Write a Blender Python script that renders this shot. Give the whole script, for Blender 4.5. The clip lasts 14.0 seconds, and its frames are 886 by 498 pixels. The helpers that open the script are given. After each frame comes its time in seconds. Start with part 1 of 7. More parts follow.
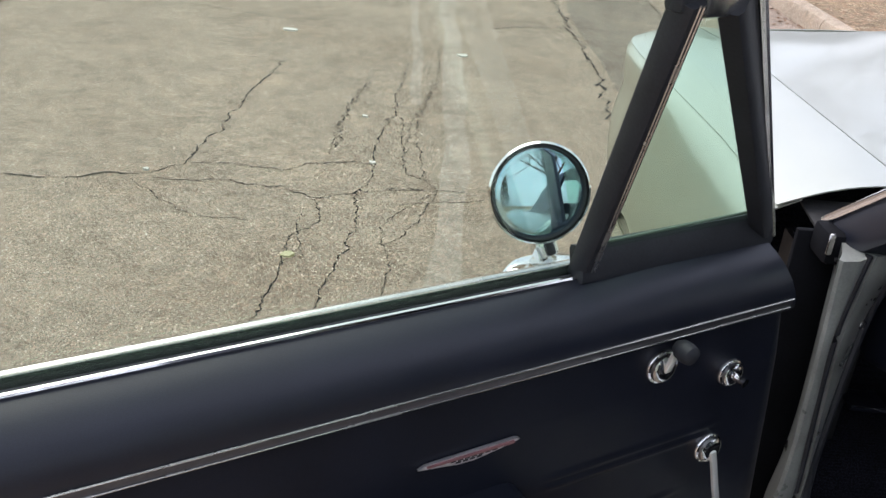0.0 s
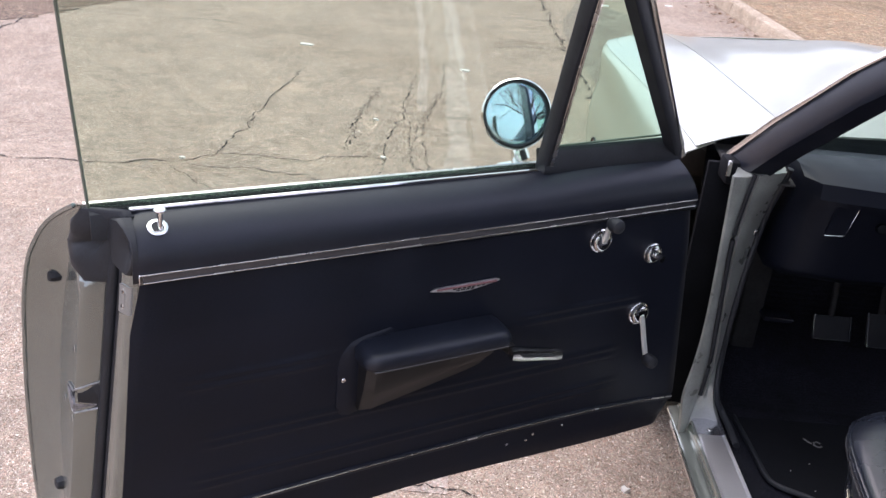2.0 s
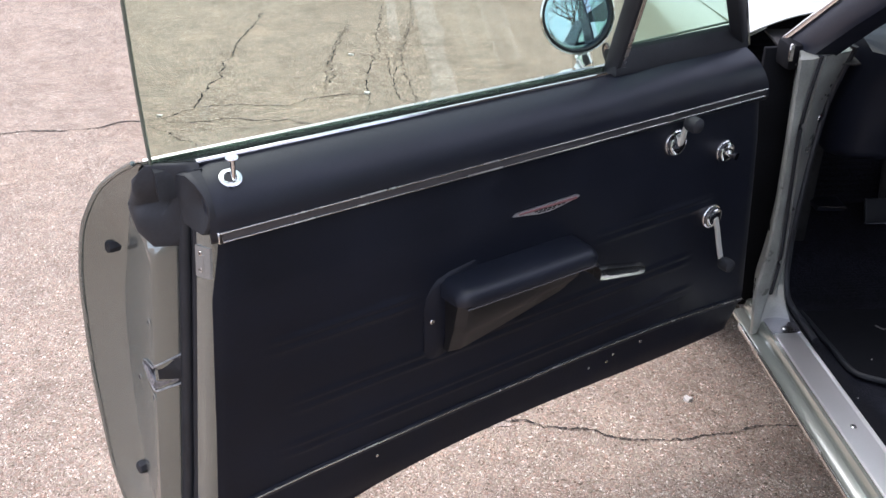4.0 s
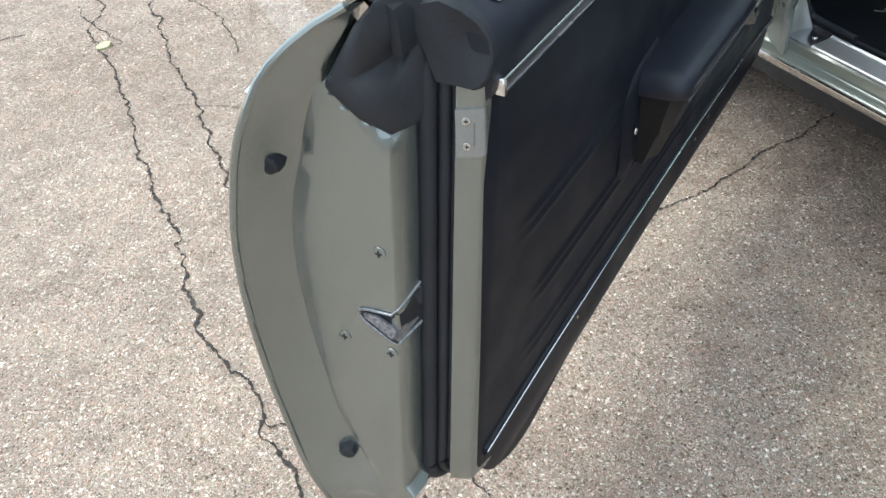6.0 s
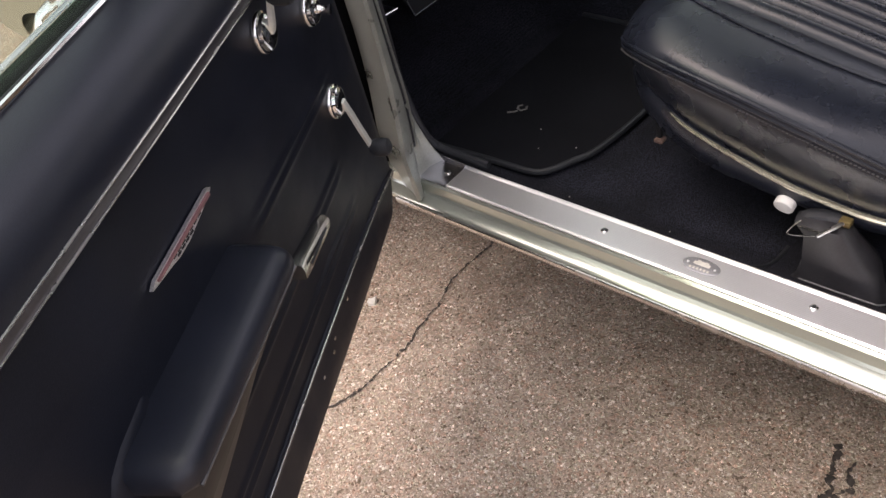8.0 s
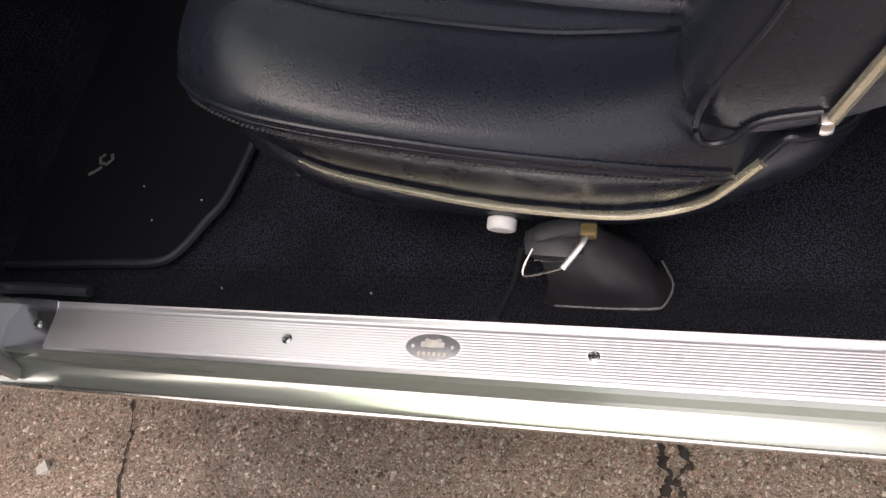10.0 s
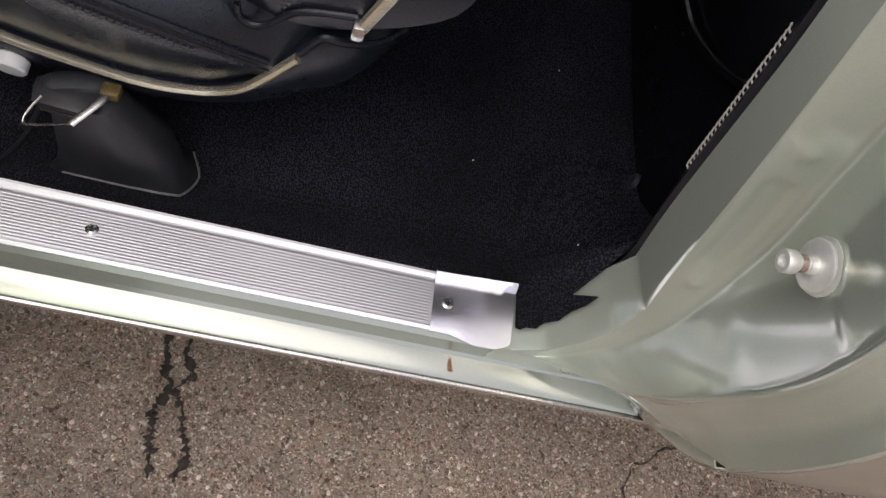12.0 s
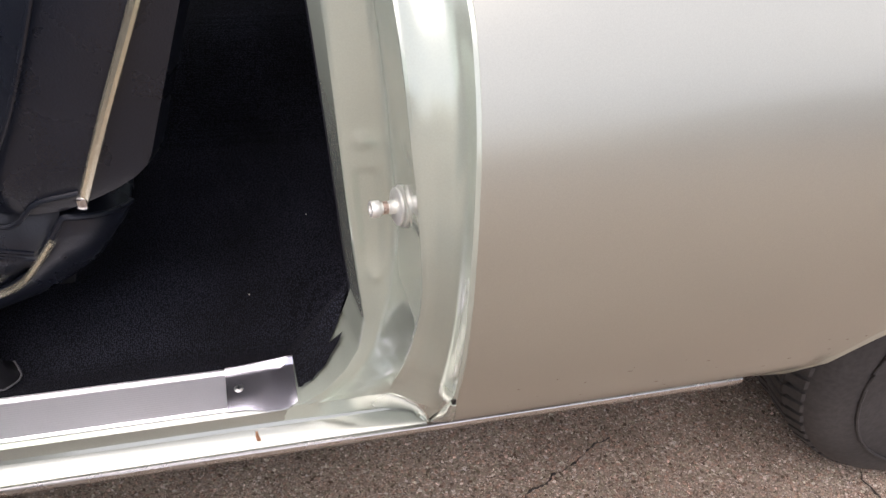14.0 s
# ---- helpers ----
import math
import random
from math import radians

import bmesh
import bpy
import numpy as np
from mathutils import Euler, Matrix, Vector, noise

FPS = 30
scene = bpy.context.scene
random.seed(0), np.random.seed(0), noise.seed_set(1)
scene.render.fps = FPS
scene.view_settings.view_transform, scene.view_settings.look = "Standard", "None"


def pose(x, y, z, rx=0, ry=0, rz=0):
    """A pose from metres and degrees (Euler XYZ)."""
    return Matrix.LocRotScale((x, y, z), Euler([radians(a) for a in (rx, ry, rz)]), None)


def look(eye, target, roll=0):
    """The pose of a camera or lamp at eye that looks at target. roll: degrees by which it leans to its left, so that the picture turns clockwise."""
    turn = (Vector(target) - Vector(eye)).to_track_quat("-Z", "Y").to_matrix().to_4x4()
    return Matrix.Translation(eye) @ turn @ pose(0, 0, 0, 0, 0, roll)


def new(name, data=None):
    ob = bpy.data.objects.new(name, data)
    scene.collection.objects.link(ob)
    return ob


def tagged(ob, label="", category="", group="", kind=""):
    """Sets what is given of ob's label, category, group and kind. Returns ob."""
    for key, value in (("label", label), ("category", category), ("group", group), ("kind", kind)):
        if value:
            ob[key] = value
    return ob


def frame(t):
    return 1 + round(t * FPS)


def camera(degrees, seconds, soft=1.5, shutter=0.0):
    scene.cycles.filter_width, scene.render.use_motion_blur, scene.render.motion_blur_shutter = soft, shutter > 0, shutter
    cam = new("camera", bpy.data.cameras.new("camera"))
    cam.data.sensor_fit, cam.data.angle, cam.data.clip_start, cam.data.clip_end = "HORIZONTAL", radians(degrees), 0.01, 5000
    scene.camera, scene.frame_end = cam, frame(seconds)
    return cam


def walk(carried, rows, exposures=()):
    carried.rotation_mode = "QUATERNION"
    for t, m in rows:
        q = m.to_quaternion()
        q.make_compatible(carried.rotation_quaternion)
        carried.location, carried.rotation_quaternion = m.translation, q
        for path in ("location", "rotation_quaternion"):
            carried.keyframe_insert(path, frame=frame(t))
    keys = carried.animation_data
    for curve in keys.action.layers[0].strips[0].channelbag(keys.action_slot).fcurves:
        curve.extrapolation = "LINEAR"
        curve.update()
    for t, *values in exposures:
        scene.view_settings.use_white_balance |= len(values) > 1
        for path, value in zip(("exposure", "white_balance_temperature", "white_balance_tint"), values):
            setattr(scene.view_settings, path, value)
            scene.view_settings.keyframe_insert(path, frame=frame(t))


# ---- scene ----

PATH = [
    (0, (-0.596, -0.989, 1.416), (-0.606, -0.089, 0.981), 4.0),
    (0.5, (-0.670, -1.203, 1.445), (-0.672, -0.276, 1.071), 4.4),
    (1, (-0.615, -1.364, 1.461), (-0.651, -0.413, 1.152), 4.2),
    (1.5, (-0.566, -1.473, 1.436), (-0.600, -0.537, 1.088), 4.9),
    (2, (-0.585, -1.494, 1.418), (-0.597, -0.580, 1.013), 5.0),
    (2.2, (-0.586, -1.498, 1.416), (-0.598, -0.591, 0.994), 4.9),
    (4.3, (-0.840, -1.357, 1.326), (-0.818, -0.480, 0.845), -1.6),
    (4.5, (-0.903, -1.273, 1.300), (-0.893, -0.401, 0.811), -2.8),
    (5, (-1.067, -1.079, 1.281), (-0.972, -0.245, 0.738), -5.6),
    (5.5, (-1.236, -1.000, 1.243), (-0.981, -0.245, 0.639), -7.4),
    (6, (-1.274, -0.990, 1.231), (-0.983, -0.300, 0.568), -7.5),
    (6.5, (-1.281, -0.995, 1.212), (-1.004, -0.349, 0.501), -7.9),
    (7, (-1.274, -0.991, 1.209), (-0.966, -0.345, 0.511), -8.3),
    (7.5, (-1.086, -0.918, 1.208), (-0.687, -0.272, 0.557), -9.9),
    (8, (-0.773, -0.834, 1.233), (-0.296, -0.254, 0.573), -15.0),
    (8.2, (-0.675, -0.766, 1.224), (-0.172, -0.249, 0.530), -16.4),
    (10.3, (-0.292, -0.671, 1.093), (0.151, -0.416, 0.233), -25.0),
    (10.5, (-0.291, -0.674, 1.084), (0.154, -0.470, 0.212), -20.0),
    (11, (-0.299, -0.688, 1.069), (0.153, -0.618, 0.180), -4.2),
    (11.5, (-0.318, -0.710, 1.059), (0.150, -0.780, 0.178), 15.6),
    (12, (-0.334, -0.738, 1.054), (0.153, -0.927, 0.201), 30.8),
    (12.5, (-0.353, -0.779, 1.057), (0.152, -1.037, 0.233), 30.5),
    (13, (-0.405, -0.839, 1.071), (0.161, -1.130, 0.300), 17.8),
    (13.5, (-0.544, -0.905, 1.095), (0.103, -1.171, 0.381), 10.2),
    (14, (-0.635, -0.914, 1.135), (0.082, -1.148, 0.478), 6.3),
]
EXPOSURES = [(0, 0.86, 6340, 15), (0.5, 0.98, 6340, 19), (1.0, 0.8, 6260, 17), (1.5, 0.88, 6190, 18), (2.2, 1.2, 6220, 23), (4.5, 1.2, 6150, 15), (5.2, 1.08, 6000, 5), (6.5, 1.2, 5950, 3),
             (7.2, 1.05, 6100, 4), (7.5, 1.05, 6150, 5), (8.0, 1.2, 7200, 21), (10.5, 0.68, 7050, 20), (11.5, 0.25, 6800, 18), (12.5, 0.25, 6750, 19), (13.2, 0.4, 6880, 22), (14, 0.75, 6700, 22)]
cam = camera(55.3, 14.0)
walk(cam, [(t, look(e, g, r)) for t, e, g, r in PATH], EXPOSURES)

# ---------------------------------------------------------------- light
SUN_AZ, SUN_EL = radians(312), radians(64)
world = bpy.data.worlds.new("sky")
scene.world = world
world.use_nodes = True
wn = world.node_tree
sky = wn.nodes.new("ShaderNodeTexSky")
sky.sky_type = "NISHITA"
sky.sun_disc = False
sky.sun_elevation = SUN_EL
sky.sun_rotation = SUN_AZ
sky.air_density, sky.dust_density, sky.ozone_density = 1.0, 3.5, 1.0
# broken thin cloud over the whole sky
wco = wn.nodes.new("ShaderNodeTexCoord")
cloud = wn.nodes.new("ShaderNodeTexNoise")
cloud.inputs["Scale"].default_value, cloud.inputs["Detail"].default_value, cloud.inputs["Roughness"].default_value = 2.6, 6.0, 0.6
wn.links.new(wco.outputs["Generated"], cloud.inputs["Vector"])
cover = wn.nodes.new("ShaderNodeMapRange")
cover.inputs["From Min"].default_value, cover.inputs["From Max"].default_value = 0.36, 0.62
cover.inputs["To Min"].default_value, cover.inputs["To Max"].default_value = 0.25, 0.92
wn.links.new(cloud.outputs["Fac"], cover.inputs["Value"])
veil = wn.nodes.new("ShaderNodeMix")
veil.data_type = "RGBA"
veil.inputs["B"].default_value = (5.4, 5.6, 6.0, 1)
wn.links.new(cover.outputs[0], veil.inputs["Factor"])
wn.links.new(sky.outputs[0], veil.inputs["A"])
wn.links.new(veil.outputs["Result"], wn.nodes["Background"].inputs[0])
wn.nodes["Background"].inputs[1].default_value = 0.15
sun = new("sun", bpy.data.lights.new("sun", "SUN"))
sun.data.energy, sun.data.angle, sun.data.color = 0.95, radians(55), (1.0, 0.97, 0.93)
SUN_DIR = Vector((math.sin(SUN_AZ) * math.cos(SUN_EL), math.cos(SUN_AZ) * math.cos(SUN_EL), math.sin(SUN_EL)))
sun.matrix_world = look(SUN_DIR * 30, (0, 0, 0))


# ---------------------------------------------------------------- materials
def material(name, base, rough=0.5, metal=0.0, grain=0.0, grain_scale=300.0, bump=0.0, bump_scale=300.0,
             stain=0.0, stain_scale=6.0, coat=0.0, rough_var=0.0, spec=0.5, coat_rough=0.07):
    """A surface with colour variation at two scales, uneven gloss and fine relief."""
    m = bpy.data.materials.new(name)
    m.use_nodes = True
    nt = m.node_tree
    b = nt.nodes["Principled BSDF"]
    b.inputs["Base Color"].default_value = (*base, 1)
    b.inputs["Roughness"].default_value = rough
    b.inputs["Metallic"].default_value = metal
    b.inputs["Coat Weight"].default_value = coat
    b.inputs["Coat Roughness"].default_value = coat_rough
    b.inputs["Specular IOR Level"].default_value = spec
    co = nt.nodes.new("ShaderNodeTexCoord")

    def noise_node(scale, detail=3.0):
        n = nt.nodes.new("ShaderNodeTexNoise")
        n.inputs["Scale"].default_value = scale
        n.inputs["Detail"].default_value = detail
        nt.links.new(co.outputs["Object"], n.inputs["Vector"])
        return n

    col = None
    for amount, scale in ((grain, grain_scale), (stain, stain_scale)):
        if amount <= 0:
            continue
        n = noise_node(scale)
        ramp = nt.nodes.new("ShaderNodeMapRange")
        ramp.inputs["From Min"].default_value, ramp.inputs["From Max"].default_value = 0.3, 0.7
        ramp.inputs["To Min"].default_value, ramp.inputs["To Max"].default_value = 1 - amount, 1 + amount
        nt.links.new(n.outputs["Fac"], ramp.inputs["Value"])
        mul = nt.nodes.new("ShaderNodeVectorMath")
        mul.operation = "SCALE"
        if col is None:
            mul.inputs[0].default_value = base
        else:
            nt.links.new(col, mul.inputs[0])
        nt.links.new(ramp.outputs[0], mul.inputs["Scale"])
        col = mul.outputs[0]
    if col is not None:
        nt.links.new(col, b.inputs["Base Color"])
    if rough_var > 0:
        n = noise_node(14.0, 5.0)
        ramp = nt.nodes.new("ShaderNodeMapRange")
        ramp.inputs["From Min"].default_value, ramp.inputs["From Max"].default_value = 0.3, 0.7
        ramp.inputs["To Min"].default_value, ramp.inputs["To Max"].default_value = max(0.02, rough - rough_var), min(1, rough + rough_var)
        nt.links.new(n.outputs["Fac"], ramp.inputs["Value"])
        nt.links.new(ramp.outputs[0], b.inputs["Roughness"])
    if bump > 0:
        n = noise_node(bump_scale, 2.0)
        bp = nt.nodes.new("ShaderNodeBump")
        bp.inputs["Strength"].default_value = bump
        bp.inputs["Distance"].default_value = 0.002
        nt.links.new(n.outputs["Fac"], bp.inputs["Height"])
        nt.links.new(bp.outputs[0], b.inputs["Normal"])
    return m


def loop_material(name, deep, tip, scale):
    """Loop pile: pale tips, shade between loops in the colour, worn in soft patches."""
    m = bpy.data.materials.new(name)
    m.use_nodes = True
    nt = m.node_tree
    b = nt.nodes["Principled BSDF"]
    b.inputs["Roughness"].default_value = 0.9
    b.inputs["Specular IOR Level"].default_value = 0.25
    co = nt.nodes.new("ShaderNodeTexCoord")
    vor = nt.nodes.new("ShaderNodeTexVoronoi")
    vor.inputs["Scale"].default_value = scale
    vor.inputs["Randomness"].default_value = 0.7
    nt.links.new(co.outputs["Object"], vor.inputs["Vector"])
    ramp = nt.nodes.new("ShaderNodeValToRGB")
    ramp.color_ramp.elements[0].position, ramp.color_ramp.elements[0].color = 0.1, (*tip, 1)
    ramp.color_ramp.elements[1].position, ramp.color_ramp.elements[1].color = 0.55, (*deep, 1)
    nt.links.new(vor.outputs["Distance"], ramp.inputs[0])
    noise = nt.nodes.new("ShaderNodeTexNoise")
    noise.inputs["Scale"].default_value, noise.inputs["Detail"].default_value = 7.0, 4.0
    nt.links.new(co.outputs["Object"], noise.inputs["Vector"])
    wear = nt.nodes.new("ShaderNodeMapRange")
    wear.inputs["From Min"].default_value, wear.inputs["From Max"].default_value = 0.35, 0.7
    wear.inputs["To Min"].default_value, wear.inputs["To Max"].default_value = 0.5, 1.2
    nt.links.new(noise.outputs["Fac"], wear.inputs["Value"])
    mul = nt.nodes.new("ShaderNodeVectorMath")
    mul.operation = "SCALE"
    nt.links.new(ramp.outputs[0], mul.inputs[0])
    nt.links.new(wear.outputs[0], mul.inputs["Scale"])
    nt.links.new(mul.outputs[0], b.inputs["Base Color"])
    bp = nt.nodes.new("ShaderNodeBump")
    bp.inputs["Strength"].default_value, bp.inputs["Distance"].default_value = 0.9, 0.003
    bp.invert = True
    nt.links.new(vor.outputs["Distance"], bp.inputs["Height"])
    nt.links.new(bp.outputs[0], b.inputs["Normal"])
    return m


def glass_material(name, tint, gloss=0.06):
    m = bpy.data.materials.new(name)
    m.use_nodes = True
    nt = m.node_tree
    nt.nodes.remove(nt.nodes["Principled BSDF"])
    tr = nt.nodes.new("ShaderNodeBsdfTransparent")
    tr.inputs[0].default_value = (*tint, 1)
    gl = nt.nodes.new("ShaderNodeBsdfGlossy")
    gl.inputs["Roughness"].default_value = 0.02
    gl.inputs["Color"].default_value = (0.9, 1.0, 0.95, 1)
    lw = nt.nodes.new("ShaderNodeLayerWeight")
    lw.inputs["Blend"].default_value = 0.5
    fr = nt.nodes.new("ShaderNodeMath")
    fr.operation = "POWER"
    fr.inputs[1].default_value = 4.0
    nt.links.new(lw.outputs["Facing"], fr.inputs[0])
    amount = nt.nodes.new("ShaderNodeMath")
    amount.operation = "MULTIPLY_ADD"
    amount.inputs[1].default_value, amount.inputs[2].default_value = 0.45, gloss * 0.3
    nt.links.new(fr.outputs[0], amount.inputs[0])
    mx = nt.nodes.new("ShaderNodeMixShader")
    nt.links.new(amount.outputs[0], mx.inputs[0])
    nt.links.new(tr.outputs[0], mx.inputs[1])
    nt.links.new(gl.outputs[0], mx.inputs[2])
    nt.links.new(mx.outputs[0], nt.nodes["Material Output"].inputs[0])
    return m


def aggregate_material(name, dark, mid, light, stone_scale, stain_a, stain_b, seed=0.0):
    """Worn asphalt: stones of several colours in a fine matrix, with broad worn and dirty patches."""
    m = bpy.data.materials.new(name)
    m.use_nodes = True
    nt = m.node_tree
    b = nt.nodes["Principled BSDF"]
    b.inputs["Roughness"].default_value = 0.88
    b.inputs["Specular IOR Level"].default_value = 0.25
    co = nt.nodes.new("ShaderNodeTexCoord")

    def tex(kind, scale, **more):
        n = nt.nodes.new(kind)
        n.inputs["Scale"].default_value = scale
        for k, v in more.items():
            n.inputs[k].default_value = v
        nt.links.new(co.outputs["Object"], n.inputs["Vector"])
        return n

    def ramp(src, stops):
        r = nt.nodes.new("ShaderNodeValToRGB")
        while len(r.color_ramp.elements) < len(stops):
            r.color_ramp.elements.new(0.5)
        for e, (p, c) in zip(r.color_ramp.elements, stops):
            e.position, e.color = p, (*c, 1)
        nt.links.new(src, r.inputs[0])
        return r

    warp = tex("ShaderNodeTexNoise", stone_scale * 0.7, Detail=1.0)
    add = nt.nodes.new("ShaderNodeVectorMath")
    add.operation = "MULTIPLY_ADD"
    add.inputs[1].default_value = (0.25 / stone_scale,) * 3
    nt.links.new(warp.outputs["Color"], add.inputs[0])
    nt.links.new(co.outputs["Object"], add.inputs[2])
    vor = tex("ShaderNodeTexVoronoi", stone_scale)
    nt.links.new(add.outputs[0], vor.inputs["Vector"])
    vor2 = tex("ShaderNodeTexVoronoi", stone_scale * 2.3)
    nt.links.new(add.outputs[0], vor2.inputs["Vector"])
    sep = nt.nodes.new("ShaderNodeSeparateColor")
    nt.links.new(vor.outputs["Color"], sep.inputs[0])
    sep2 = nt.nodes.new("ShaderNodeSeparateColor")
    nt.links.new(vor2.outputs["Color"], sep2.inputs[0])
    stones = ramp(sep.outputs[0], [(0.0, dark), (0.22, tuple(c * 0.8 for c in mid)), (0.5, mid), (0.8, tuple(c * 1.1 for c in mid)), (0.95, light), (1.0, tuple(min(0.8, c * 1.25) for c in light))])
    fine = ramp(sep2.outputs[1], [(0.0, dark), (0.25, tuple(c * 0.74 for c in mid)), (0.55, mid), (0.86, tuple(c * 1.12 for c in mid)), (0.95, light), (1.0, light)])
    pick = nt.nodes.new("ShaderNodeMapRange")
    pick.inputs["From Min"].default_value, pick.inputs["From Max"].default_value = 0.62, 0.68
    nt.links.new(sep.outputs[2], pick.inputs["Value"])
    mix = nt.nodes.new("ShaderNodeMix")
    mix.data_type = "RGBA"
    nt.links.new(pick.outputs[0], mix.inputs["Factor"])
    nt.links.new(fine.outputs[0], mix.inputs["A"])
    nt.links.new(stones.outputs[0], mix.inputs["B"])
    # tiny pale chips and a slight hue of its own for each stone
    vor3 = tex("ShaderNodeTexVoronoi", stone_scale * 4.6)
    sep3 = nt.nodes.new("ShaderNodeSeparateColor")
    nt.links.new(vor3.outputs["Color"], sep3.inputs[0])
    grit = ramp(sep3.outputs[0], [(0.0, (0.62, 0.60, 0.58)), (0.2, (0.9, 0.9, 0.9)), (0.75, (1.0, 1.0, 1.0)), (0.9, (1.2, 1.2, 1.18)), (0.95, (1.75, 1.75, 1.7)), (1.0, (1.9, 1.9, 1.85))])
    hue = ramp(sep.outputs[1], [(0.0, (1.16, 0.96, 0.90)), (0.2, (1.04, 0.99, 0.97)), (0.6, (1, 1, 1)), (0.85, (0.96, 1.02, 0.93)), (1.0, (0.98, 1.0, 1.05))])
    for r in (grit, hue):
        tinted = nt.nodes.new("ShaderNodeMix")
        tinted.data_type, tinted.blend_type = "RGBA", "MULTIPLY"
        tinted.inputs["Factor"].default_value = 1.0
        nt.links.new(mix.outputs["Result"], tinted.inputs["A"])
        nt.links.new(r.outputs[0], tinted.inputs["B"])
        mix = tinted
    # broad tints
    big = tex("ShaderNodeTexNoise", 0.9, Detail=5.0, Roughness=0.65)
    tint = ramp(big.outputs["Fac"], [(0.3, stain_a), (0.52, (1, 1, 1)), (0.72, stain_b)])
    mul = nt.nodes.new("ShaderNodeMix")
    mul.data_type, mul.blend_type = "RGBA", "MULTIPLY"
    mul.inputs["Factor"].default_value = 1.0
    nt.links.new(mix.outputs["Result"], mul.inputs["A"])
    nt.links.new(tint.outputs[0], mul.inputs["B"])
    mid_n = tex("ShaderNodeTexNoise", 14.0, Detail=4.0)
    blot = tex("ShaderNodeTexNoise", 3.2, Detail=7.0, Roughness=0.7)
    both = nt.nodes.new("ShaderNodeMath")
    both.operation = "MULTIPLY_ADD"
    both.inputs[1].default_value = 0.5
    half = nt.nodes.new("ShaderNodeMath")
    half.operation = "MULTIPLY"
    half.inputs[1].default_value = 0.5
    nt.links.new(mid_n.outputs["Fac"], half.inputs[0])
    nt.links.new(blot.outputs["Fac"], both.inputs[0])
    nt.links.new(half.outputs[0], both.inputs[2])
    tint2 = ramp(both.outputs[0], [(0.34, (0.74, 0.73, 0.72)), (0.5, (0.98, 0.98, 0.98)), (0.66, (1.18, 1.17, 1.14))])
    mul2 = nt.nodes.new("ShaderNodeMix")
    mul2.data_type, mul2.blend_type = "RGBA", "MULTIPLY"
    mul2.inputs["Factor"].default_value = 1.0
    nt.links.new(mul.outputs["Result"], mul2.inputs["A"])
    nt.links.new(tint2.outputs[0], mul2.inputs["B"])
    nt.links.new(mul2.outputs["Result"], b.inputs["Base Color"])
    bp = nt.nodes.new("ShaderNodeBump")
    bp.inputs["Strength"].default_value = 0.28
    bp.inputs["Distance"].default_value = 0.004
    bp.invert = True
    nt.links.new(vor.outputs["Distance"], bp.inputs["Height"])
    nt.links.new(bp.outputs[0], b.inputs["Normal"])
    return m


PAINT = material("silver_green_paint", (0.53, 0.545, 0.465), 0.38, 0.78, grain=0.04, grain_scale=900, stain=0.035, stain_scale=4, coat=0.8, coat_rough=0.09)
PAINT_IN = material("jamb_paint", (0.53, 0.59, 0.50), 0.20, 0.35, grain=0.03, grain_scale=700, stain=0.04, stain_scale=9, coat=1.0, coat_rough=0.04)
# Darker copy of the jamb paint: shade on the lip is in the colour.
SILL_PAINT = material("shaded_sill_paint", (0.43, 0.46, 0.40), 0.20, 0.60, grain=0.03, grain_scale=500, stain=0.04, stain_scale=14, coat=1.0, coat_rough=0.05)
# The door end's shade is mixed into this darker tone of the paint.
PAINT_DOOR = material("shaded_door_edge_paint", (0.255, 0.28, 0.262), 0.27, 0.75, grain=0.03, grain_scale=700, stain=0.05, stain_scale=9, coat=0.9)
SEAT_VINYL = material("seat_vinyl", (0.0115, 0.0142, 0.0215), 0.28, grain=0.15, grain_scale=600, bump=0.20, bump_scale=480, stain=0.12, stain_scale=8, rough_var=0.045)
VINYL = material("black_vinyl", (0.0095, 0.0120, 0.0205), 0.40, spec=0.45, grain=0.15, grain_scale=600, bump=0.10, bump_scale=900, stain=0.12, stain_scale=8, rough_var=0.08)
PANEL_VINYL = material("door_panel_vinyl", (0.0085, 0.0105, 0.0175), 0.43, spec=0.20, grain=0.15, grain_scale=500, bump=0.1, bump_scale=800, stain=0.2, stain_scale=7, rough_var=0.08)
# Body paint toned down for the pillar's shade, plus random worn blotches.
PILLAR_PAINT = material("shaded_worn_pillar_paint", (0.30, 0.318, 0.29), 0.34, 0.25, grain=0.08, grain_scale=300, stain=0.25, stain_scale=14, rough_var=0.1, coat=0.5)
GLOSS_VINYL = material("glossy_vinyl", (0.006, 0.007, 0.009), 0.24, grain=0.15, grain_scale=600, bump=0.08, bump_scale=500, stain=0.12, stain_scale=8, rough_var=0.06)
RUBBER = material("black_rubber", (0.0155, 0.0178, 0.0225), 0.58, grain=0.15, grain_scale=300, bump=0.1, bump_scale=250, stain=0.2, stain_scale=20)
FLAT_BLACK = material("flat_black_paint", (0.005, 0.0055, 0.007), 0.8, grain=0.2, grain_scale=200, stain=0.3, stain_scale=10, spec=0.12)
CHROME = material("chrome", (0.82, 0.82, 0.82), 0.08, 1.0, stain=0.05, stain_scale=40, rough_var=0.04)
STEEL = material("stainless_steel", (0.66, 0.65, 0.63), 0.24, 1.0, grain=0.05, grain_scale=300, stain=0.06, stain_scale=12, rough_var=0.08)
ALU = material("ribbed_aluminium", (0.955, 0.955, 0.98), 0.42, 1.0, grain=0.02, grain_scale=500, stain=0.02, stain_scale=10)
PLATE_END = material("brushed_plate_end", (0.70, 0.695, 0.76), 0.25, 1.0, grain=0.02, grain_scale=300, stain=0.02, stain_scale=12)
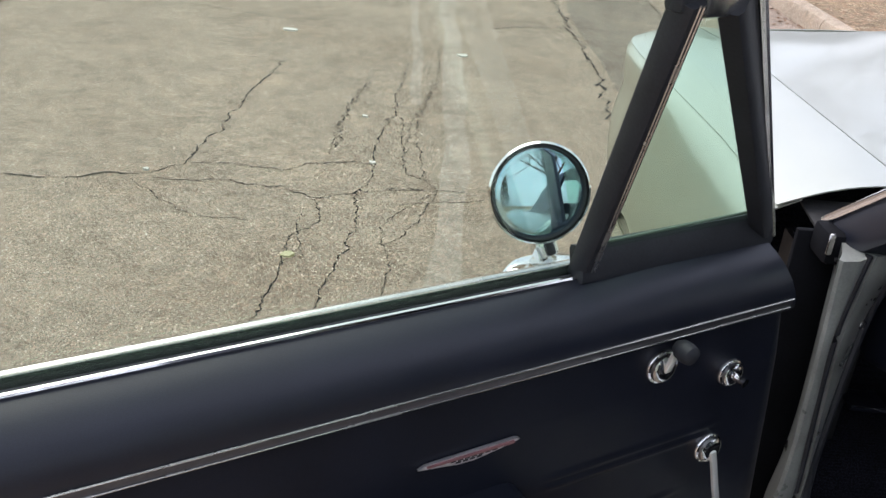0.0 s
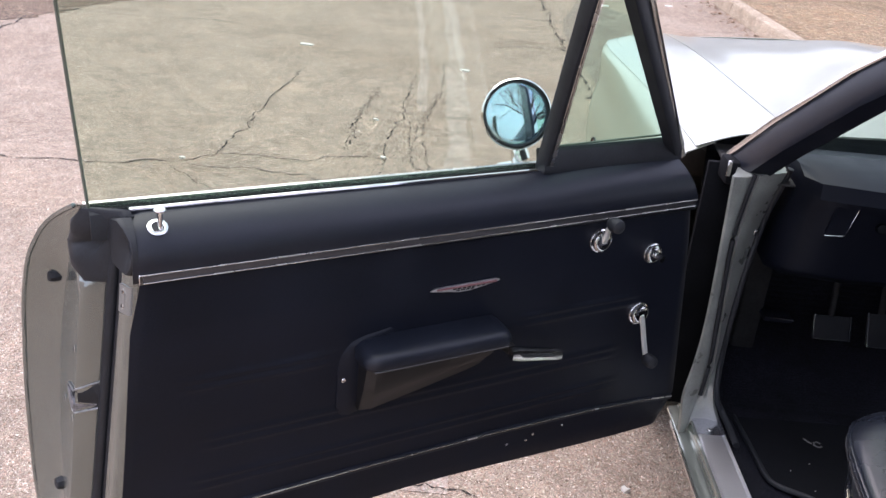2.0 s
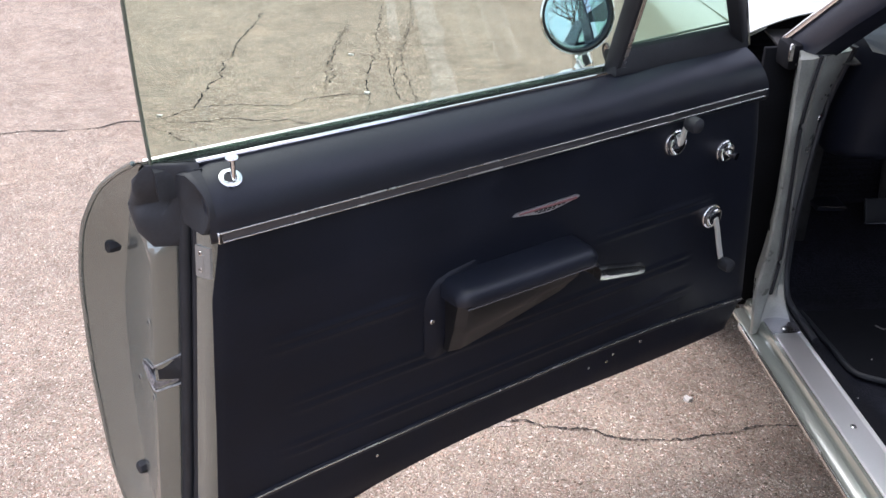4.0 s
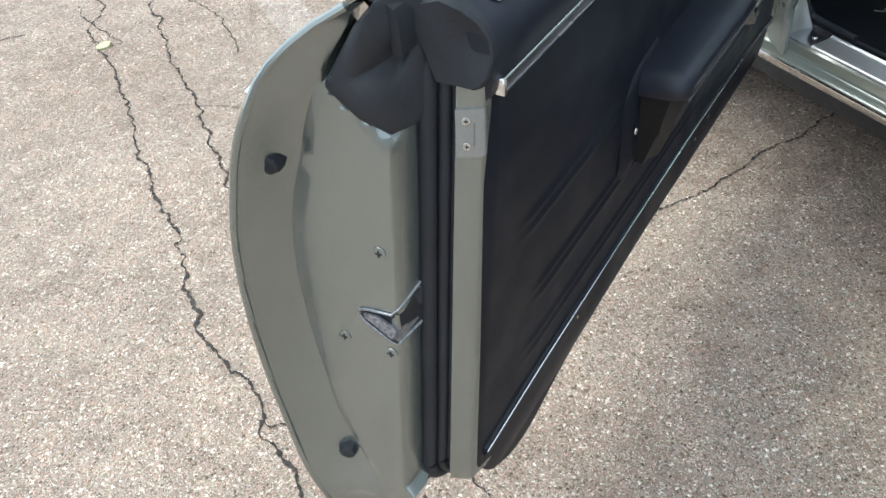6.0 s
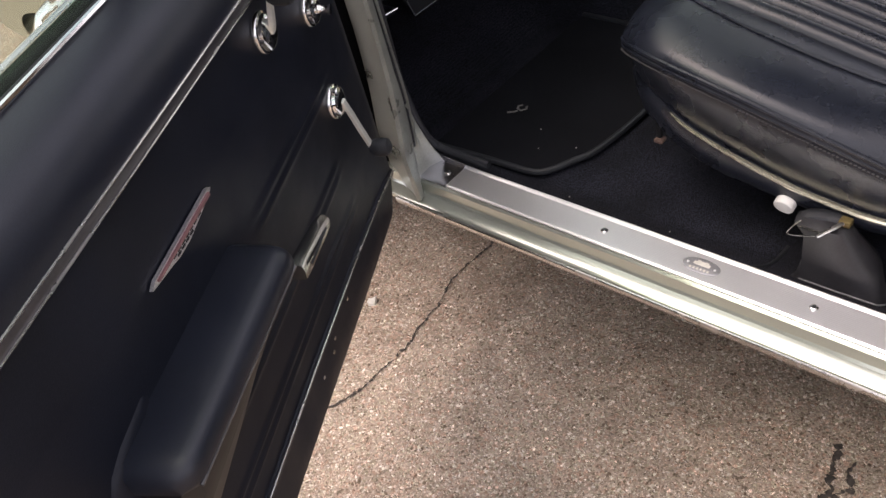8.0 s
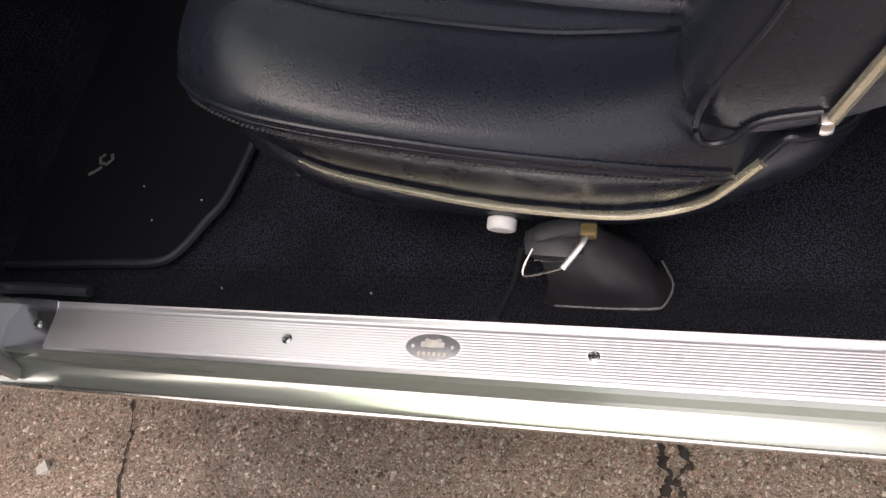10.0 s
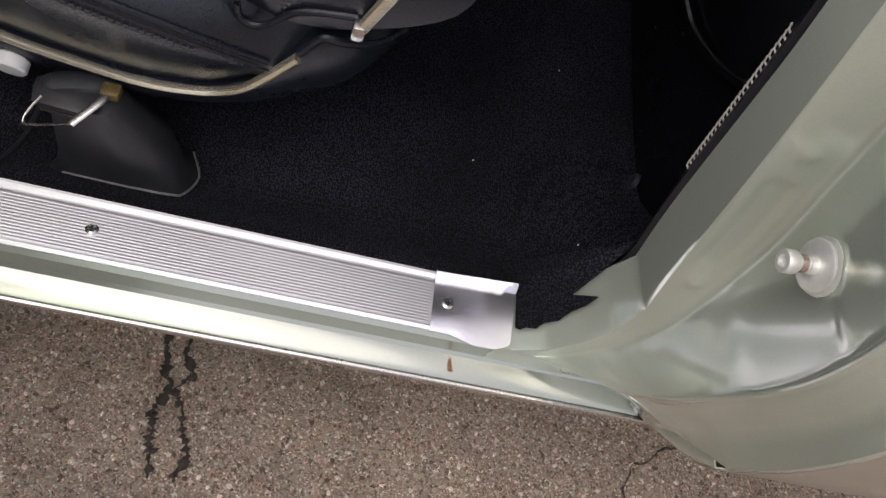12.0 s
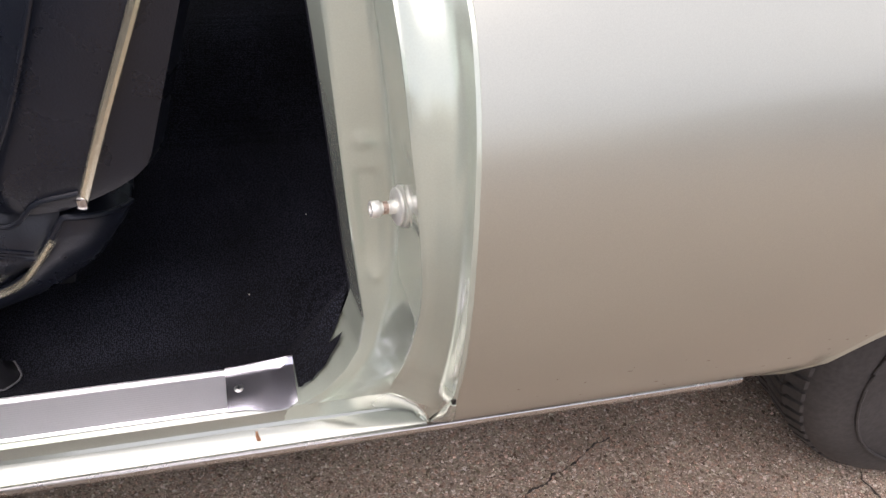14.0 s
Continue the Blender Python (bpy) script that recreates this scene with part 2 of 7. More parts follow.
PALE_STEEL = material("pale_plated_steel", (0.84, 0.85, 0.80), 0.40, 0.55, grain=0.05, grain_scale=300, stain=0.06, stain_scale=30)
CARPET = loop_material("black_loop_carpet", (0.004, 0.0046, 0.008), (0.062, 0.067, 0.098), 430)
MAT_PILE = material("floor_mat_pile", (0.0065, 0.007, 0.0095), 0.95, grain=0.4, grain_scale=500, bump=0.6, bump_scale=600, stain=0.3, stain_scale=6, spec=0.2)
DARK = material("shadowed_metal", (0.03, 0.03, 0.03), 0.7, 0.2, grain=0.2, grain_scale=120, stain=0.3, stain_scale=10)
TYRE = material("tyre_rubber", (0.042, 0.040, 0.038), 0.75, grain=0.2, grain_scale=120, bump=0.15, bump_scale=200, stain=0.3, stain_scale=6)
RED = material("red_enamel", (0.30, 0.15, 0.155), 0.35, 0.3, grain=0.08, grain_scale=300)
WHITE = material("white_plastic", (0.78, 0.78, 0.76), 0.35, grain=0.03, grain_scale=200)
GOLD = material("aged_gold_trim", (0.80, 0.76, 0.59), 0.27, 0.85, grain=0.06, grain_scale=250, stain=0.08, stain_scale=15)
RUST = material("rust", (0.27, 0.13, 0.07), 0.9, grain=0.4, grain_scale=300, bump=0.4, bump_scale=300)
MIRROR = material("mirror_glass", (0.52, 0.68, 0.88), 0.015, 1.0, stain=0.03, stain_scale=30)
GLASS = glass_material("green_tinted_glass", (0.845, 0.905, 0.84))
VENT_GLASS = glass_material("vent_glass", (0.77, 0.885, 0.80))
GLASS_EDGE = material("glass_edge", (0.13, 0.16, 0.13), 0.15, grain=0.05, grain_scale=100)
ROAD = aggregate_material("worn_asphalt", (0.105, 0.078, 0.056), (0.325, 0.265, 0.213), (0.60, 0.535, 0.465), 205, (0.86, 0.82, 0.79), (1.08, 1.05, 1.02))
OLD_ROAD = aggregate_material("dark_asphalt", (0.075, 0.053, 0.038), (0.180, 0.134, 0.098), (0.31, 0.245, 0.19), 60, (0.75, 0.72, 0.72), (1.1, 1.08, 1.05))
STAIN = aggregate_material("grimy_asphalt", (0.11, 0.09, 0.075), (0.25, 0.21, 0.175), (0.45, 0.41, 0.36), 150, (0.75, 0.72, 0.72), (1.15, 1.1, 1.05))
CONCRETE = aggregate_material("kerb_concrete", (0.26, 0.21, 0.16), (0.42, 0.35, 0.27), (0.55, 0.48, 0.40), 150, (0.8, 0.78, 0.72), (1.1, 1.1, 1.1))
GRASS = aggregate_material("dry_grass", (0.17, 0.122, 0.075), (0.27, 0.20, 0.128), (0.37, 0.29, 0.20), 30, (0.66, 0.63, 0.58), (1.15, 1.1, 1.0))
CRACK = material("crack_filler", (0.045, 0.038, 0.032), 0.95, grain=0.5, grain_scale=150, stain=0.3, stain_scale=20)
WORN = aggregate_material("polished_lane", (0.25, 0.205, 0.17), (0.38, 0.325, 0.278), (0.52, 0.47, 0.42), 150, (0.85, 0.83, 0.8), (1.05, 1.05, 1.05))
BARK = material("bark", (0.10, 0.075, 0.055), 0.9, grain=0.35, grain_scale=30, bump=0.8, bump_scale=40, stain=0.3, stain_scale=3)
NEEDLE = material("conifer_needles", (0.035, 0.06, 0.03), 0.7, grain=0.4, grain_scale=8, stain=0.3, stain_scale=1)
NAVY = material("dark_blue_paint", (0.03, 0.035, 0.055), 0.35, 0.2, grain=0.05, grain_scale=50, stain=0.2, stain_scale=3, coat=0.4)
LEAF = material("dead_leaf", (0.22, 0.13, 0.07), 0.8, grain=0.3, grain_scale=60, stain=0.4, stain_scale=8)
PALE = material("pale_litter", (0.62, 0.60, 0.54), 0.7, grain=0.1, grain_scale=120)


# ---------------------------------------------------------------- mesh helpers
def mesh_from(name, bm, mat, sharp=38, smooth=True):
    me = bpy.data.meshes.new(name)
    bmesh.ops.recalc_face_normals(bm, faces=bm.faces[:])
    bm.to_mesh(me)
    bm.free()
    for m in (mat if isinstance(mat, (list, tuple)) else [mat]):
        me.materials.append(m)
    if smooth:
        me.shade_smooth()
        me.set_sharp_from_angle(angle=radians(sharp))
    return me


def part(name, bm, mat, parent, label="", sharp=38):
    """One mesh object under a thing or under a part, in its parent's coordinates."""
    ob = new(name, mesh_from(name, bm, mat, sharp))
    ob.parent = parent
    if label:
        ob["label"] = label
    return ob


def thing(name, label, category, group="", kind="", at=None):
    ob = new(name)
    ob.empty_display_size = 0.1
    if at is not None:
        ob.matrix_world = at
    return tagged(ob, label, category, group, kind)


def solo(name, bm, mat, label, category="", group="", kind="", sharp=38):
    return tagged(new(name, mesh_from(name, bm, mat, sharp)), label, category, group, kind)


def box(bm, x0, x1, y0, y1, z0, z1, bevel=0.0, segs=2, m=None):
    r = bmesh.ops.create_cube(bm, size=1.0, matrix=Matrix.Translation(((x0 + x1) / 2, (y0 + y1) / 2, (z0 + z1) / 2)) @ Matrix.Diagonal((x1 - x0, y1 - y0, z1 - z0, 1)))
    vs = r["verts"]
    if bevel > 0:
        es = list({e for v in vs for e in v.link_edges})
        r2 = bmesh.ops.bevel(bm, geom=es, offset=bevel, segments=segs, profile=0.5, affect="EDGES")
        vs = list({v for f in r2["faces"] for v in f.verts} | {v for v in vs if v.is_valid})
    if m is not None:
        bmesh.ops.transform(bm, matrix=m, verts=vs)
    return vs


def loft(bm, rings, closed=True, cap=True):
    """Skin over rings of equally many points."""
    vr = [[bm.verts.new(p) for p in ring] for ring in rings]
    n = len(vr[0])
    for a, b in zip(vr[:-1], vr[1:]):
        for i in range(n if closed else n - 1):
            j = (i + 1) % n
            bm.faces.new((a[i], a[j], b[j], b[i]))
    if cap and closed:
        bm.faces.new(vr[0])
        bm.faces.new(list(reversed(vr[-1])))
    return [v for r in vr for v in r]


def circle(c, ax, ay, r, n):
    return [Vector(c) + Vector(ax) * (r * math.cos(2 * math.pi * i / n)) + Vector(ay) * (r * math.sin(2 * math.pi * i / n)) for i in range(n)]


def tube(bm, pts, radius, n=10, flat=1.0, up=(0, 0, 1)):
    """A rod along points; radius one number or one for each point; flat squeezes it along the second axis."""
    pts = [Vector(p) for p in pts]
    rings = []
    for i, p in enumerate(pts):
        d = (pts[min(i + 1, len(pts) - 1)] - pts[max(i - 1, 0)]).normalized()
        a = d.cross(Vector(up))
        if a.length < 1e-4:
            a = d.cross(Vector((1, 0, 0)))
        a.normalize()
        b = a.cross(d)
        r = radius[i] if isinstance(radius, (list, tuple)) else radius
        rings.append([p + a * (r * math.cos(2 * math.pi * k / n)) + b * (r * flat * math.sin(2 * math.pi * k / n)) for k in range(n)])
    return loft(bm, rings)


def lathe(bm, profile, n=24, m=None, ring=False):
    """Turn (radius, height) pairs round the z axis; ring: a closed hoop with a hole."""
    if ring:
        profile = list(profile) + [profile[0]]
    rings = [[Vector((max(r, 1e-5) * math.cos(2 * math.pi * k / n), max(r, 1e-5) * math.sin(2 * math.pi * k / n), h)) for k in range(n)] for r, h in profile]
    vs = loft(bm, rings, cap=not ring)
    if m is not None:
        bmesh.ops.transform(bm, matrix=m, verts=vs)
    return vs


def surface(bm, fn, nu, nv, thick=0.0):
    """A sheet fn(s, t) with s and t from 0 to 1, given thickness along its normal."""
    g = [[bm.verts.new(fn(i / nu, j / nv)) for j in range(nv + 1)] for i in range(nu + 1)]
    fs = [bm.faces.new((g[i][j], g[i + 1][j], g[i + 1][j + 1], g[i][j + 1])) for i in range(nu) for j in range(nv)]
    if thick:
        bm.normal_update()
        bmesh.ops.solidify(bm, geom=fs, thickness=thick)


def curve_at(table, v):
    """Smooth value between (v, value) pairs."""
    ks = [k for k, _ in table]
    vs = [x for _, x in table]
    if v <= ks[0] or v >= ks[-1]:
        return float(np.interp(v, ks, vs))
    g = np.gradient(np.array(vs, float), np.array(ks, float))
    i = max(0, min(len(ks) - 2, int(np.searchsorted(ks, v)) - 1))
    h = ks[i + 1] - ks[i]
    t = (v - ks[i]) / h
    return float((2 * t ** 3 - 3 * t ** 2 + 1) * vs[i] + (t ** 3 - 2 * t ** 2 + t) * h * g[i] + (3 * t ** 2 - 2 * t ** 3) * vs[i + 1] + (t ** 3 - t ** 2) * h * g[i + 1])


def spline(pts, n):
    """Catmull-Rom through points, n steps a piece."""
    pts = [Vector(p) for p in pts]
    out = []
    for i in range(len(pts) - 1):
        p0, p1, p2, p3 = pts[max(i - 1, 0)], pts[i], pts[i + 1], pts[min(i + 2, len(pts) - 1)]
        for k in range(n):
            t = k / n
            out.append(0.5 * ((2 * p1) + (p2 - p0) * t + (2 * p0 - 5 * p1 + 4 * p2 - p3) * t * t + (3 * p1 - p0 - 3 * p2 + p3) * t ** 3))
    out.append(pts[-1])
    return out




def facing(origin, axis, up=(0, 0, 1)):
    """A pose whose z axis points along axis."""
    z = Vector(axis).normalized()
    x = Vector(up).cross(z)
    if x.length < 1e-4:
        x = Vector((1, 0, 0))
    x.normalize()
    y = z.cross(x)
    return Matrix.Translation(origin) @ Matrix((x, y, z)).transposed().to_4x4()


# ---------------------------------------------------------------- ground
GROUND_Y = (-300, -60, -20, -8, -4, 0, 1, 1.5, 2, 2.5, 3, 3.5, 4, 6, 10, 20, 40, 80, 160, 400)
GROUND_Z = [0.0 if y < 1 else 0.028 * (y - 1) ** 2 / 6 if y < 4 else 0.028 * (y - 2.5) for y in GROUND_Y]


def gz(y):
    """The road lies level beside the car and climbs gently ahead."""
    return float(np.interp(y, GROUND_Y, GROUND_Z))


def strip(name, x0, x1, mat, lift, label, category, kind="structure", y0=-60.0, y1=160.0, drop=0.3):
    bm = bmesh.new()
    ys = [y for y in GROUND_Y if y0 <= y <= y1]
    loft(bm, [[(x0, y, gz(y) + lift), (x1, y, gz(y) + lift), (x1, y, gz(y) + lift - drop), (x0, y, gz(y) + lift - drop)] for y in ys])
    return solo(name, bm, mat, label, category, "", kind)


KERB = 2.36
strip("ground", -400, 400, GRASS, -0.02, "dry yellow-brown ground that reaches the horizon", "ground", y0=-300, y1=400)
strip("road", -14.0, KERB, ROAD, 0.0, "worn tan asphalt road with exposed pebbles and cracks", "road")
strip("verge", KERB + 0.16, 60.0, GRASS, 0.13, "dry winter grass verge behind the kerb", "verge")


# older, darker asphalt along the far side, with a ragged edge
bm = bmesh.new()
rng = random.Random(12)
rows = []
y = -20.0
while y < 80:
    e = float(np.interp(y, [-20, 3, 5.5, 7.5, 80], [-4.9, -4.6, -4.2, -3.5, -3.6])) + rng.gauss(0, 0.035) + 0.05 * math.sin(y * 2.3) + 0.03 * math.sin(y * 7.1)
    rows.append([(-14.0, y, gz(y) + 0.004), (e - 0.4, y, gz(y) + 0.004), (e, y, gz(y) + 0.0035)])
    y += 0.07 if 0 < y < 12 else 0.5
loft(bm, rows, closed=False)
solo("old_road", bm, OLD_ROAD, "darker coarse asphalt shoulder beside the worn road", "road", "", "structure")


# kerb, in cast lengths with joints
def kerb_length(y0, y1):
    bm = bmesh.new()
    prof = [(0, -0.2), (0.015, 0.10), (0.035, 0.135), (0.06, 0.145), (0.16, 0.145), (0.16, -0.2)]
    n = 4
    loft(bm, [[(KERB + a, y0 + (y1 - y0) * k / n, gz(y0 + (y1 - y0) * k / n) + b) for a, b in prof] for k in range(n + 1)])
    return bm


kerb = thing("kerb", "weathered tan concrete kerb along the grass verge", "kerb", kind="structure")
for k in range(22):
    part("kerb_stone", kerb_length(-8 + k * 2.4 + 0.006, -8 + (k + 1) * 2.4 - 0.006), CONCRETE, kerb)


# cracks, worn stripes and litter on the road
def jag(points, amp, step, seed):
    rng = random.Random(seed)
    out = []
    for (ax, ay), (bx, by) in zip(points[:-1], points[1:]):
        n = max(1, int(math.hypot(bx - ax, by - ay) / step))
        for i in range(n):
            f = i / n
            out.append((ax + (bx - ax) * f + rng.gauss(0, amp), ay + (by - ay) * f + rng.gauss(0, amp)))
    out.append(points[-1])
    return out


CRACKS = []


def crack(points, width=0.008, amp=0.012, step=0.045):
    rng = random.Random(len(CRACKS) + 5)
    pts = jag(points, amp * 0.7, step, len(CRACKS))
    for _ in range(2 if pts[0][1] < 6 else 1):
        finer = []
        for (ax, ay), (bx, by) in zip(pts[:-1], pts[1:]):
            d = 0.085 * math.hypot(bx - ax, by - ay)
            finer += [(ax, ay), ((ax + bx) / 2 + rng.gauss(0, d), (ay + by) / 2 + rng.gauss(0, d))]
        pts = finer + pts[-1:]
    bm = bmesh.new()
    rows = []
    for i, (x, y) in enumerate(pts):
        ax, ay = pts[max(i - 1, 0)]
        bx, by = pts[min(i + 1, len(pts) - 1)]
        d = math.hypot(bx - ax, by - ay) or 1
        nx, ny = -(by - ay) / d, (bx - ax) / d
        w = 0.85 * width * (0.12 + 1.25 * rng.random() ** 1.7) * (0.4 if i in (0, len(pts) - 1) else 1)
        rows.append([(x + nx * w / 2, y + ny * w / 2, gz(y) + 0.003), (x, y, gz(y) + 0.004), (x - nx * w / 2, y - ny * w / 2, gz(y) + 0.003)])
    loft(bm, rows, closed=False)
    CRACKS.append(solo("road_crack", bm, CRACK, "thin dark jagged crack in the worn asphalt", "crack", "cracks in the road", "structure"))


crack([(-6.5, 2.1), (-4.6, 2.35), (-2.86, 2.29), (-2.49, 2.33), (-2.2, 2.37), (-1.96, 2.47), (-1.85, 2.62), (-1.82, 3.22), (-1.81, 3.94), (-1.77, 4.45)], 0.014, 0.02, 0.07)
crack([(-1.85, 2.62), (-1.65, 2.65), (-1.40, 2.60), (-1.30, 2.71), (-1.09, 2.77), (-1.0, 2.76)], 0.010)
crack([(-1.0, 2.76), (-1.01, 3.1), (-0.96, 3.57), (-0.98, 3.96), (-0.97, 4.6)], 0.011, 0.012, 0.04)
crack([(-1.2, 2.94), (-1.23, 3.36), (-1.21, 3.74), (-1.19, 4.1)], 0.009, 0.02, 0.04)
crack([(-0.86, 2.89), (-0.86, 3.37), (-0.83, 3.74), (-0.77, 4.17)], 0.006, 0.016, 0.04)
crack([(-0.916, 3.49), (-0.884, 3.04), (-0.83, 2.67), (-0.73, 2.60), (-0.677, 2.51), (-0.70, 2.37), (-0.73, 2.24), (-0.76, 2.11), (-0.805, 2.0), (-0.866, 1.93)], 0.008, 0.008, 0.035)
crack([(-0.787, 5.1), (-0.761, 4.18), (-0.82, 3.66), (-0.824, 3.27), (-0.746, 2.64)], 0.007, 0.010, 0.04)
crack([(-2.0, 2.38), (-1.8, 2.18), (-1.61, 2.06), (-1.41, 2.05)], 0.006)
crack([(-1.92, 2.38), (-1.66, 2.44), (-1.36, 2.39), (-1.19, 2.32), (-1.03, 2.42), (-0.74, 2.5)], 0.012, 0.018)
crack([(-1.0, 2.76), (-0.98, 2.55), (-1.03, 2.42)], 0.009)
crack([(-1.19, 2.32), (-1.13, 2.1), (-1.22, 1.95), (-1.2, 1.66), (-1.21, 1.36), (-1.23, 1.1), (-1.24, 0.93), (-1.23, 0.7), (-1.26, 0.5), (-1.27, 0.34), (-1.24, 0.21), (-1.22, 0.1), (-1.24, 0.02), (-1.21, -0.08), (-1.24, -0.17), (-1.28, -0.3), (-1.25, -0.6)], 0.010, 0.008, 0.025)
crack([(-1.03, 2.42), (-0.98, 2.05), (-1.04, 1.54), (-1.03, 1.35), (-1.04, 1.19), (-1.06, 1.03), (-1.06, 0.88), (-1.1, 0.6)], 0.010, 0.009, 0.03)
crack([(-1.03, 1.23), (-0.94, 1.15), (-0.8, 1.18)], 0.004, 0.005, 0.03)
crack([(-1.24, 0.06), (-1.17, 0.0), (-1.12, -0.12), (-1.04, -0.23), (-1.06, -0.31), (-1.07, -0.42)], 0.005, 0.006, 0.02)
crack([(-0.97, -0.2), (-0.96, -0.25), (-0.95, -0.31), (-0.91, -0.38), (-0.9, -0.43), (-0.9, -0.55)], 0.005, 0.005, 0.02)
crack([(-0.25, -0.63), (-0.42, -0.64), (-0.5, -0.64), (-0.57, -0.62), (-0.61, -0.62), (-0.66, -0.63), (-0.75, -0.72)], 0.006, 0.006, 0.02)
crack([(-0.75, 0.24), (-0.51, 0.21), (-0.46, 0.19), (-0.35, 0.17), (-0.29, 0.14), (-0.19, 0.125), (-0.1, 0.135), (0.0, 0.152), (0.06, 0.17), (0.16, 0.162), (0.4, 0.2)], 0.008, 0.005, 0.018)
crack([(0.05, 15.63), (0.08, 12.06), (0.12, 9.48), (0.18, 7.71), (0.2, 6.55), (0.24, 5.85), (0.3, 4.6), (0.25, 3.2)], 0.026, 0.03, 0.05)
crack([(-0.49, 7.26), (0.21, 7.34), (1.0, 7.3)], 0.025, 0.02, 0.1)
crack([(-0.39, 5.84), (0.26, 6.04), (1.2, 6.0)], 0.02, 0.02, 0.1)
crack([(-4.9, 4.1), (-4.2, 4.64), (-4.2, 4.97), (-4.23, 5.46), (-4.0, 5.9)], 0.04, 0.03, 0.08)
crack([(-4.42, 5.93), (-3.59, 5.79), (-2.78, 5.92), (-2.01, 5.64), (-1.36, 5.82)], 0.012, 0.02, 0.1)
crack([(-3.51, 7.96), (-2.78, 7.56), (-2.2, 7.71)], 0.02, 0.02, 0.1)
crack([(-0.2, -1.2), (0.0, -1.27), (0.05, -1.36), (0.1, -1.48)], 0.005, 0.006, 0.02)
crack([(-0.02, -1.87), (-0.06, -1.87), (-0.09, -1.875), (-0.2, -1.86)], 0.006, 0.004, 0.02)
crack([(-0.884, 2.09), (-0.866, 1.93), (-0.822, 1.79), (-0.818, 1.61), (-0.84, 1.45)], 0.007, 0.006, 0.03)
crack([(-0.677, 2.51), (-0.768, 2.34), (-0.841, 2.22), (-0.882, 2.09)], 0.006, 0.006, 0.03)
crack([(-0.833, 2.315), (-0.72, 2.36), (-0.587, 2.39), (-0.469, 2.43)], 0.006, 0.006, 0.03)
crack([(-0.898, 2.465), (-0.745, 2.486), (-0.555, 2.505)], 0.006, 0.006, 0.03)
crack([(-1.211, 2.17), (-1.216, 2.03), (-1.171, 1.88), (-1.141, 1.78)], 0.006, 0.006, 0.03)
crack([(-1.171, 4.3), (-1.209, 3.92), (-1.227, 3.49), (-1.228, 3.15), (-1.22, 2.85)], 0.007, 0.012, 0.04)


def flat_patch(outline, z=0.0025):
    bm = bmesh.new()
    half = len(outline) // 2
    a, b = outline[:half + 1], (outline[half:] + outline[:1])[::-1]
    rows = []
    for p, q in zip(a, b):
        rows.append([(p[0] + (q[0] - p[0]) * k / 10, p[1] + (q[1] - p[1]) * k / 10, gz(p[1] + (q[1] - p[1]) * k / 10) + z) for k in range(11)])
    loft(bm, rows, closed=False)
    return bm


def stripe(name, mid, width, mat, label, z=0.0018):
    """A worn band along the road."""
    bm = bmesh.new()
    rng = random.Random(3)
    rows = []
    for i, (x, y) in enumerate(mid):
        w = width * (0.8 + 0.4 * rng.random())
        rows.append([(x - w / 2, y, gz(y) + z), (x + w / 2, y, gz(y) + z)])
    loft(bm, rows, closed=False)
    return solo(name, bm, mat, label, "road wear", "", "structure")


stripe("tyre_polish", jag([(-0.62, 0.2), (-0.6, 2.72), (-0.7, 5.4), (-0.88, 7.9), (-1.24, 10.9), (-1.9, 16), (-2.6, 24)], 0.008, 0.35, 2), 0.13, WORN, "pale polished tyre track on the asphalt")
stripe("tyre_polish", jag([(-0.86, 3.73), (-0.97, 5.32), (-1.22, 8.07), (-1.65, 10.88), (-2.4, 16)], 0.01, 0.35, 4), 0.07, WORN, "pale polished tyre track on the asphalt")


def oval(cx, cy, rx, ry, seed, n=26, rough=0.25):
    rng = random.Random(seed)
    return [(cx + rx * math.cos(2 * math.pi * k / n) * (1 + rough * (rng.random() - 0.5)), cy + ry * math.sin(2 * math.pi * k / n) * (1 + rough * (rng.random() - 0.5))) for k in range(n)]


# dark oil drips beside the sill
for pts, w in (([(0.08, -0.63), (0.04, -0.635), (0.01, -0.64), (-0.005, -0.65), (-0.04, -0.64), (-0.08, -0.642), (-0.12, -0.65)], 0.016),
               ([(0.06, -0.66), (0.04, -0.66), (0.01, -0.672), (-0.008, -0.655), (-0.05, -0.672), (-0.09, -0.69), (-0.12, -0.68)], 0.013)):
    crack(pts, w, 0.003, 0.01)
solo("asphalt_stain", flat_patch(oval(0.75, 6.2, 0.45, 2.6, 4)), STAIN, "dark coarse patch of older asphalt", "stain", "", "structure")
for cx, cy, rx, ry, sd in ((-0.8, 10.1, 0.45, 0.25, 1), (0.6, 11.5, 0.5, 0.22, 2), (1.2, 14.2, 0.7, 0.5, 3)):
    solo("asphalt_stain", flat_patch(oval(cx, cy, rx, ry, sd, rough=0.7)), STAIN, "dark grimy stain on the road surface", "stain", "", "structure")


def chips(name, mat, spots, size, label, category, group, seed):
    rng = random.Random(seed)
    for x, y in spots:
        bm = bmesh.new()
        s = size * (0.7 + 0.6 * rng.random())
        n = 7
        ring = [(x + s * math.cos(2 * math.pi * k / n) * (0.6 + 0.5 * rng.random()), y + 0.7 * s * math.sin(2 * math.pi * k / n) * (0.6 + 0.5 * rng.random())) for k in range(n)]
        top = [bm.verts.new((a, b, gz(b) + 0.006 + 0.008 * rng.random())) for a, b in ring]
        bot = [bm.verts.new((a, b, gz(b))) for a, b in ring]
        bm.faces.new(top)
        for k in range(n):
            bm.faces.new((bot[k], bot[(k + 1) % n], top[(k + 1) % n], top[k]))
        solo(name, bm, mat, label, category, group)


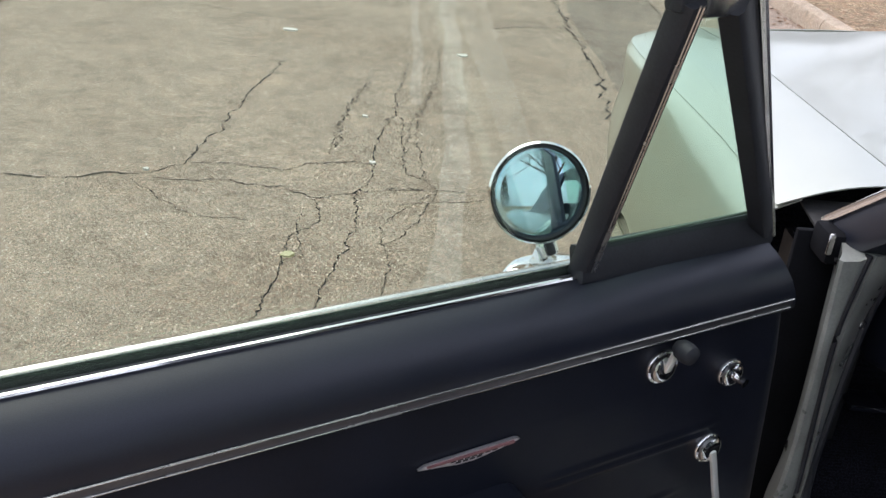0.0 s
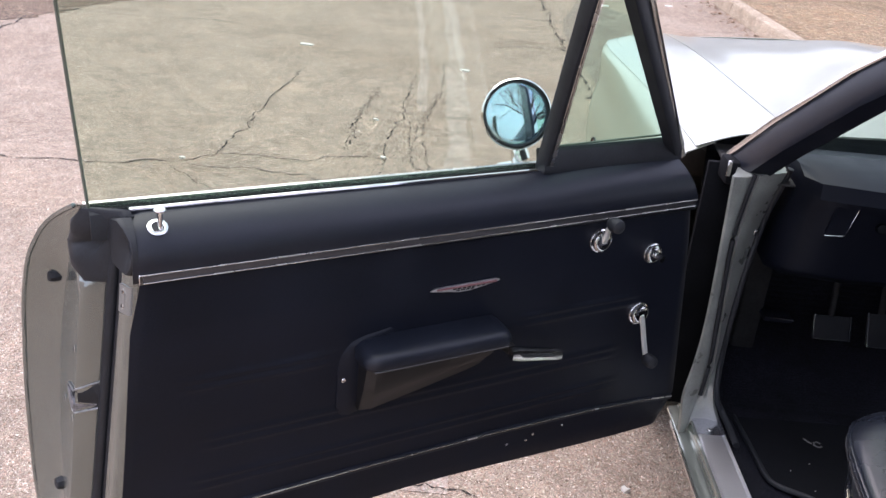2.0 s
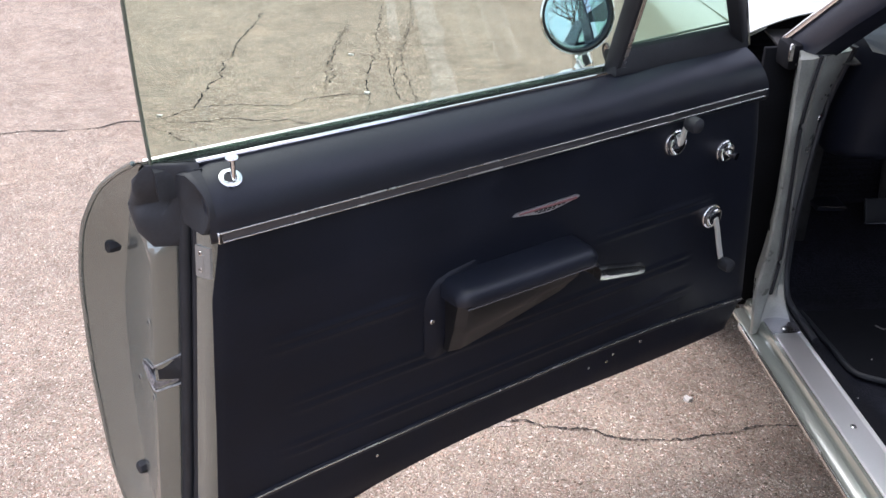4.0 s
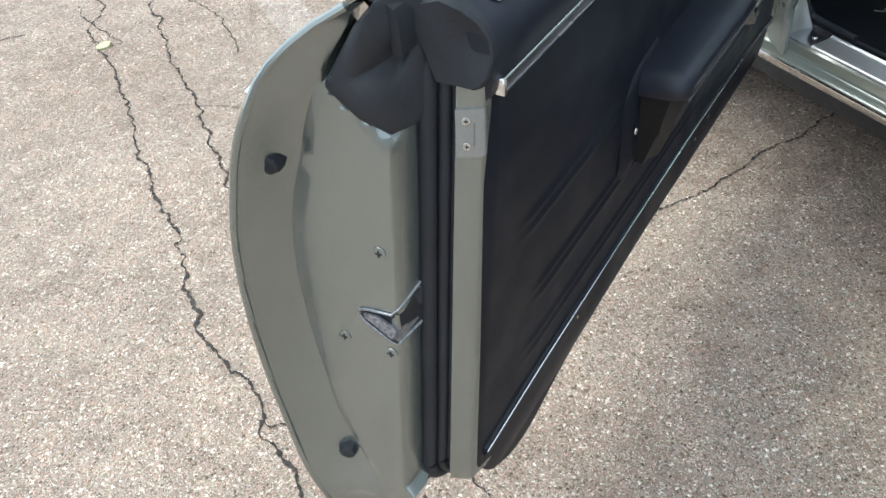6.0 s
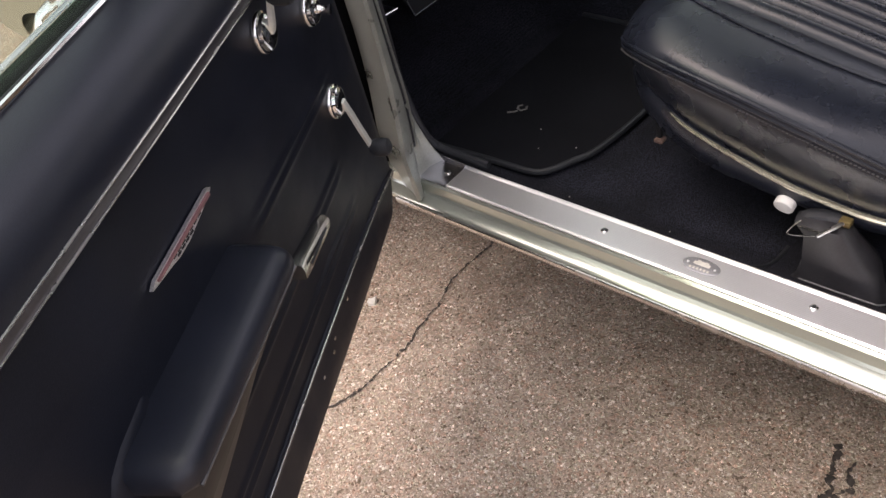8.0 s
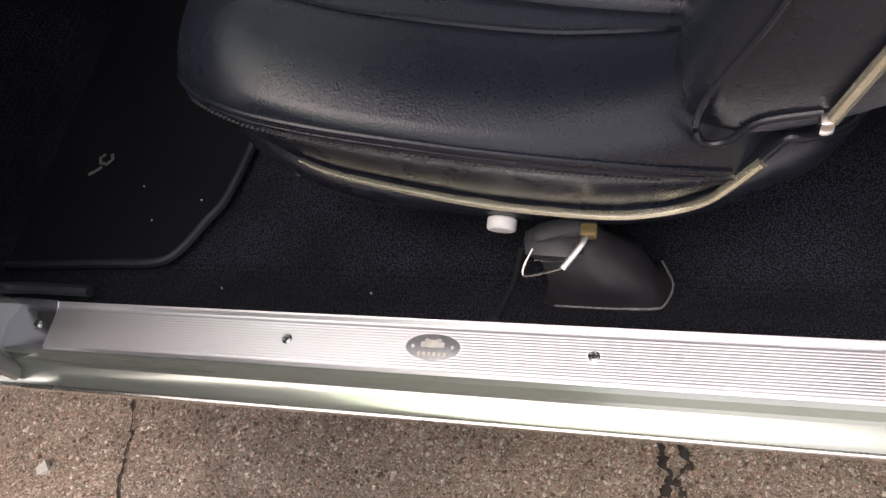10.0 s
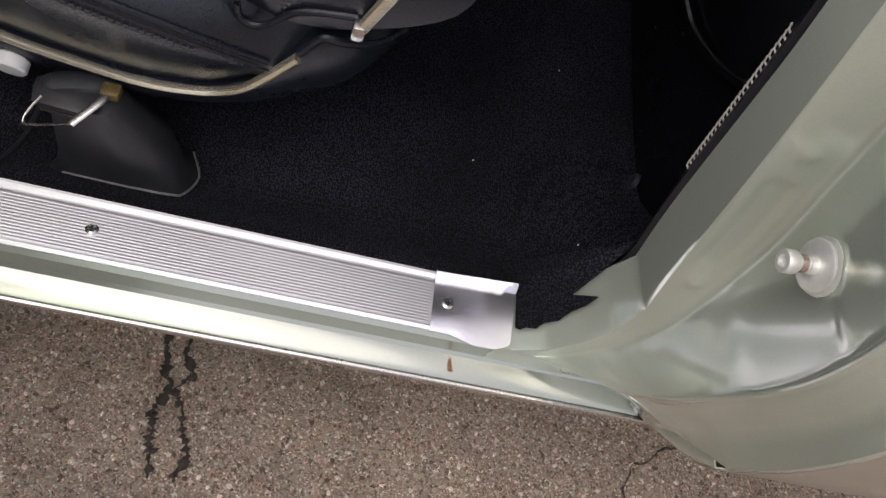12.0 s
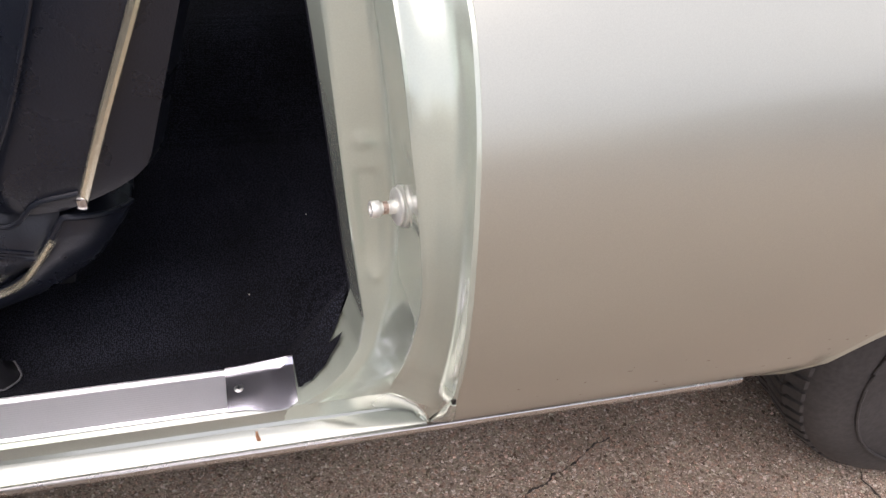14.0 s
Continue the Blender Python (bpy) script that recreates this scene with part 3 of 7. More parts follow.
chips("pebble", PALE, [(-0.085, 0.274), (-1.0, 2.78), (-1.12, 3.46), (-1.98, 2.5)], 0.016, "pale loose pebble lying on the asphalt", "pebble", "loose pebbles", 1)
chips("leaf", material("yellow_leaf", (0.5, 0.47, 0.28), 0.6, grain=0.2, grain_scale=100), [(-1.2, 1.78)], 0.022, "small yellow leaf lying on the asphalt", "leaf", "", 2)
chips("litter_scrap", PALE, [(-0.62, 4.9), (-1.9, 5.3), (0.9, 8.6), (-4.6, 8.8), (-5.4, 9.6), (-5.0, 11.8), (-4.4, 12.6), (1.7, 9.0), (-6.6, 10.5)], 0.05, "small pale scrap of litter on the road", "litter", "road litter", 3)
rng = random.Random(8)
bm = bmesh.new()
for k in range(900):
    y = rng.uniform(1.5, 20)
    x = KERB - abs(rng.gauss(0, 0.16)) - 0.02
    s = rng.uniform(0.012, 0.035)
    a = rng.random() * 6.28
    c, q = math.cos(a) * s, math.sin(a) * s
    z = gz(y) + 0.004
    vs = [bm.verts.new(p) for p in ((x - c, y - q, z), (x + q * 0.5, y - c * 0.5, z + 0.012 * rng.random()), (x + c, y + q, z + 0.006), (x - q * 0.5, y + c * 0.5, z + 0.014 * rng.random()))]
    bm.faces.new(vs)
solo("gutter_leaves", bm, LEAF, "dead brown leaves and grit along the kerb", "leaves", "", "stuff")
bm = bmesh.new()
for k in range(5200):
    x = KERB + 0.2 + rng.random() ** 1.6 * 9
    y = rng.uniform(2, 26)
    h = rng.uniform(0.001, 0.004)
    a = rng.random() * 6.28
    c, q = math.cos(a) * 0.03, math.sin(a) * 0.03
    z = gz(y) + 0.131
    bm.faces.new([bm.verts.new(p) for p in ((x - c, y - q, z), (x + c, y + q, z), (x + q, y - c, z + h))])
solo("grass_tufts", bm, GRASS, "short dry straw-coloured grass blades", "grass", "", "stuff")

# ---------------------------------------------------------------- the car
car = thing("car", "silver-green vintage coupe with black interior and open driver's door", "car")
XC = 0.775      # centre line of the car


def mirror_x(p):
    return (2 * XC - p[0], p[1], p[2])


# outer side profile of the body: height, distance outwards
SIDE = [(0.20, 0.02), (0.30, -0.035), (0.345, -0.0635), (0.38, -0.091), (0.42, -0.121), (0.50, -0.150), (0.575, -0.168), (0.665, -0.178), (0.755, -0.172), (0.807, -0.157), (0.85, -0.135), (0.89, -0.105), (0.93, -0.055), (0.955, 0.01)]


def side_x(z):
    return curve_at(SIDE, z)


# sill and rocker
def rocker(side):
    bm = bmesh.new()
    prof = [(0.034, 0.366), (-0.026, 0.366), (-0.031, 0.362), (-0.034, 0.347), (-0.037, 0.3435), (-0.054, 0.340), (-0.0585, 0.337), (-0.059, 0.330), (-0.050, 0.324), (-0.020, 0.314), (0.034, 0.304)]
    ys = [0.17, 0.10, 0.0, -0.3, -0.6, -0.9, -1.05, -1.106]
    rows = [[(a, y, b) for a, b in prof] for y in ys]
    if side:
        rows = [[mirror_x(p) for p in r] for r in rows]
    loft(bm, rows)
    return bm


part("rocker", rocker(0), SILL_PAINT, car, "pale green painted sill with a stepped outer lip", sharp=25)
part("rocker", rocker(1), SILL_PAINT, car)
bm = bmesh.new()
loft(bm, [[(-0.0598, y, 0.3352), (-0.0618, y, 0.3348), (-0.0626, y, 0.3335), (-0.0622, y, 0.3315), (-0.0630, y, 0.3290), (-0.0596, y, 0.3200), (-0.0540, y, 0.3140), (-0.046, y, 0.3140)] for y in (0.12, -0.5, -1.100, -1.30, -1.520)])
part("rocker_moulding", bm, STEEL, car, "polished bright moulding under the sill")

# ribbed sill plate
plate_y0, plate_y1 = 0.098, -0.962
bm = bmesh.new()
prof = [(-0.027, 0.3665), (-0.028, 0.3700), (-0.025, 0.3722)]
rib0, rib1, nr = -0.0225, 0.0195, 14
for k in range(nr):
    a = rib0 + (rib1 - rib0) * k / nr
    w = (rib1 - rib0) / nr
    prof += [(a, 0.37202), (a + w * 0.26, 0.3722), (a + w * 0.62, 0.3722), (a + w * 0.88, 0.37202)]
prof += [(0.0205, 0.3718), (0.0228, 0.3722), (0.0262, 0.3750), (0.0285, 0.3752), (0.0295, 0.3665)]
loft(bm, [[(a, y, b) for a, b in prof] for y in (0.022, -0.4, -0.885)])
sill_plate = part("sill_plate", bm, ALU, car, "ribbed bright aluminium sill plate", sharp=20)
for y0, y1, flare in ((0.0218, plate_y0, 0.004), (-0.8852, plate_y1, 0.006)):
    bm = bmesh.new()
    n = 16
    rows = []
    for k in range(n + 1):
        f = k / n
        y = y0 + (y1 - y0) * f
        e = flare * f * f
        w = -0.006 * min(1.0, max(0.0, (f - 0.25) / 0.3)) + 0.008 * max(0.0, (f - 0.75) / 0.25) ** 2 if y0 < -0.5 else 0.0
        k6 = 0.0045 * min(1.0, f * 1.6) if y0 < -0.5 else 0.002 * f
        rows.append([(-0.028 + w, y, 0.3660), (-0.0285 + w, y, 0.3695), (-0.022, y, 0.3718), (-0.008, y, 0.3719 + k6 * 0.45), (0.006, y, 0.3722 + k6 * 0.85), (0.016, y, 0.3724 + k6), (0.0215, y, 0.3732 + k6), (0.0265, y, 0.3760 + k6 * 0.6 + e), (0.0292, y, 0.3765 + k6 * 0.6 + e), (0.0298, y, 0.3667)])
    loft(bm, rows)
    part("plate_end", bm, PLATE_END, sill_plate, "smooth polished end of the sill plate")


def screw(bm, m, r=0.0065, flat=1.0):
    lathe(bm, [(0, -0.001), (r, 0), (r * 0.95, r * 0.18 * flat), (r * 0.6, r * 0.42 * flat), (r * 0.35, r * 0.40 * flat), (0, r * 0.38 * flat)], 14, m)
    return bm


def cross_slot(m, r, flat, parent):
    """The cross in a screw head: black bars for its shaded recess."""
    bm = bmesh.new()
    h = r * 0.42 * flat + 0.0002
    box(bm, -r * 0.55, r * 0.55, -r * 0.13, r * 0.13, h - 0.0004, h, m=m)
    box(bm, -r * 0.13, r * 0.13, -r * 0.55, r * 0.55, h - 0.0004, h + 0.0001, m=m)
    part("cross_slot", bm, RUBBER, parent)


for y in (0.040, -0.272, -0.585, -0.899):
    cross_slot(Matrix.Translation((0.0, y, 0.3722)), 0.0058, 1.0, part("screw", screw(bmesh.new(), Matrix.Translation((0.0, y, 0.3722)), 0.0058), STEEL, sill_plate, "small cross-head screw"))
bm = bmesh.new()
lathe(bm, [(0, 0), (0.0275, 0), (0.0275, 0.001), (0.0255, 0.0016), (0, 0.0016)], 36, Matrix.Translation((0.0, -0.429, 0.3722)) @ Matrix.Diagonal((0.50, 1, 1, 1)))
badge = part("badge", bm, material("badge_grey", (0.30, 0.30, 0.31), 0.4, 0.4, grain=0.2, grain_scale=700), sill_plate, "small dark oval badge with silver emblem shapes")
bm = bmesh.new()
for a, b, w, h in ((0.0030, 0.0, 0.012, 0.011), (0.0020, -0.0085, 0.0085, 0.007), (0.0020, 0.0085, 0.0085, 0.007), (0.0068, -0.006, 0.004, 0.005), (0.0068, 0.006, 0.004, 0.005)):
    box(bm, a - w / 2 * 0.7, a + w / 2 * 0.7, -0.429 + b - h / 2, -0.429 + b + h / 2, 0.3736, 0.3744, 0.0003, 1)
for k in range(6):
    box(bm, -0.0095, -0.0060, -0.429 - 0.0150 + k * 0.0052, -0.429 - 0.0116 + k * 0.0052, 0.3736, 0.3743)
part("emblem", bm, PALE, badge, "silver relief shapes on the badge")
for y in (-0.449, -0.409):
    part("rivet", screw(bmesh.new(), Matrix.Translation((0, y, 0.3737)), 0.002), ALU, badge)
bm = bmesh.new()
loft(bm, [[(-0.0405, -0.9125, 0.3438), (-0.0405, -0.9135, 0.3438), (-0.0405, -0.9145, 0.3437)], [(-0.046, -0.9120, 0.3425), (-0.047, -0.9140, 0.3424), (-0.047, -0.916, 0.3424)], [(-0.0520, -0.9130, 0.3413), (-0.0525, -0.9155, 0.3413), (-0.0520, -0.918, 0.3413)]], closed=False)
part("rust_spot", bm, RUST, car, "small rust chip on the sill lip")

# rear door jamb: lines running up the pressing, each as (height, x, y)
JAMB = {
    "flange": [(0.49, 0.022, -1.028), (0.55, 0.0245, -1.020), (0.63, 0.0245, -1.0115), (0.70, 0.0220, -1.0030), (0.755, 0.0205, -0.9965), (0.84, 0.026, -0.986), (0.97, 0.045, -0.970)],
    "crease": [(0.49, -0.0275, -1.0340), (0.554, -0.0235, -1.0260), (0.62, -0.0240, -1.0180), (0.67, -0.0215, -1.0125), (0.71, -0.0175, -1.0090), (0.745, -0.0145, -1.0055), (0.84, -0.004, -0.996), (0.97, 0.025, -0.982)],
    "corner": [(0.49, -0.0395, -1.0500), (0.53, -0.0370, -1.0570), (0.57, -0.0310, -1.0620), (0.628, -0.0280, -1.0625), (0.682, -0.0240, -1.0560), (0.73, -0.0225, -1.0500), (0.775, -0.0215, -1.0450), (0.84, -0.014, -1.036), (0.97, 0.015, -1.012)],
    "ridge": [(0.49, -0.0985, -1.0620), (0.541, -0.1130, -1.0670), (0.6155, -0.1325, -1.0665), (0.682, -0.1420, -1.0585), (0.7275, -0.1400, -1.0530), (0.768, -0.1370, -1.0475), (0.801, -0.1320, -1.0430), (0.847, -0.114, -1.040), (0.90, -0.066, -1.034), (0.97, 0.005, -1.028)],
    "groove": [(0.49, -0.1150, -1.0960), (0.548, -0.1330, -1.0960), (0.606, -0.1470, -1.0930), (0.655, -0.1545, -1.0890), (0.695, -0.1580, -1.0868), (0.754, -0.1500, -1.0850), (0.80, -0.138, -1.083), (0.847, -0.118, -1.078), (0.90, -0.072, -1.066), (0.97, 0.002, -1.042)],
    "edge": [(0.49, -0.1455, -1.1005), (0.548, -0.1620, -1.0980), (0.606, -0.1720, -1.0940), (0.655, -0.1775, -1.0900), (0.695, -0.1785, -1.0875), (0.754, -0.1725, -1.0860), (0.807, -0.157, -1.086), (0.85, -0.135, -1.085), (0.89, -0.105, -1.084), (0.93, -0.055, -1.076), (0.97, 0.000, -1.056)],
}
# the same lines from the sill up to the height where they stand upright
JAMB_FOOT = {
    "flange": [(0.034, -0.930, 0.3650), (0.0335, -0.962, 0.3700), (0.033, -0.986, 0.388), (0.031, -1.005, 0.415), (0.027, -1.019, 0.448), (0.022, -1.028, 0.490)],
    "crease": [(-0.0285, -0.930, 0.3640), (-0.0310, -0.966, 0.3690), (-0.0320, -0.992, 0.388), (-0.0320, -1.014, 0.418), (-0.0300, -1.029, 0.450), (-0.0275, -1.034, 0.490)],
    "corner": [(-0.0320, -0.985, 0.3680), (-0.0330, -1.002, 0.378), (-0.0345, -1.020, 0.400), (-0.0360, -1.034, 0.427), (-0.0380, -1.044, 0.457), (-0.0395, -1.050, 0.490)],
    "ridge": [(-0.0760, -1.0530, 0.424), (-0.0790, -1.0545, 0.435), (-0.0830, -1.0560, 0.447), (-0.0880, -1.0575, 0.460), (-0.0930, -1.0595, 0.474), (-0.0985, -1.062, 0.490)],
    "groove": [(-0.0880, -1.0880, 0.412), (-0.0920, -1.0900, 0.426), (-0.0970, -1.0920, 0.441), (-0.1025, -1.0940, 0.457), (-0.1085, -1.0955, 0.473), (-0.115, -1.096, 0.490)],
    "edge": [(-0.0960, -1.1085, 0.404), (-0.1040, -1.1070, 0.419), (-0.1130, -1.1050, 0.436), (-0.1230, -1.1035, 0.454), (-0.1340, -1.1020, 0.472), (-0.1455, -1.1005, 0.490)],
}
JAMB_LINES = ("flange", "crease", "corner", "ridge", "groove", "edge")


def jamb_at(z, line, c):
    """x (c = 0) or y (c = 1) of one line of the jamb at a height, eased between its points."""
    tab = JAMB[line]
    r = min(0.03, max(0.0, z - 0.49))
    hs = [z + r * k / 4 for k in range(-4, 5)]
    return float(np.mean(np.interp(hs, [q[0] for q in tab], [q[1 + c] for q in tab])))


def bend(a, k, b, i, j, n=5):
    """A fillet round k, from i along k-a to j along k-b."""
    p, q = k.lerp(a, i), k.lerp(b, j)
    return [p.lerp(k, t / n).lerp(k.lerp(q, t / n), t / n) for t in range(n + 1)]


def jamb_line(f, c, k, r, g, e, w):
    """Cross-section through the pressing; w: 0 at the foot, 1 above."""
    z = k.z
    row = [f + Vector((0.008 * w, -0.010 * w, 0)), f + Vector((0.0015, -0.001 * w, 0)), f, f.lerp(c, 0.3), f.lerp(c, 0.6), f.lerp(c, 0.9), c + (f - c) * 0.03, c + (k - c) * 0.03]
    for s in (0.10, 0.18, 0.28, 0.34, 0.46, 0.58, 0.66, 0.74):
        p = c.lerp(k, s)
        # long recessed panel, with two small bumps over and under it
        inside = max(0.0, min(1.0, (z - 0.566) / 0.014)) * max(0.0, min(1.0, (0.682 - z) / 0.006)) * (1.0 if 0.25 < s < 0.7 else 0.0)
        p.x += 0.0022 * inside
        for bs, bz in ((0.46, 0.711), (0.50, 0.553)):
            p.x -= 0.0035 * math.exp(-((s - bs) / 0.16) ** 2 - ((z - bz) / 0.006) ** 2)
        row.append(p)
    row += bend(c, k, r, 0.17, 0.07)
    for s in (0.12, 0.2, 0.3, 0.4, 0.5, 0.6, 0.7, 0.8, 0.9):
        p = k.lerp(r, s)
        # shallow steps pressed into the striker plate low down, and a boss beside the striker
        p.y -= w * (0.0007 * math.exp(-((z - 0.565) / 0.014) ** 2) - 0.0005 * math.exp(-((z - 0.525) / 0.016) ** 2))
        p.y += 0.003 * math.exp(-((s - 0.78) / 0.09) ** 2 - ((z - 0.688) / 0.007) ** 2)
        p.y += 0.0025 * math.exp(-((s - 0.72) / 0.12) ** 2 - ((z - 0.752) / 0.005) ** 2)
        row.append(p)
    # raised bead along the ridge
    row += [k.lerp(r, 0.945), k.lerp(r, 0.965) + Vector((0, 0.0008 * w, 0)), k.lerp(r, 0.985) + Vector((0, 0.0018 * w, 0)), r + Vector((0, 0.0016 * w, 0)), r + Vector((-0.0012 * w, -0.001, 0)), r.lerp(g, 0.1)]
    row += [r.lerp(g, 0.25) + Vector((0.0015 * w, 0, 0)), r.lerp(g, 0.45) + Vector((0.002 * w, 0, 0))]
    row += bend(r, g, e, 0.38, 0.38)
    row += [g.lerp(e, 0.65), g.lerp(e, 0.9), e, e + Vector((-0.0012, -0.004, 0))]
    return row


def jamb_sheet():
    bm = bmesh.new()
    rows = []
    for k in range(25):
        q = 5 * k / 24
        pts = [Vector([float(np.interp(q, range(6), [p[c] for p in JAMB_FOOT[n]])) for c in range(3)]) for n in JAMB_LINES]
        rows.append(jamb_line(*pts, k / 24))
    for k in range(1, 89):
        z = 0.490 + 0.480 * k / 88
        rows.append(jamb_line(*[Vector((jamb_at(z, n, 0), jamb_at(z, n, 1), z)) for n in JAMB_LINES], 1.0))
    loft(bm, rows, closed=False)
    return bm


part("door_jamb", jamb_sheet(), PAINT_IN, car, "pale green painted rear door jamb with pressed steps", sharp=34)
# ledge from the foot of the jamb down to the sill lip
bm = bmesh.new()
top = spline([JAMB_FOOT["crease"][0], (-0.0305, -0.960, 0.3670), JAMB_FOOT["corner"][0], (-0.046, -1.020, 0.393), JAMB_FOOT["ridge"][0], JAMB_FOOT["groove"][0], (-0.094, -1.1075, 0.405)], 8)
low = spline([(-0.0335, -0.930, 0.3475), (-0.0345, -0.965, 0.3470), (-0.0350, -1.000, 0.3465), (-0.0352, -1.042, 0.3462), (-0.0390, -1.071, 0.3460), (-0.047, -1.094, 0.3452), (-0.066, -1.1068, 0.3470)], 8)
loft(bm, [[p, p.lerp(q, 0.25) + Vector((0, 0.004, 0)), p.lerp(q, 0.65) + Vector((0, 0.006, 0)), q] for p, q in zip(top, low)], closed=False)
bm.normal_update()
bmesh.ops.solidify(bm, geom=bm.faces[:], thickness=0.001)
part("sill_corner", bm, PAINT_IN, car, "curved pressing where the sill meets the jamb", sharp=50)
bm = bmesh.new()
for p, q in (((-0.041, -1.094), (-0.050, -1.101)), ((-0.049, -1.097), (-0.056, -1.104))):
    tube(bm, [(p[0], p[1], 0.3435), ((p[0] + q[0]) / 2, (p[1] + q[1]) / 2 + 0.001, 0.3455), (q[0], q[1], 0.342)], 0.0035, 8, 0.5)
part("weld_bead", bm, PAINT_IN, car, "painted weld bead on the sill lip")
# striker bolt
SM = facing((-0.0725, -1.0610, 0.6755), (-0.12, 1.0, 0.06)) @ Matrix.Scale(0.82, 4)
bm = bmesh.new()
lathe(bm, [(0, -0.002), (0.0235, -0.002), (0.0245, 0.001), (0.0240, 0.0030), (0.0165, 0.0034), (0.0165, 0.0052), (0.0225, 0.0056), (0.0230, 0.0085), (0.0150, 0.0090), (0.0150, 0.0105), (0.0205, 0.0110), (0.0205, 0.0135), (0.0190, 0.0145), (0.010, 0.0150), (0, 0.0150)], 32, SM)
striker = part("striker", bm, PALE_STEEL, car, "bright steel door striker bolt with washers")
bm = bmesh.new()
lathe(bm, [(0, 0.012), (0.0075, 0.012), (0.0075, 0.021), (0.0066, 0.0215), (0.0066, 0.031), (0.0088, 0.032), (0.0092, 0.0335), (0.0092, 0.040), (0.0082, 0.042), (0.005, 0.042), (0.0045, 0.039), (0, 0.039)], 24, SM)
part("bolt", bm, PALE_STEEL, striker, "worn striker pin")
bm = bmesh.new()
lathe(bm, [(0.0062, 0.0228), (0.0070, 0.0235), (0.0070, 0.0285), (0.0062, 0.0292)], 20, SM, True)
part("worn_band", bm, material("worn_brown", (0.46, 0.36, 0.30), 0.45, 0.7, grain=0.4, grain_scale=500), striker, "brown worn band on the pin")


# quarter panel with wheel opening
def quarter(y, t):
    zb = 0.3445
    d = (y + 1.98) / 0.455
    if abs(d) < 1:
        zb = 0.3445 + 0.33 * math.sqrt(1 - d * d)
    z = zb + (0.955 - zb) * t
    y += (jamb_at(max(z, 0.49), "edge", 1) + 1.0895 - 0.010 * max(0.0, min(1.0, (0.49 - z) / 0.07))) * max(0.0, 1 + (y + 1.093) / 0.15)
    taper = max(0.0, -(y + 2.35)) ** 2 * 0.06
    return (side_x(z) + taper, y, z)


def side_panel(fn, y0, y1, nu, nv=22, side=0):
    bm = bmesh.new()
    surface(bm, (lambda s, t: fn(y0 + (y1 - y0) * s, t)) if not side else (lambda s, t: mirror_x(fn(y0 + (y1 - y0) * s, t))), nu, nv, 0.002)
    return bm


QUARTER_Y = ([0, 0.05, 0.12, 0.3, 0.36, 0.7, 0.86, 1], [-1.093, -1.13, -1.25, -1.52, -1.56, -2.36, -2.46, -3.15])
part("quarter_panel", side_panel(lambda y, t: quarter(float(np.interp(y, *QUARTER_Y)), t), 0, 1, 90, 30), PAINT, car, "silver-green metallic rear quarter panel", sharp=60)
part("quarter_panel", side_panel(quarter, -1.093, -3.15, 30, 12, 1), PAINT, car, sharp=60)
bm = bmesh.new()
rows = []
for k in range(21):
    y = -1.98 + 0.4549 * math.cos(math.pi * k / 20)
    p = Vector(quarter(y, 0))
    rows.append([p + Vector((-0.002, 0, 0.012)), p + Vector((-0.003, 0, -0.002)), p + Vector((0.016, 0, -0.003)), p + Vector((0.016, 0, 0.004))])
loft(bm, rows)
part("wheel_lip", bm, PAINT, car, "rolled wheel opening lip")


bm = bmesh.new()
loft(bm, [[Vector(a).lerp(Vector(b), k / 5) + Vector((-0.004, 0.003, 0)) * math.sin(math.pi * k / 5) for k in range(6)] for a, b in (((-0.052, -1.1040, 0.3420), (-0.0640, -1.1145, 0.3445)), ((-0.078, -1.1058, 0.380), (-0.0918, -1.1147, 0.380)), ((-0.096, -1.1065, 0.408), (-0.1135, -1.1147, 0.408)), ((-0.112, -1.1048, 0.436), (-0.1275, -1.1130, 0.436)), ((-0.133, -1.1020, 0.472), (-0.1405, -1.1080, 0.472)))], closed=False)
bm.normal_update()
bmesh.ops.solidify(bm, geom=bm.faces[:], thickness=0.0015)
part("sill_end", bm, PAINT_IN, car, "closing plate between sill and quarter panel")
# dried splashes low on the quarter panel
rng = random.Random(21)
SPLASH = material("dried_mud", (0.27, 0.235, 0.19), 0.9, grain=0.3, grain_scale=400)
bm = bmesh.new()
for k in range(130):
    y = -1.16 - 0.42 * rng.random()
    z = 0.365 + 0.15 * rng.random() ** 2.2
    r = rng.choice((0.0005, 0.0006, 0.0008, 0.0013))
    n = rng.choice((5, 6, 7))
    lean = rng.uniform(0.8, 2.4)
    ring = []
    for i in range(n):
        a = 2 * math.pi * i / n
        zz = z + r * rng.uniform(0.6, 1.2) * math.sin(a)
        ring.append(bm.verts.new((side_x(zz) - 0.0011, y + lean * r * math.cos(a), zz)))
    bm.faces.new(ring)
tagged(part("mud_splash", bm, SPLASH, car, "fine dried mud specks on the lower panel"), kind="stuff")


# front fender, hood, cowl
def fender(y, t):
    zb = 0.352
    d = (y - 0.86) / 0.43
    if abs(d) < 1:
        zb = 0.352 + 0.24 * math.sqrt(1 - d * d) ** 0.8
    z = zb + (0.945 - zb) * t
    nose = max(0.0, y - 1.40)
    zt = z - 0.30 * t * max(0, y - 1.45) ** 2
    crown = max(0.0, min(1.0, (z - 0.80) / 0.13))
    return (side_x(z) + 0.004 - (0.042 + 0.040 * max(0.0, min(1.0, (y - 0.6) / 0.7))) * crown ** 1.5 + 0.030 * (1 - crown) * max(0.0, y - 0.9) + 1.3 * nose ** 2, y - 0.035 * crown * max(0.0, 1 - (y - 0.29) / 0.3), zt)


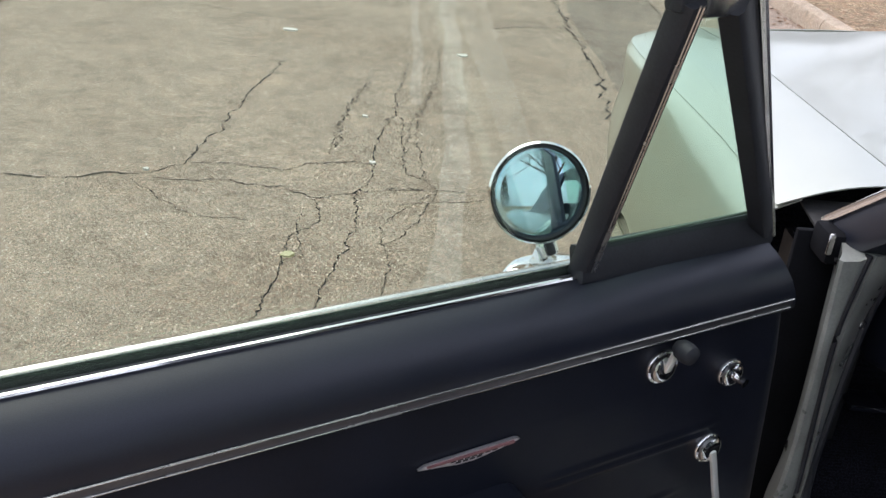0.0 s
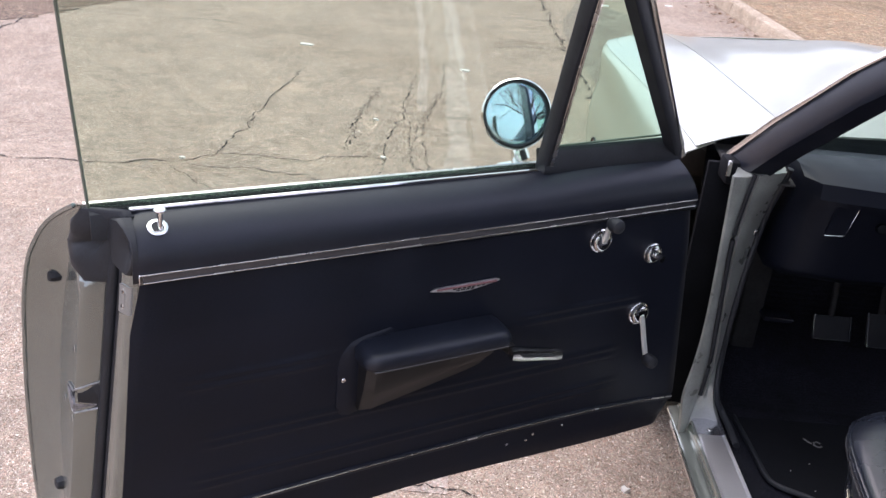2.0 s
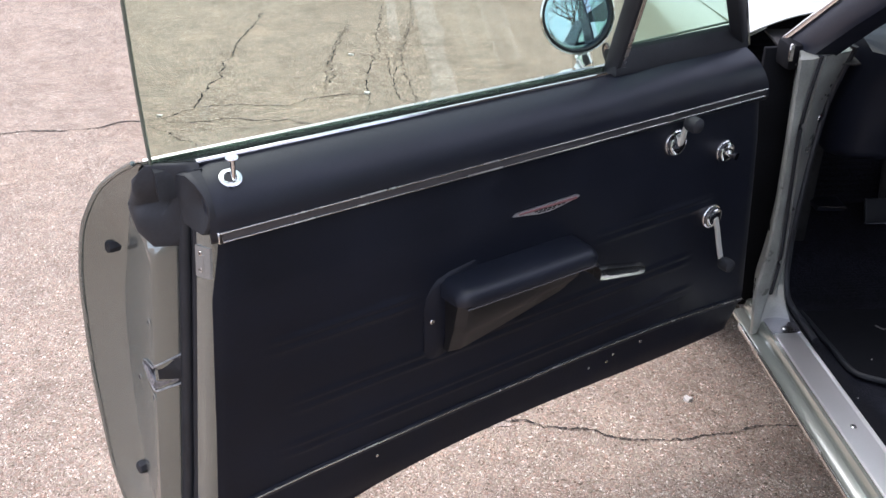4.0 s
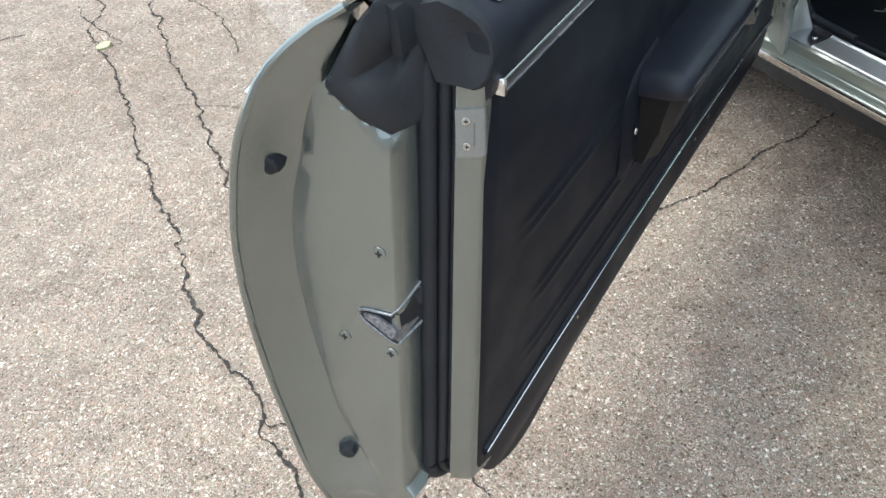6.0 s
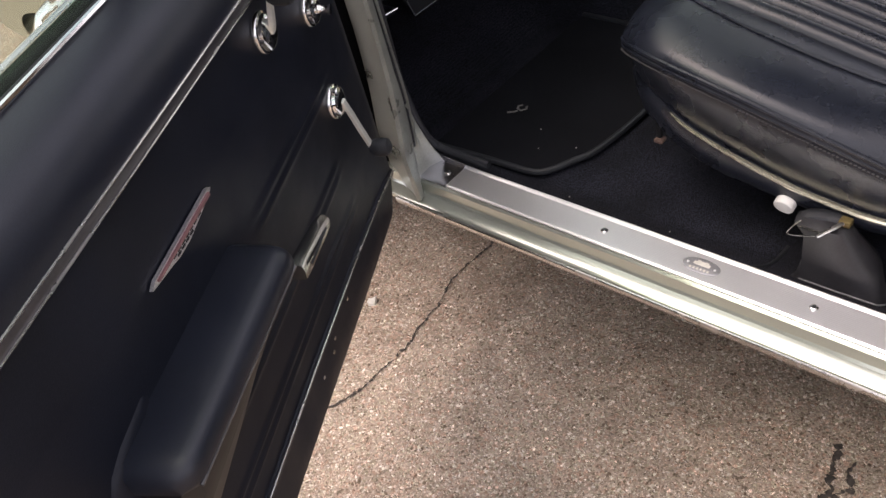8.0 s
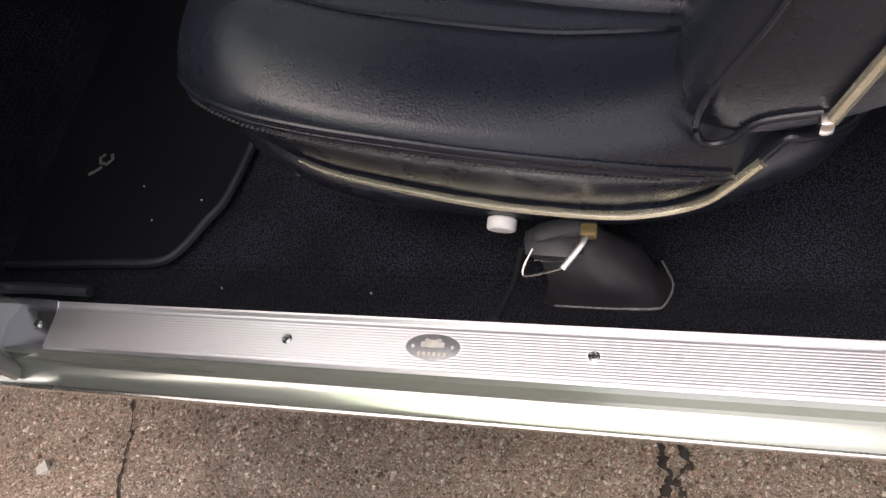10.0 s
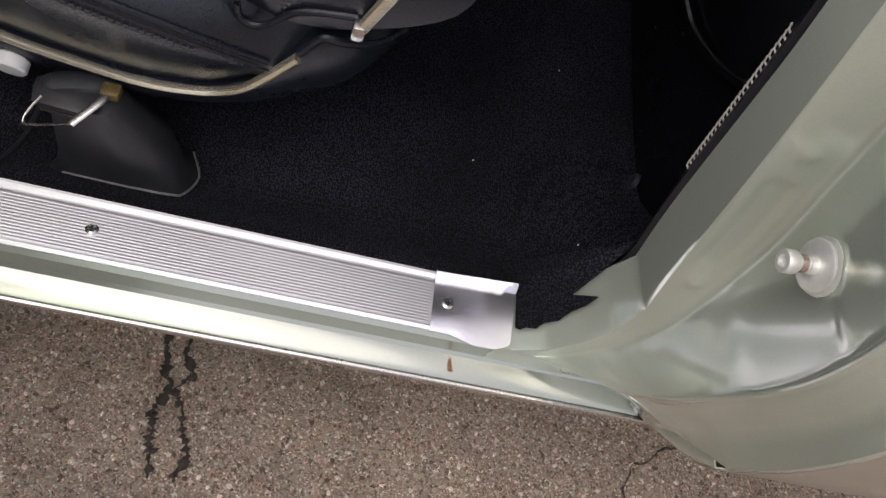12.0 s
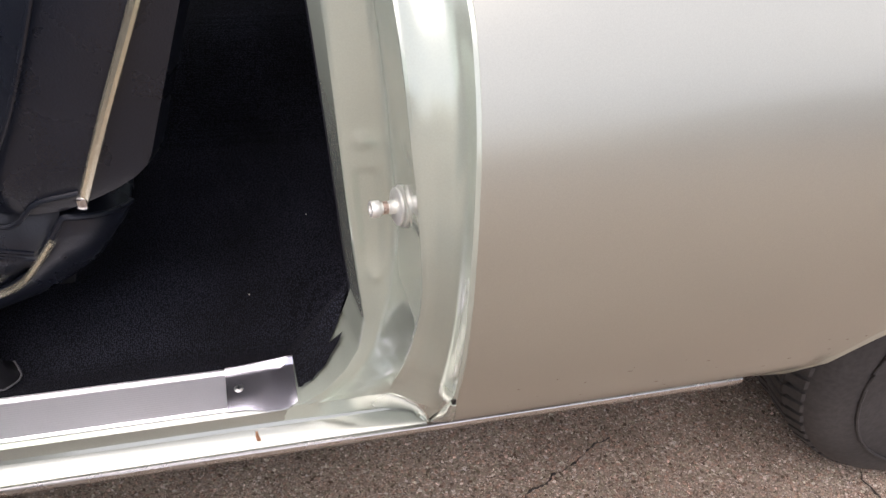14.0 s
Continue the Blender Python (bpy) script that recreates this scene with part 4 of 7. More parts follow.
part("front_fender", side_panel(fender, 0.290, 1.70, 48, 22), PAINT, car, "silver-green metallic front fender", sharp=60)
part("front_fender", side_panel(fender, 0.290, 1.70, 22, 10, 1), PAINT, car, sharp=60)


def hood_z(x, y):
    u = (x - XC) / 0.85
    return 0.955 + 0.035 * (1 - u * u) + 0.018 * math.exp(-(u / 0.22) ** 2) - 0.05 * max(0, y - 0.9) ** 2 + 0.012 * math.exp(-((abs(u) - 0.8) / 0.08) ** 2)


def nose_y(x):
    return 1.70 - 0.02 * abs((x - XC) / 0.85) ** 2


bm = bmesh.new()
surface(bm, lambda s, t: ((lambda x: (x, 0.285 + (nose_y(x) - 0.285) * t, hood_z(x, 0.285 + (nose_y(x) - 0.285) * t)))(0.106 + (2 * XC - 0.212) * s)), 40, 24, 0.004)
part("hood", bm, PAINT, car, "silver-green hood that mirrors the bright sky", sharp=60)
bm = bmesh.new()
surface(bm, lambda s, t: (lambda p: (p[0] + (2 * XC - 2 * p[0]) * s, 1.700 + 0.012 * math.sin(math.pi * s), p[2] + 0.04 * t * math.sin(math.pi * s)))(fender(1.70, t)), 24, 16, 0.004)
part("nose_panel", bm, PAINT, car, "plain painted front panel", sharp=60)
for sd in (0, 1):
    bm = bmesh.new()
    fn = lambda s, t: (lambda y: ((side_x(0.93) - 0.038 - 0.040 * max(0.0, min(1.0, (y - 0.6) / 0.7))) * (1 - t) + 0.1035 * t + 1.3 * max(0, y - 1.40) ** 2 * (1 - t), y, 0.935 * (1 - t) + hood_z(0.104, y) * t + 0.012 * math.sin(math.pi * t) - 0.30 * max(0, y - 1.45) ** 2 * (1 - t)))(0.256 + 1.442 * s)
    surface(bm, fn if not sd else (lambda s, t, f=fn: mirror_x(f(s, t))), 30, 8, -0.002)
    part("fender_top", bm, PAINT, car, "rounded top of the front fender", sharp=60)
bm = bmesh.new()
surface(bm, lambda s, t: (-0.045 + (2 * XC + 0.09) * s, 0.12 + 0.172 * t, 0.934 - 0.024 * (1 - t)), 20, 4, 0.004)
part("cowl", bm, DARK, car, "dark cowl panel between hood and windshield")
bm = bmesh.new()
lathe(bm, [(0, 0.006), (0.6, 0.0058), (0.82, 0.004), (0.86, 0.0)], 24, Matrix.Translation((side_x(0.665) + 0.0100, 1.12, 0.665)) @ Matrix.Rotation(-math.pi / 2, 4, "Y") @ Matrix.Diagonal((0.026, 0.055, 1, 1)))
marker = part("side_marker", bm, material("dark_red_lens", (0.06, 0.012, 0.01), 0.2, grain=0.1, grain_scale=200), car, "dark oval side marker lamp")
bm = bmesh.new()
lathe(bm, [(0.84, 0.0), (0.88, 0.007), (0.97, 0.007), (1.0, 0.0)], 28, Matrix.Translation((side_x(0.665) + 0.0100, 1.12, 0.665)) @ Matrix.Rotation(-math.pi / 2, 4, "Y") @ Matrix.Diagonal((0.026, 0.055, 1, 1)), True)
part("lamp_rim", bm, RUBBER, marker, "dark lamp rim")
bm = bmesh.new()
surface(bm, lambda s, t: (0.14 + (2 * XC - 0.28) * s, 1.712 + 0.010 * math.sin(math.pi * s), 0.50 + 0.24 * t), 20, 4, 0.01)
part("grille", bm, DARK, car, "dark front grille")

# under-body, firewall and floor
bm = bmesh.new()
box(bm, 0.061, 2 * XC - 0.061, -3.1, 1.5, 0.19, 0.30, 0.01)
part("underbody", bm, DARK, car, "dark underbody")
bm = bmesh.new()
surface(bm, lambda s, t: (0.03 + (2 * XC - 0.06) * s, 0.50 + 0.10 * t, 0.30 + 0.62 * t), 4, 4, 0.01)
part("firewall", bm, CARPET, car, "black carpeted firewall")


def floor_z(x, y):
    e = min(x, 2 * XC - x)
    edge = max(0.0, 1 - (e - 0.036) / 0.075)
    tunnel = 0.14 * math.exp(-((x - XC) / 0.14) ** 4)
    rear = 0.055 * max(0.0, min(1.0, (-y - 0.98) / 0.12)) * max(0.0, 1 - (e - 0.036) / 0.2)
    toe = 0.5 * max(0.0, y - 0.22) ** 1.3
    return 0.322 + 0.046 * min(1, edge) ** 1.5 + tunnel + rear + toe


bm = bmesh.new()
surface(bm, lambda s, t: ((lambda x, y: (x, y, floor_z(x, y)))(0.0300 + (2 * XC - 0.060) * s, 0.55 - 1.75 * t)), 110, 60)
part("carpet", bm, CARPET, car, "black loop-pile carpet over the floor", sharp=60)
bm = bmesh.new()
outl = [(0.070, -0.955), (0.036, -0.955), (0.035, -0.9630), (0.010, -0.9635), (-0.012, -0.9640), (-0.014, -0.968), (-0.012, -0.972), (-0.014, -0.980), (-0.009, -0.986), (-0.010, -0.995), (-0.004, -1.002), (-0.003, -1.010), (0.001, -1.016), (0.007, -1.010), (0.009, -1.000), (0.013, -1.003), (0.022, -1.014), (0.035, -1.030), (0.050, -1.044), (0.075, -1.05)]
foot = JAMB_FOOT["flange"][::-1]
vt = [bm.verts.new((x, y, (float(np.interp(y, [p[1] for p in foot], [p[2] for p in foot])) + 0.004 if x < 0.05 else floor_z(x, y) + 0.002))) for x, y in outl]
bm.faces.new(vt)
bmesh.ops.triangulate(bm, faces=bm.faces[:])
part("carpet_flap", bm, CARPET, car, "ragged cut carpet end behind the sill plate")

# front hinge pillar, windshield pillar, header, dashboard
bm = bmesh.new()
PILLAR_ROWS = [(0.345, -0.060, -0.030, 0.036, 0.082), (0.375, -0.062, -0.028, 0.028, 0.078), (0.41, -0.066, -0.024, 0.013, 0.080), (0.44, -0.068, -0.022, 0.008, 0.090), (0.48, -0.064, -0.019, 0.007, 0.105), (0.53, -0.059, -0.018, 0.010, 0.116), (0.60, -0.056, -0.022, 0.0125, 0.121), (0.70, -0.058, -0.027, 0.021, 0.132), (0.80, -0.062, -0.031, 0.037, 0.148), (0.87, -0.065, -0.026, 0.047, 0.140), (0.935, -0.068, -0.018, 0.058, 0.125)]


def pillar_at(z, i):
    return curve_at([(r[0], r[i]) for r in PILLAR_ROWS], z)


rows = []
for k in range(41):
    z = 0.345 + 0.59 * k / 40
    xo, xg, xi, yi = (pillar_at(z, i) for i in (1, 2, 3, 4))
    g = max(0.0, min(1.0, (z - 0.40) / 0.05))
    rows.append([(xo + 0.040, 0.16, z), (xo + 0.012, 0.085, z), (xo + 0.001, 0.066, z), (xo + 0.004, 0.060, z), (xo + (xg - xo) * 0.55, 0.064, z), (xg - 0.008, 0.074, z), (xg - 0.005, 0.080 + 0.012 * g, z), (xg + 0.005, 0.080 + 0.014 * g, z), (xg + 0.009, 0.080 + 0.002 * g, z), (xg + (xi - xg) * 0.5, 0.083 + (yi - 0.083) * 0.40, z), (xi - 0.005, yi - 0.008, z), (xi, yi, z), (xi + 0.003, yi + 0.012, z), (xi + 0.012, yi + 0.09, z)])
loft(bm, rows)
part("hinge_pillar", bm, PILLAR_PAINT, car, "grey-green hinge pillar behind the open door", sharp=45)
part("screw", screw(bmesh.new(), facing((0.030, 0.137, 0.798), (0.35, -1, 0)), 0.008), STEEL, car)


def weather(bm, pts, r=0.012):
    tube(bm, spline(pts, 6), r, 8)


bm = bmesh.new()
weather(bm, [(0.040, -0.02, 0.381), (0.040, 0.050, 0.383), (0.034, 0.086, 0.392)] + [(pillar_at(z, 3) + 0.007, pillar_at(z, 4) + 0.006, z) for z in (0.42, 0.46, 0.53, 0.62, 0.72, 0.82, 0.90, 0.94)], 0.007)
part("door_seal", bm, RUBBER, car, "black rubber seal round the door opening")
bm = bmesh.new()
tube(bm, spline([(pillar_at(z, 2), 0.086, z) for z in (0.43, 0.50, 0.58, 0.66, 0.74, 0.82, 0.88, 0.935)], 6), 0.0055, 8)
part("door_seal", bm, RUBBER, car, "black rubber seal in the pillar groove")


def bar(bm, pts, w, d, up):
    """A rectangular bar along points."""
    pts = [Vector(p) for p in pts]
    rings = []
    for i, p in enumerate(pts):
        t = (pts[min(i + 1, len(pts) - 1)] - pts[max(i - 1, 0)]).normalized()
        a = t.cross(Vector(up)).normalized()
        b = a.cross(t)
        c = 0.25
        ring = []
        for sx, sy in ((-1, -1 + c), (-1, 1 - c), (-1 + c, 1), (1 - c, 1), (1, 1 - c), (1, -1 + c), (1 - c, -1), (-1 + c, -1)):
            ring.append(p + a * (sx * w / 2) + b * (sy * d / 2))
        rings.append(ring)
    loft(bm, rings)


PILLAR = [(-0.015, 0.17, 0.92), (0.015, 0.04, 1.03), (0.060, -0.12, 1.16), (0.115, -0.27, 1.27), (0.18, -0.40, 1.335)]
for sd in (0, 1):
    bm = bmesh.new()
    bar(bm, [p if not sd else mirror_x(p) for p in PILLAR], 0.055, 0.075, (0, 1, 0.7))
    part("windshield_pillar", bm, VINYL, car, "black windshield pillar")
bm = bmesh.new()
bar(bm, [(p[0] - 0.029, p[1] + 0.024, p[2] + 0.018) for p in PILLAR], 0.006, 0.012, (0, 1, 0.7))
part("pillar_trim", bm, CHROME, car, "bright trim along the windshield pillar")
bm = bmesh.new()
box(bm, -0.060, -0.020, 0.125, 0.19, 0.895, 0.945, 0.010)
foot_ob = part("pillar_foot", bm, FLAT_BLACK, car, "black rubber foot of the windshield frame")
bm = bmesh.new()
box(bm, -0.061, -0.052, 0.121, 0.125, 0.915, 0.948, 0.0015, 1)
part("hinge_plate", bm, STEEL, foot_ob, "small worn metal plate")
# added plate that paints the gap behind the hinge pillar black
bm = bmesh.new()
box(bm, -0.080, 0.030, 0.185, 0.197, 0.34, 0.925, 0.003)
part("gap_shade_plate", bm, FLAT_BLACK, car, "added black plate for the dark gap behind the hinge pillar")


bm = bmesh.new()
bar(bm, [(0.17 + (2 * XC - 0.34) * k / 8, -0.40 + 0.06 * math.sin(math.pi * k / 8), 1.340 + 0.02 * math.sin(math.pi * k / 8)) for k in range(9)], 0.06, 0.04, (0, 0, 1))
part("windshield_header", bm, VINYL, car, "black windshield header bar")
bm = bmesh.new()
surface(bm, lambda s, t: ((lambda a, b: tuple(Vector(a).lerp(Vector(b), t)))((0.0 + 2 * XC * s, 0.20, 0.955), (0.18 + (2 * XC - 0.36) * s, -0.38, 1.345))), 12, 8, 0.004)
o = part("windshield", bm, GLASS, car, "clear curved windshield glass")
o.visible_shadow = False
bm = bmesh.new()
surface(bm, lambda s, t: (0.0 + 2 * XC * s, -2.1 - 1.05 * t, 0.955 + 0.02 * math.sin(math.pi * s) - 0.05 * t * t), 20, 8, 0.01)
part("trunk_lid", bm, PAINT, car, "silver-green trunk lid", sharp=60)
for sd in (0, 1):
    bm = bmesh.new()
    fn = lambda s, t: (-0.01 + 0.08 * t, -1.05 - 2.1 * s, 0.945 + 0.012 * t)
    surface(bm, fn if not sd else (lambda s, t, f=fn: mirror_x(f(s, t))), 12, 3, 0.004)
    part("quarter_top", bm, PAINT, car, "top of the rear quarter panel", sharp=60)
bm = bmesh.new()
surface(bm, lambda s, t: (lambda x, z: (x + (2 * XC - 2 * x) * s, -3.150, z))(side_x(0.3445 + 0.61 * t) + 0.038, 0.3445 + 0.61 * t), 8, 14, 0.02)
part("rear_panel", bm, PAINT, car, "painted tail panel")
# far side door closed
bm = bmesh.new()
surface(bm, lambda s, t: mirror_x((side_x(0.34 + 0.62 * t), 0.105 - 1.19 * s, 0.34 + 0.62 * t)), 10, 16, -0.06)
part("passenger_door", bm, PAINT, car, "closed passenger door", sharp=60)

# roof with black headliner and rear side pillars
def roof_pt(s, t, drop=0.0):
    y = -0.395 - 1.25 * t
    u = 2 * s - 1
    half = 0.60 - 0.01 * t
    return (XC + half * u, y + 0.04 * (1 - u * u) * (1 - t), 1.350 + 0.035 * (1 - u ** 4) + 0.03 * math.sin(math.pi * t) - 0.03 * t - drop)


bm = bmesh.new()
surface(bm, lambda s, t: roof_pt(s, t), 24, 16)
part("roof", bm, VINYL, car, "black vinyl covered roof", sharp=60)
bm = bmesh.new()
surface(bm, lambda s, t: roof_pt(s, t, 0.03), 24, 16)
part("headliner", bm, VINYL, car, "black headliner under the roof", sharp=60)
for sd in (0, 1):
    bm = bmesh.new()
    fn = lambda s, t: (0.035 + 0.14 * t, -1.42 - 0.62 * s + 0.10 * t + 0.28 * s * t, 0.945 + 0.40 * t)
    surface(bm, fn if not sd else (lambda s, t, f=fn: mirror_x(f(s, t))), 8, 8, 0.03)
    part("rear_pillar", bm, VINYL, car, "broad rear roof pillar under black vinyl", sharp=60)
bm = bmesh.new()
surface(bm, lambda s, t: (0.06 + 0.12 * t + (2 * XC - 0.12 - 0.24 * t) * s, -2.06 + 0.42 * t, 0.950 + 0.385 * t), 10, 8, 0.004)
o = part("rear_window", bm, GLASS, car, "sloping rear window glass")
o.visible_shadow = False

# dashboard, wheel column, pedals
bm = bmesh.new()
rows = []
for x, d in ((0.078, 0.15), (0.10, 0.11), (0.20, 0.09), (0.8, 0.08), (2 * XC - 0.2, 0.09), (2 * XC - 0.078, 0.15)):
    rows.append([(x, 0.24, 0.955), (x, -0.02 + d, 0.955), (x, -0.06 + d, 0.94), (x, -0.065 + d, 0.91), (x, -0.03 + d, 0.88), (x, -0.01 + d, 0.74), (x, 0.03 + d, 0.71), (x, 0.24, 0.72)])
loft(bm, rows)
part("dashboard", bm, PANEL_VINYL, car, "black padded dashboard", sharp=45)
for x0, x1, z0, z1, y in ((0.335, 0.425, 0.423, 0.483, 0.42), (0.475, 0.545, 0.408, 0.493, 0.43)):
    bm = bmesh.new()
    tilt = Matrix.Translation(((x0 + x1) / 2, y, (z0 + z1) / 2)) @ pose(0, 0, 0, -25)
    box(bm, -(x1 - x0) / 2, (x1 - x0) / 2, -0.006, 0.010, -(z1 - z0) / 2, (z1 - z0) / 2, 0.005, 2, tilt)
    pd = part("pedal", bm, RUBBER, car, "black rubber pedal with a bright rim")
    bm = bmesh.new()
    w, h = (x1 - x0) / 2 + 0.001, (z1 - z0) / 2 + 0.001
    tube(bm, [tilt @ Vector(p) for p in ((-w, -0.006, h), (-w, -0.006, -h), (w, -0.006, -h), (w, -0.006, h))], 0.002, 6)
    part("pedal_trim", bm, CHROME, pd)
    bm = bmesh.new()
    tube(bm, [((x0 + x1) / 2, y + 0.01, z0 + 0.03), ((x0 + x1) / 2, y + 0.06, z0 + 0.25), ((x0 + x1) / 2, y + 0.07, 0.80)], 0.008, 8)
    part("pedal_arm", bm, DARK, pd)
bm = bmesh.new()
box(bm, 0.19, 0.26, 0.37, 0.43, 0.478, 0.492, 0.004)
part("brake_release", bm, VINYL, car, "small black release lever under the dash")
bm = bmesh.new()
tube(bm, [(0.19, 0.366, 0.494), (0.26, 0.366, 0.488)], 0.002, 6)
part("lever_trim", bm, CHROME, car, "thin bright edge on the lever")
bm = bmesh.new()
kp = [(0.138, 0.0725, 0.829), (0.174, 0.0650, 0.834), (0.1815, 0.0390, 0.925), (0.142, 0.0440, 0.925)]
bm.faces.new([bm.verts.new(p) for p in kp])
bm.normal_update()
bmesh.ops.solidify(bm, geom=bm.faces[:], thickness=0.006)
kick = part("switch_panel", bm, PANEL_VINYL, car, "black sloping panel with a bright border")
bm = bmesh.new()
tube(bm, [(p[0], p[1] - 0.001, p[2]) for p in kp[:3]], 0.0009, 6)
part("panel_trim", bm, CHROME, kick)
bm = bmesh.new()
lathe(bm, [(0, -0.01), (0.006, -0.01), (0.006, 0.004), (0.010, 0.006), (0.0105, 0.013), (0.009, 0.0155), (0, 0.016)], 20, facing((0.232, 0.060, 0.860), (0, -1, 0.1)))
part("dash_knob", bm, GLOSS_VINYL, car, "small black knob on the dashboard")
bm = bmesh.new()
tube(bm, [(0.43, 0.35, 0.74), (0.43, -0.22, 0.92)], 0.032, 14)
col = part("steering_column", bm, VINYL, car, "black steering column")
bm = bmesh.new()
wm = facing((0.43, -0.24, 0.926), (0, -0.954, 0.30))
tube(bm, [wm @ Vector((0.19 * math.cos(a * math.pi / 18), 0.19 * math.sin(a * math.pi / 18), 0)) for a in range(37)], 0.012, 8)
for a in (0.3, 2.84, 4.71):
    tube(bm, [wm @ Vector((0.02 * math.cos(a), 0.02 * math.sin(a), -0.02)), wm @ Vector((0.19 * math.cos(a), 0.19 * math.sin(a), 0))], 0.008, 6)
part("steering_wheel", bm, VINYL, car, "black three-spoke steering wheel")
bm = bmesh.new()
surface(bm, lambda s, t: (0.034 + 0.01 * s, 0.150 + 0.35 * s, 0.345 + 0.45 * t), 6, 6, 0.012)
part("kick_panel", bm, VINYL, car, "black kick panel beside the footwell")


# front bucket seat
TRIM = [(-0.318, 0.524), (-0.350, 0.508), (-0.417, 0.485), (-0.483, 0.467), (-0.548, 0.455), (-0.605, 0.449), (-0.650, 0.447), (-0.680, 0.459), (-0.702, 0.484), (-0.7225, 0.513)]
SX0, SX1 = 0.118, 0.635
# edge seam of the cushion along its side: y, x, height
SEAM = [(-0.72, 0.126, 0.486), (-0.701, 0.121, 0.494), (-0.662, 0.106, 0.518), (-0.607, 0.094, 0.543), (-0.553, 0.086, 0.564), (-0.495, 0.082, 0.582), (-0.438, 0.081, 0.598), (-0.364, 0.086, 0.612), (-0.30, 0.101, 0.616), (-0.264, 0.119, 0.612), (-0.235, 0.140, 0.604), (-0.212, 0.168, 0.590), (-0.195, 0.205, 0.570)]


def trim_z(y):
    t = sorted(TRIM)
    return float(np.interp(y, [a for a, _ in t], [b for _, b in t]))


def trim_x(y):
    return float(np.interp(y, [-0.73, -0.66, -0.60, -0.50, -0.35, -0.31, -0.25, -0.195], [0.122, 0.118, 0.1085, 0.109, 0.114, 0.120, 0.150, 0.215]))


def seam_x(y):
    return curve_at([(a, b) for a, b, _ in SEAM], y)


def seam_z(y):
    return curve_at([(a, c) for a, _, c in SEAM], y)


def cushion_top(y):
    t = [(-0.80, 0.545), (-0.70, 0.560), (-0.56, 0.588), (-0.43, 0.622), (-0.335, 0.644), (-0.29, 0.650), (-0.245, 0.642), (-0.212, 0.618), (-0.195, 0.585)]
    return float(np.interp(y, [a for a, _ in t], [b for _, b in t]))


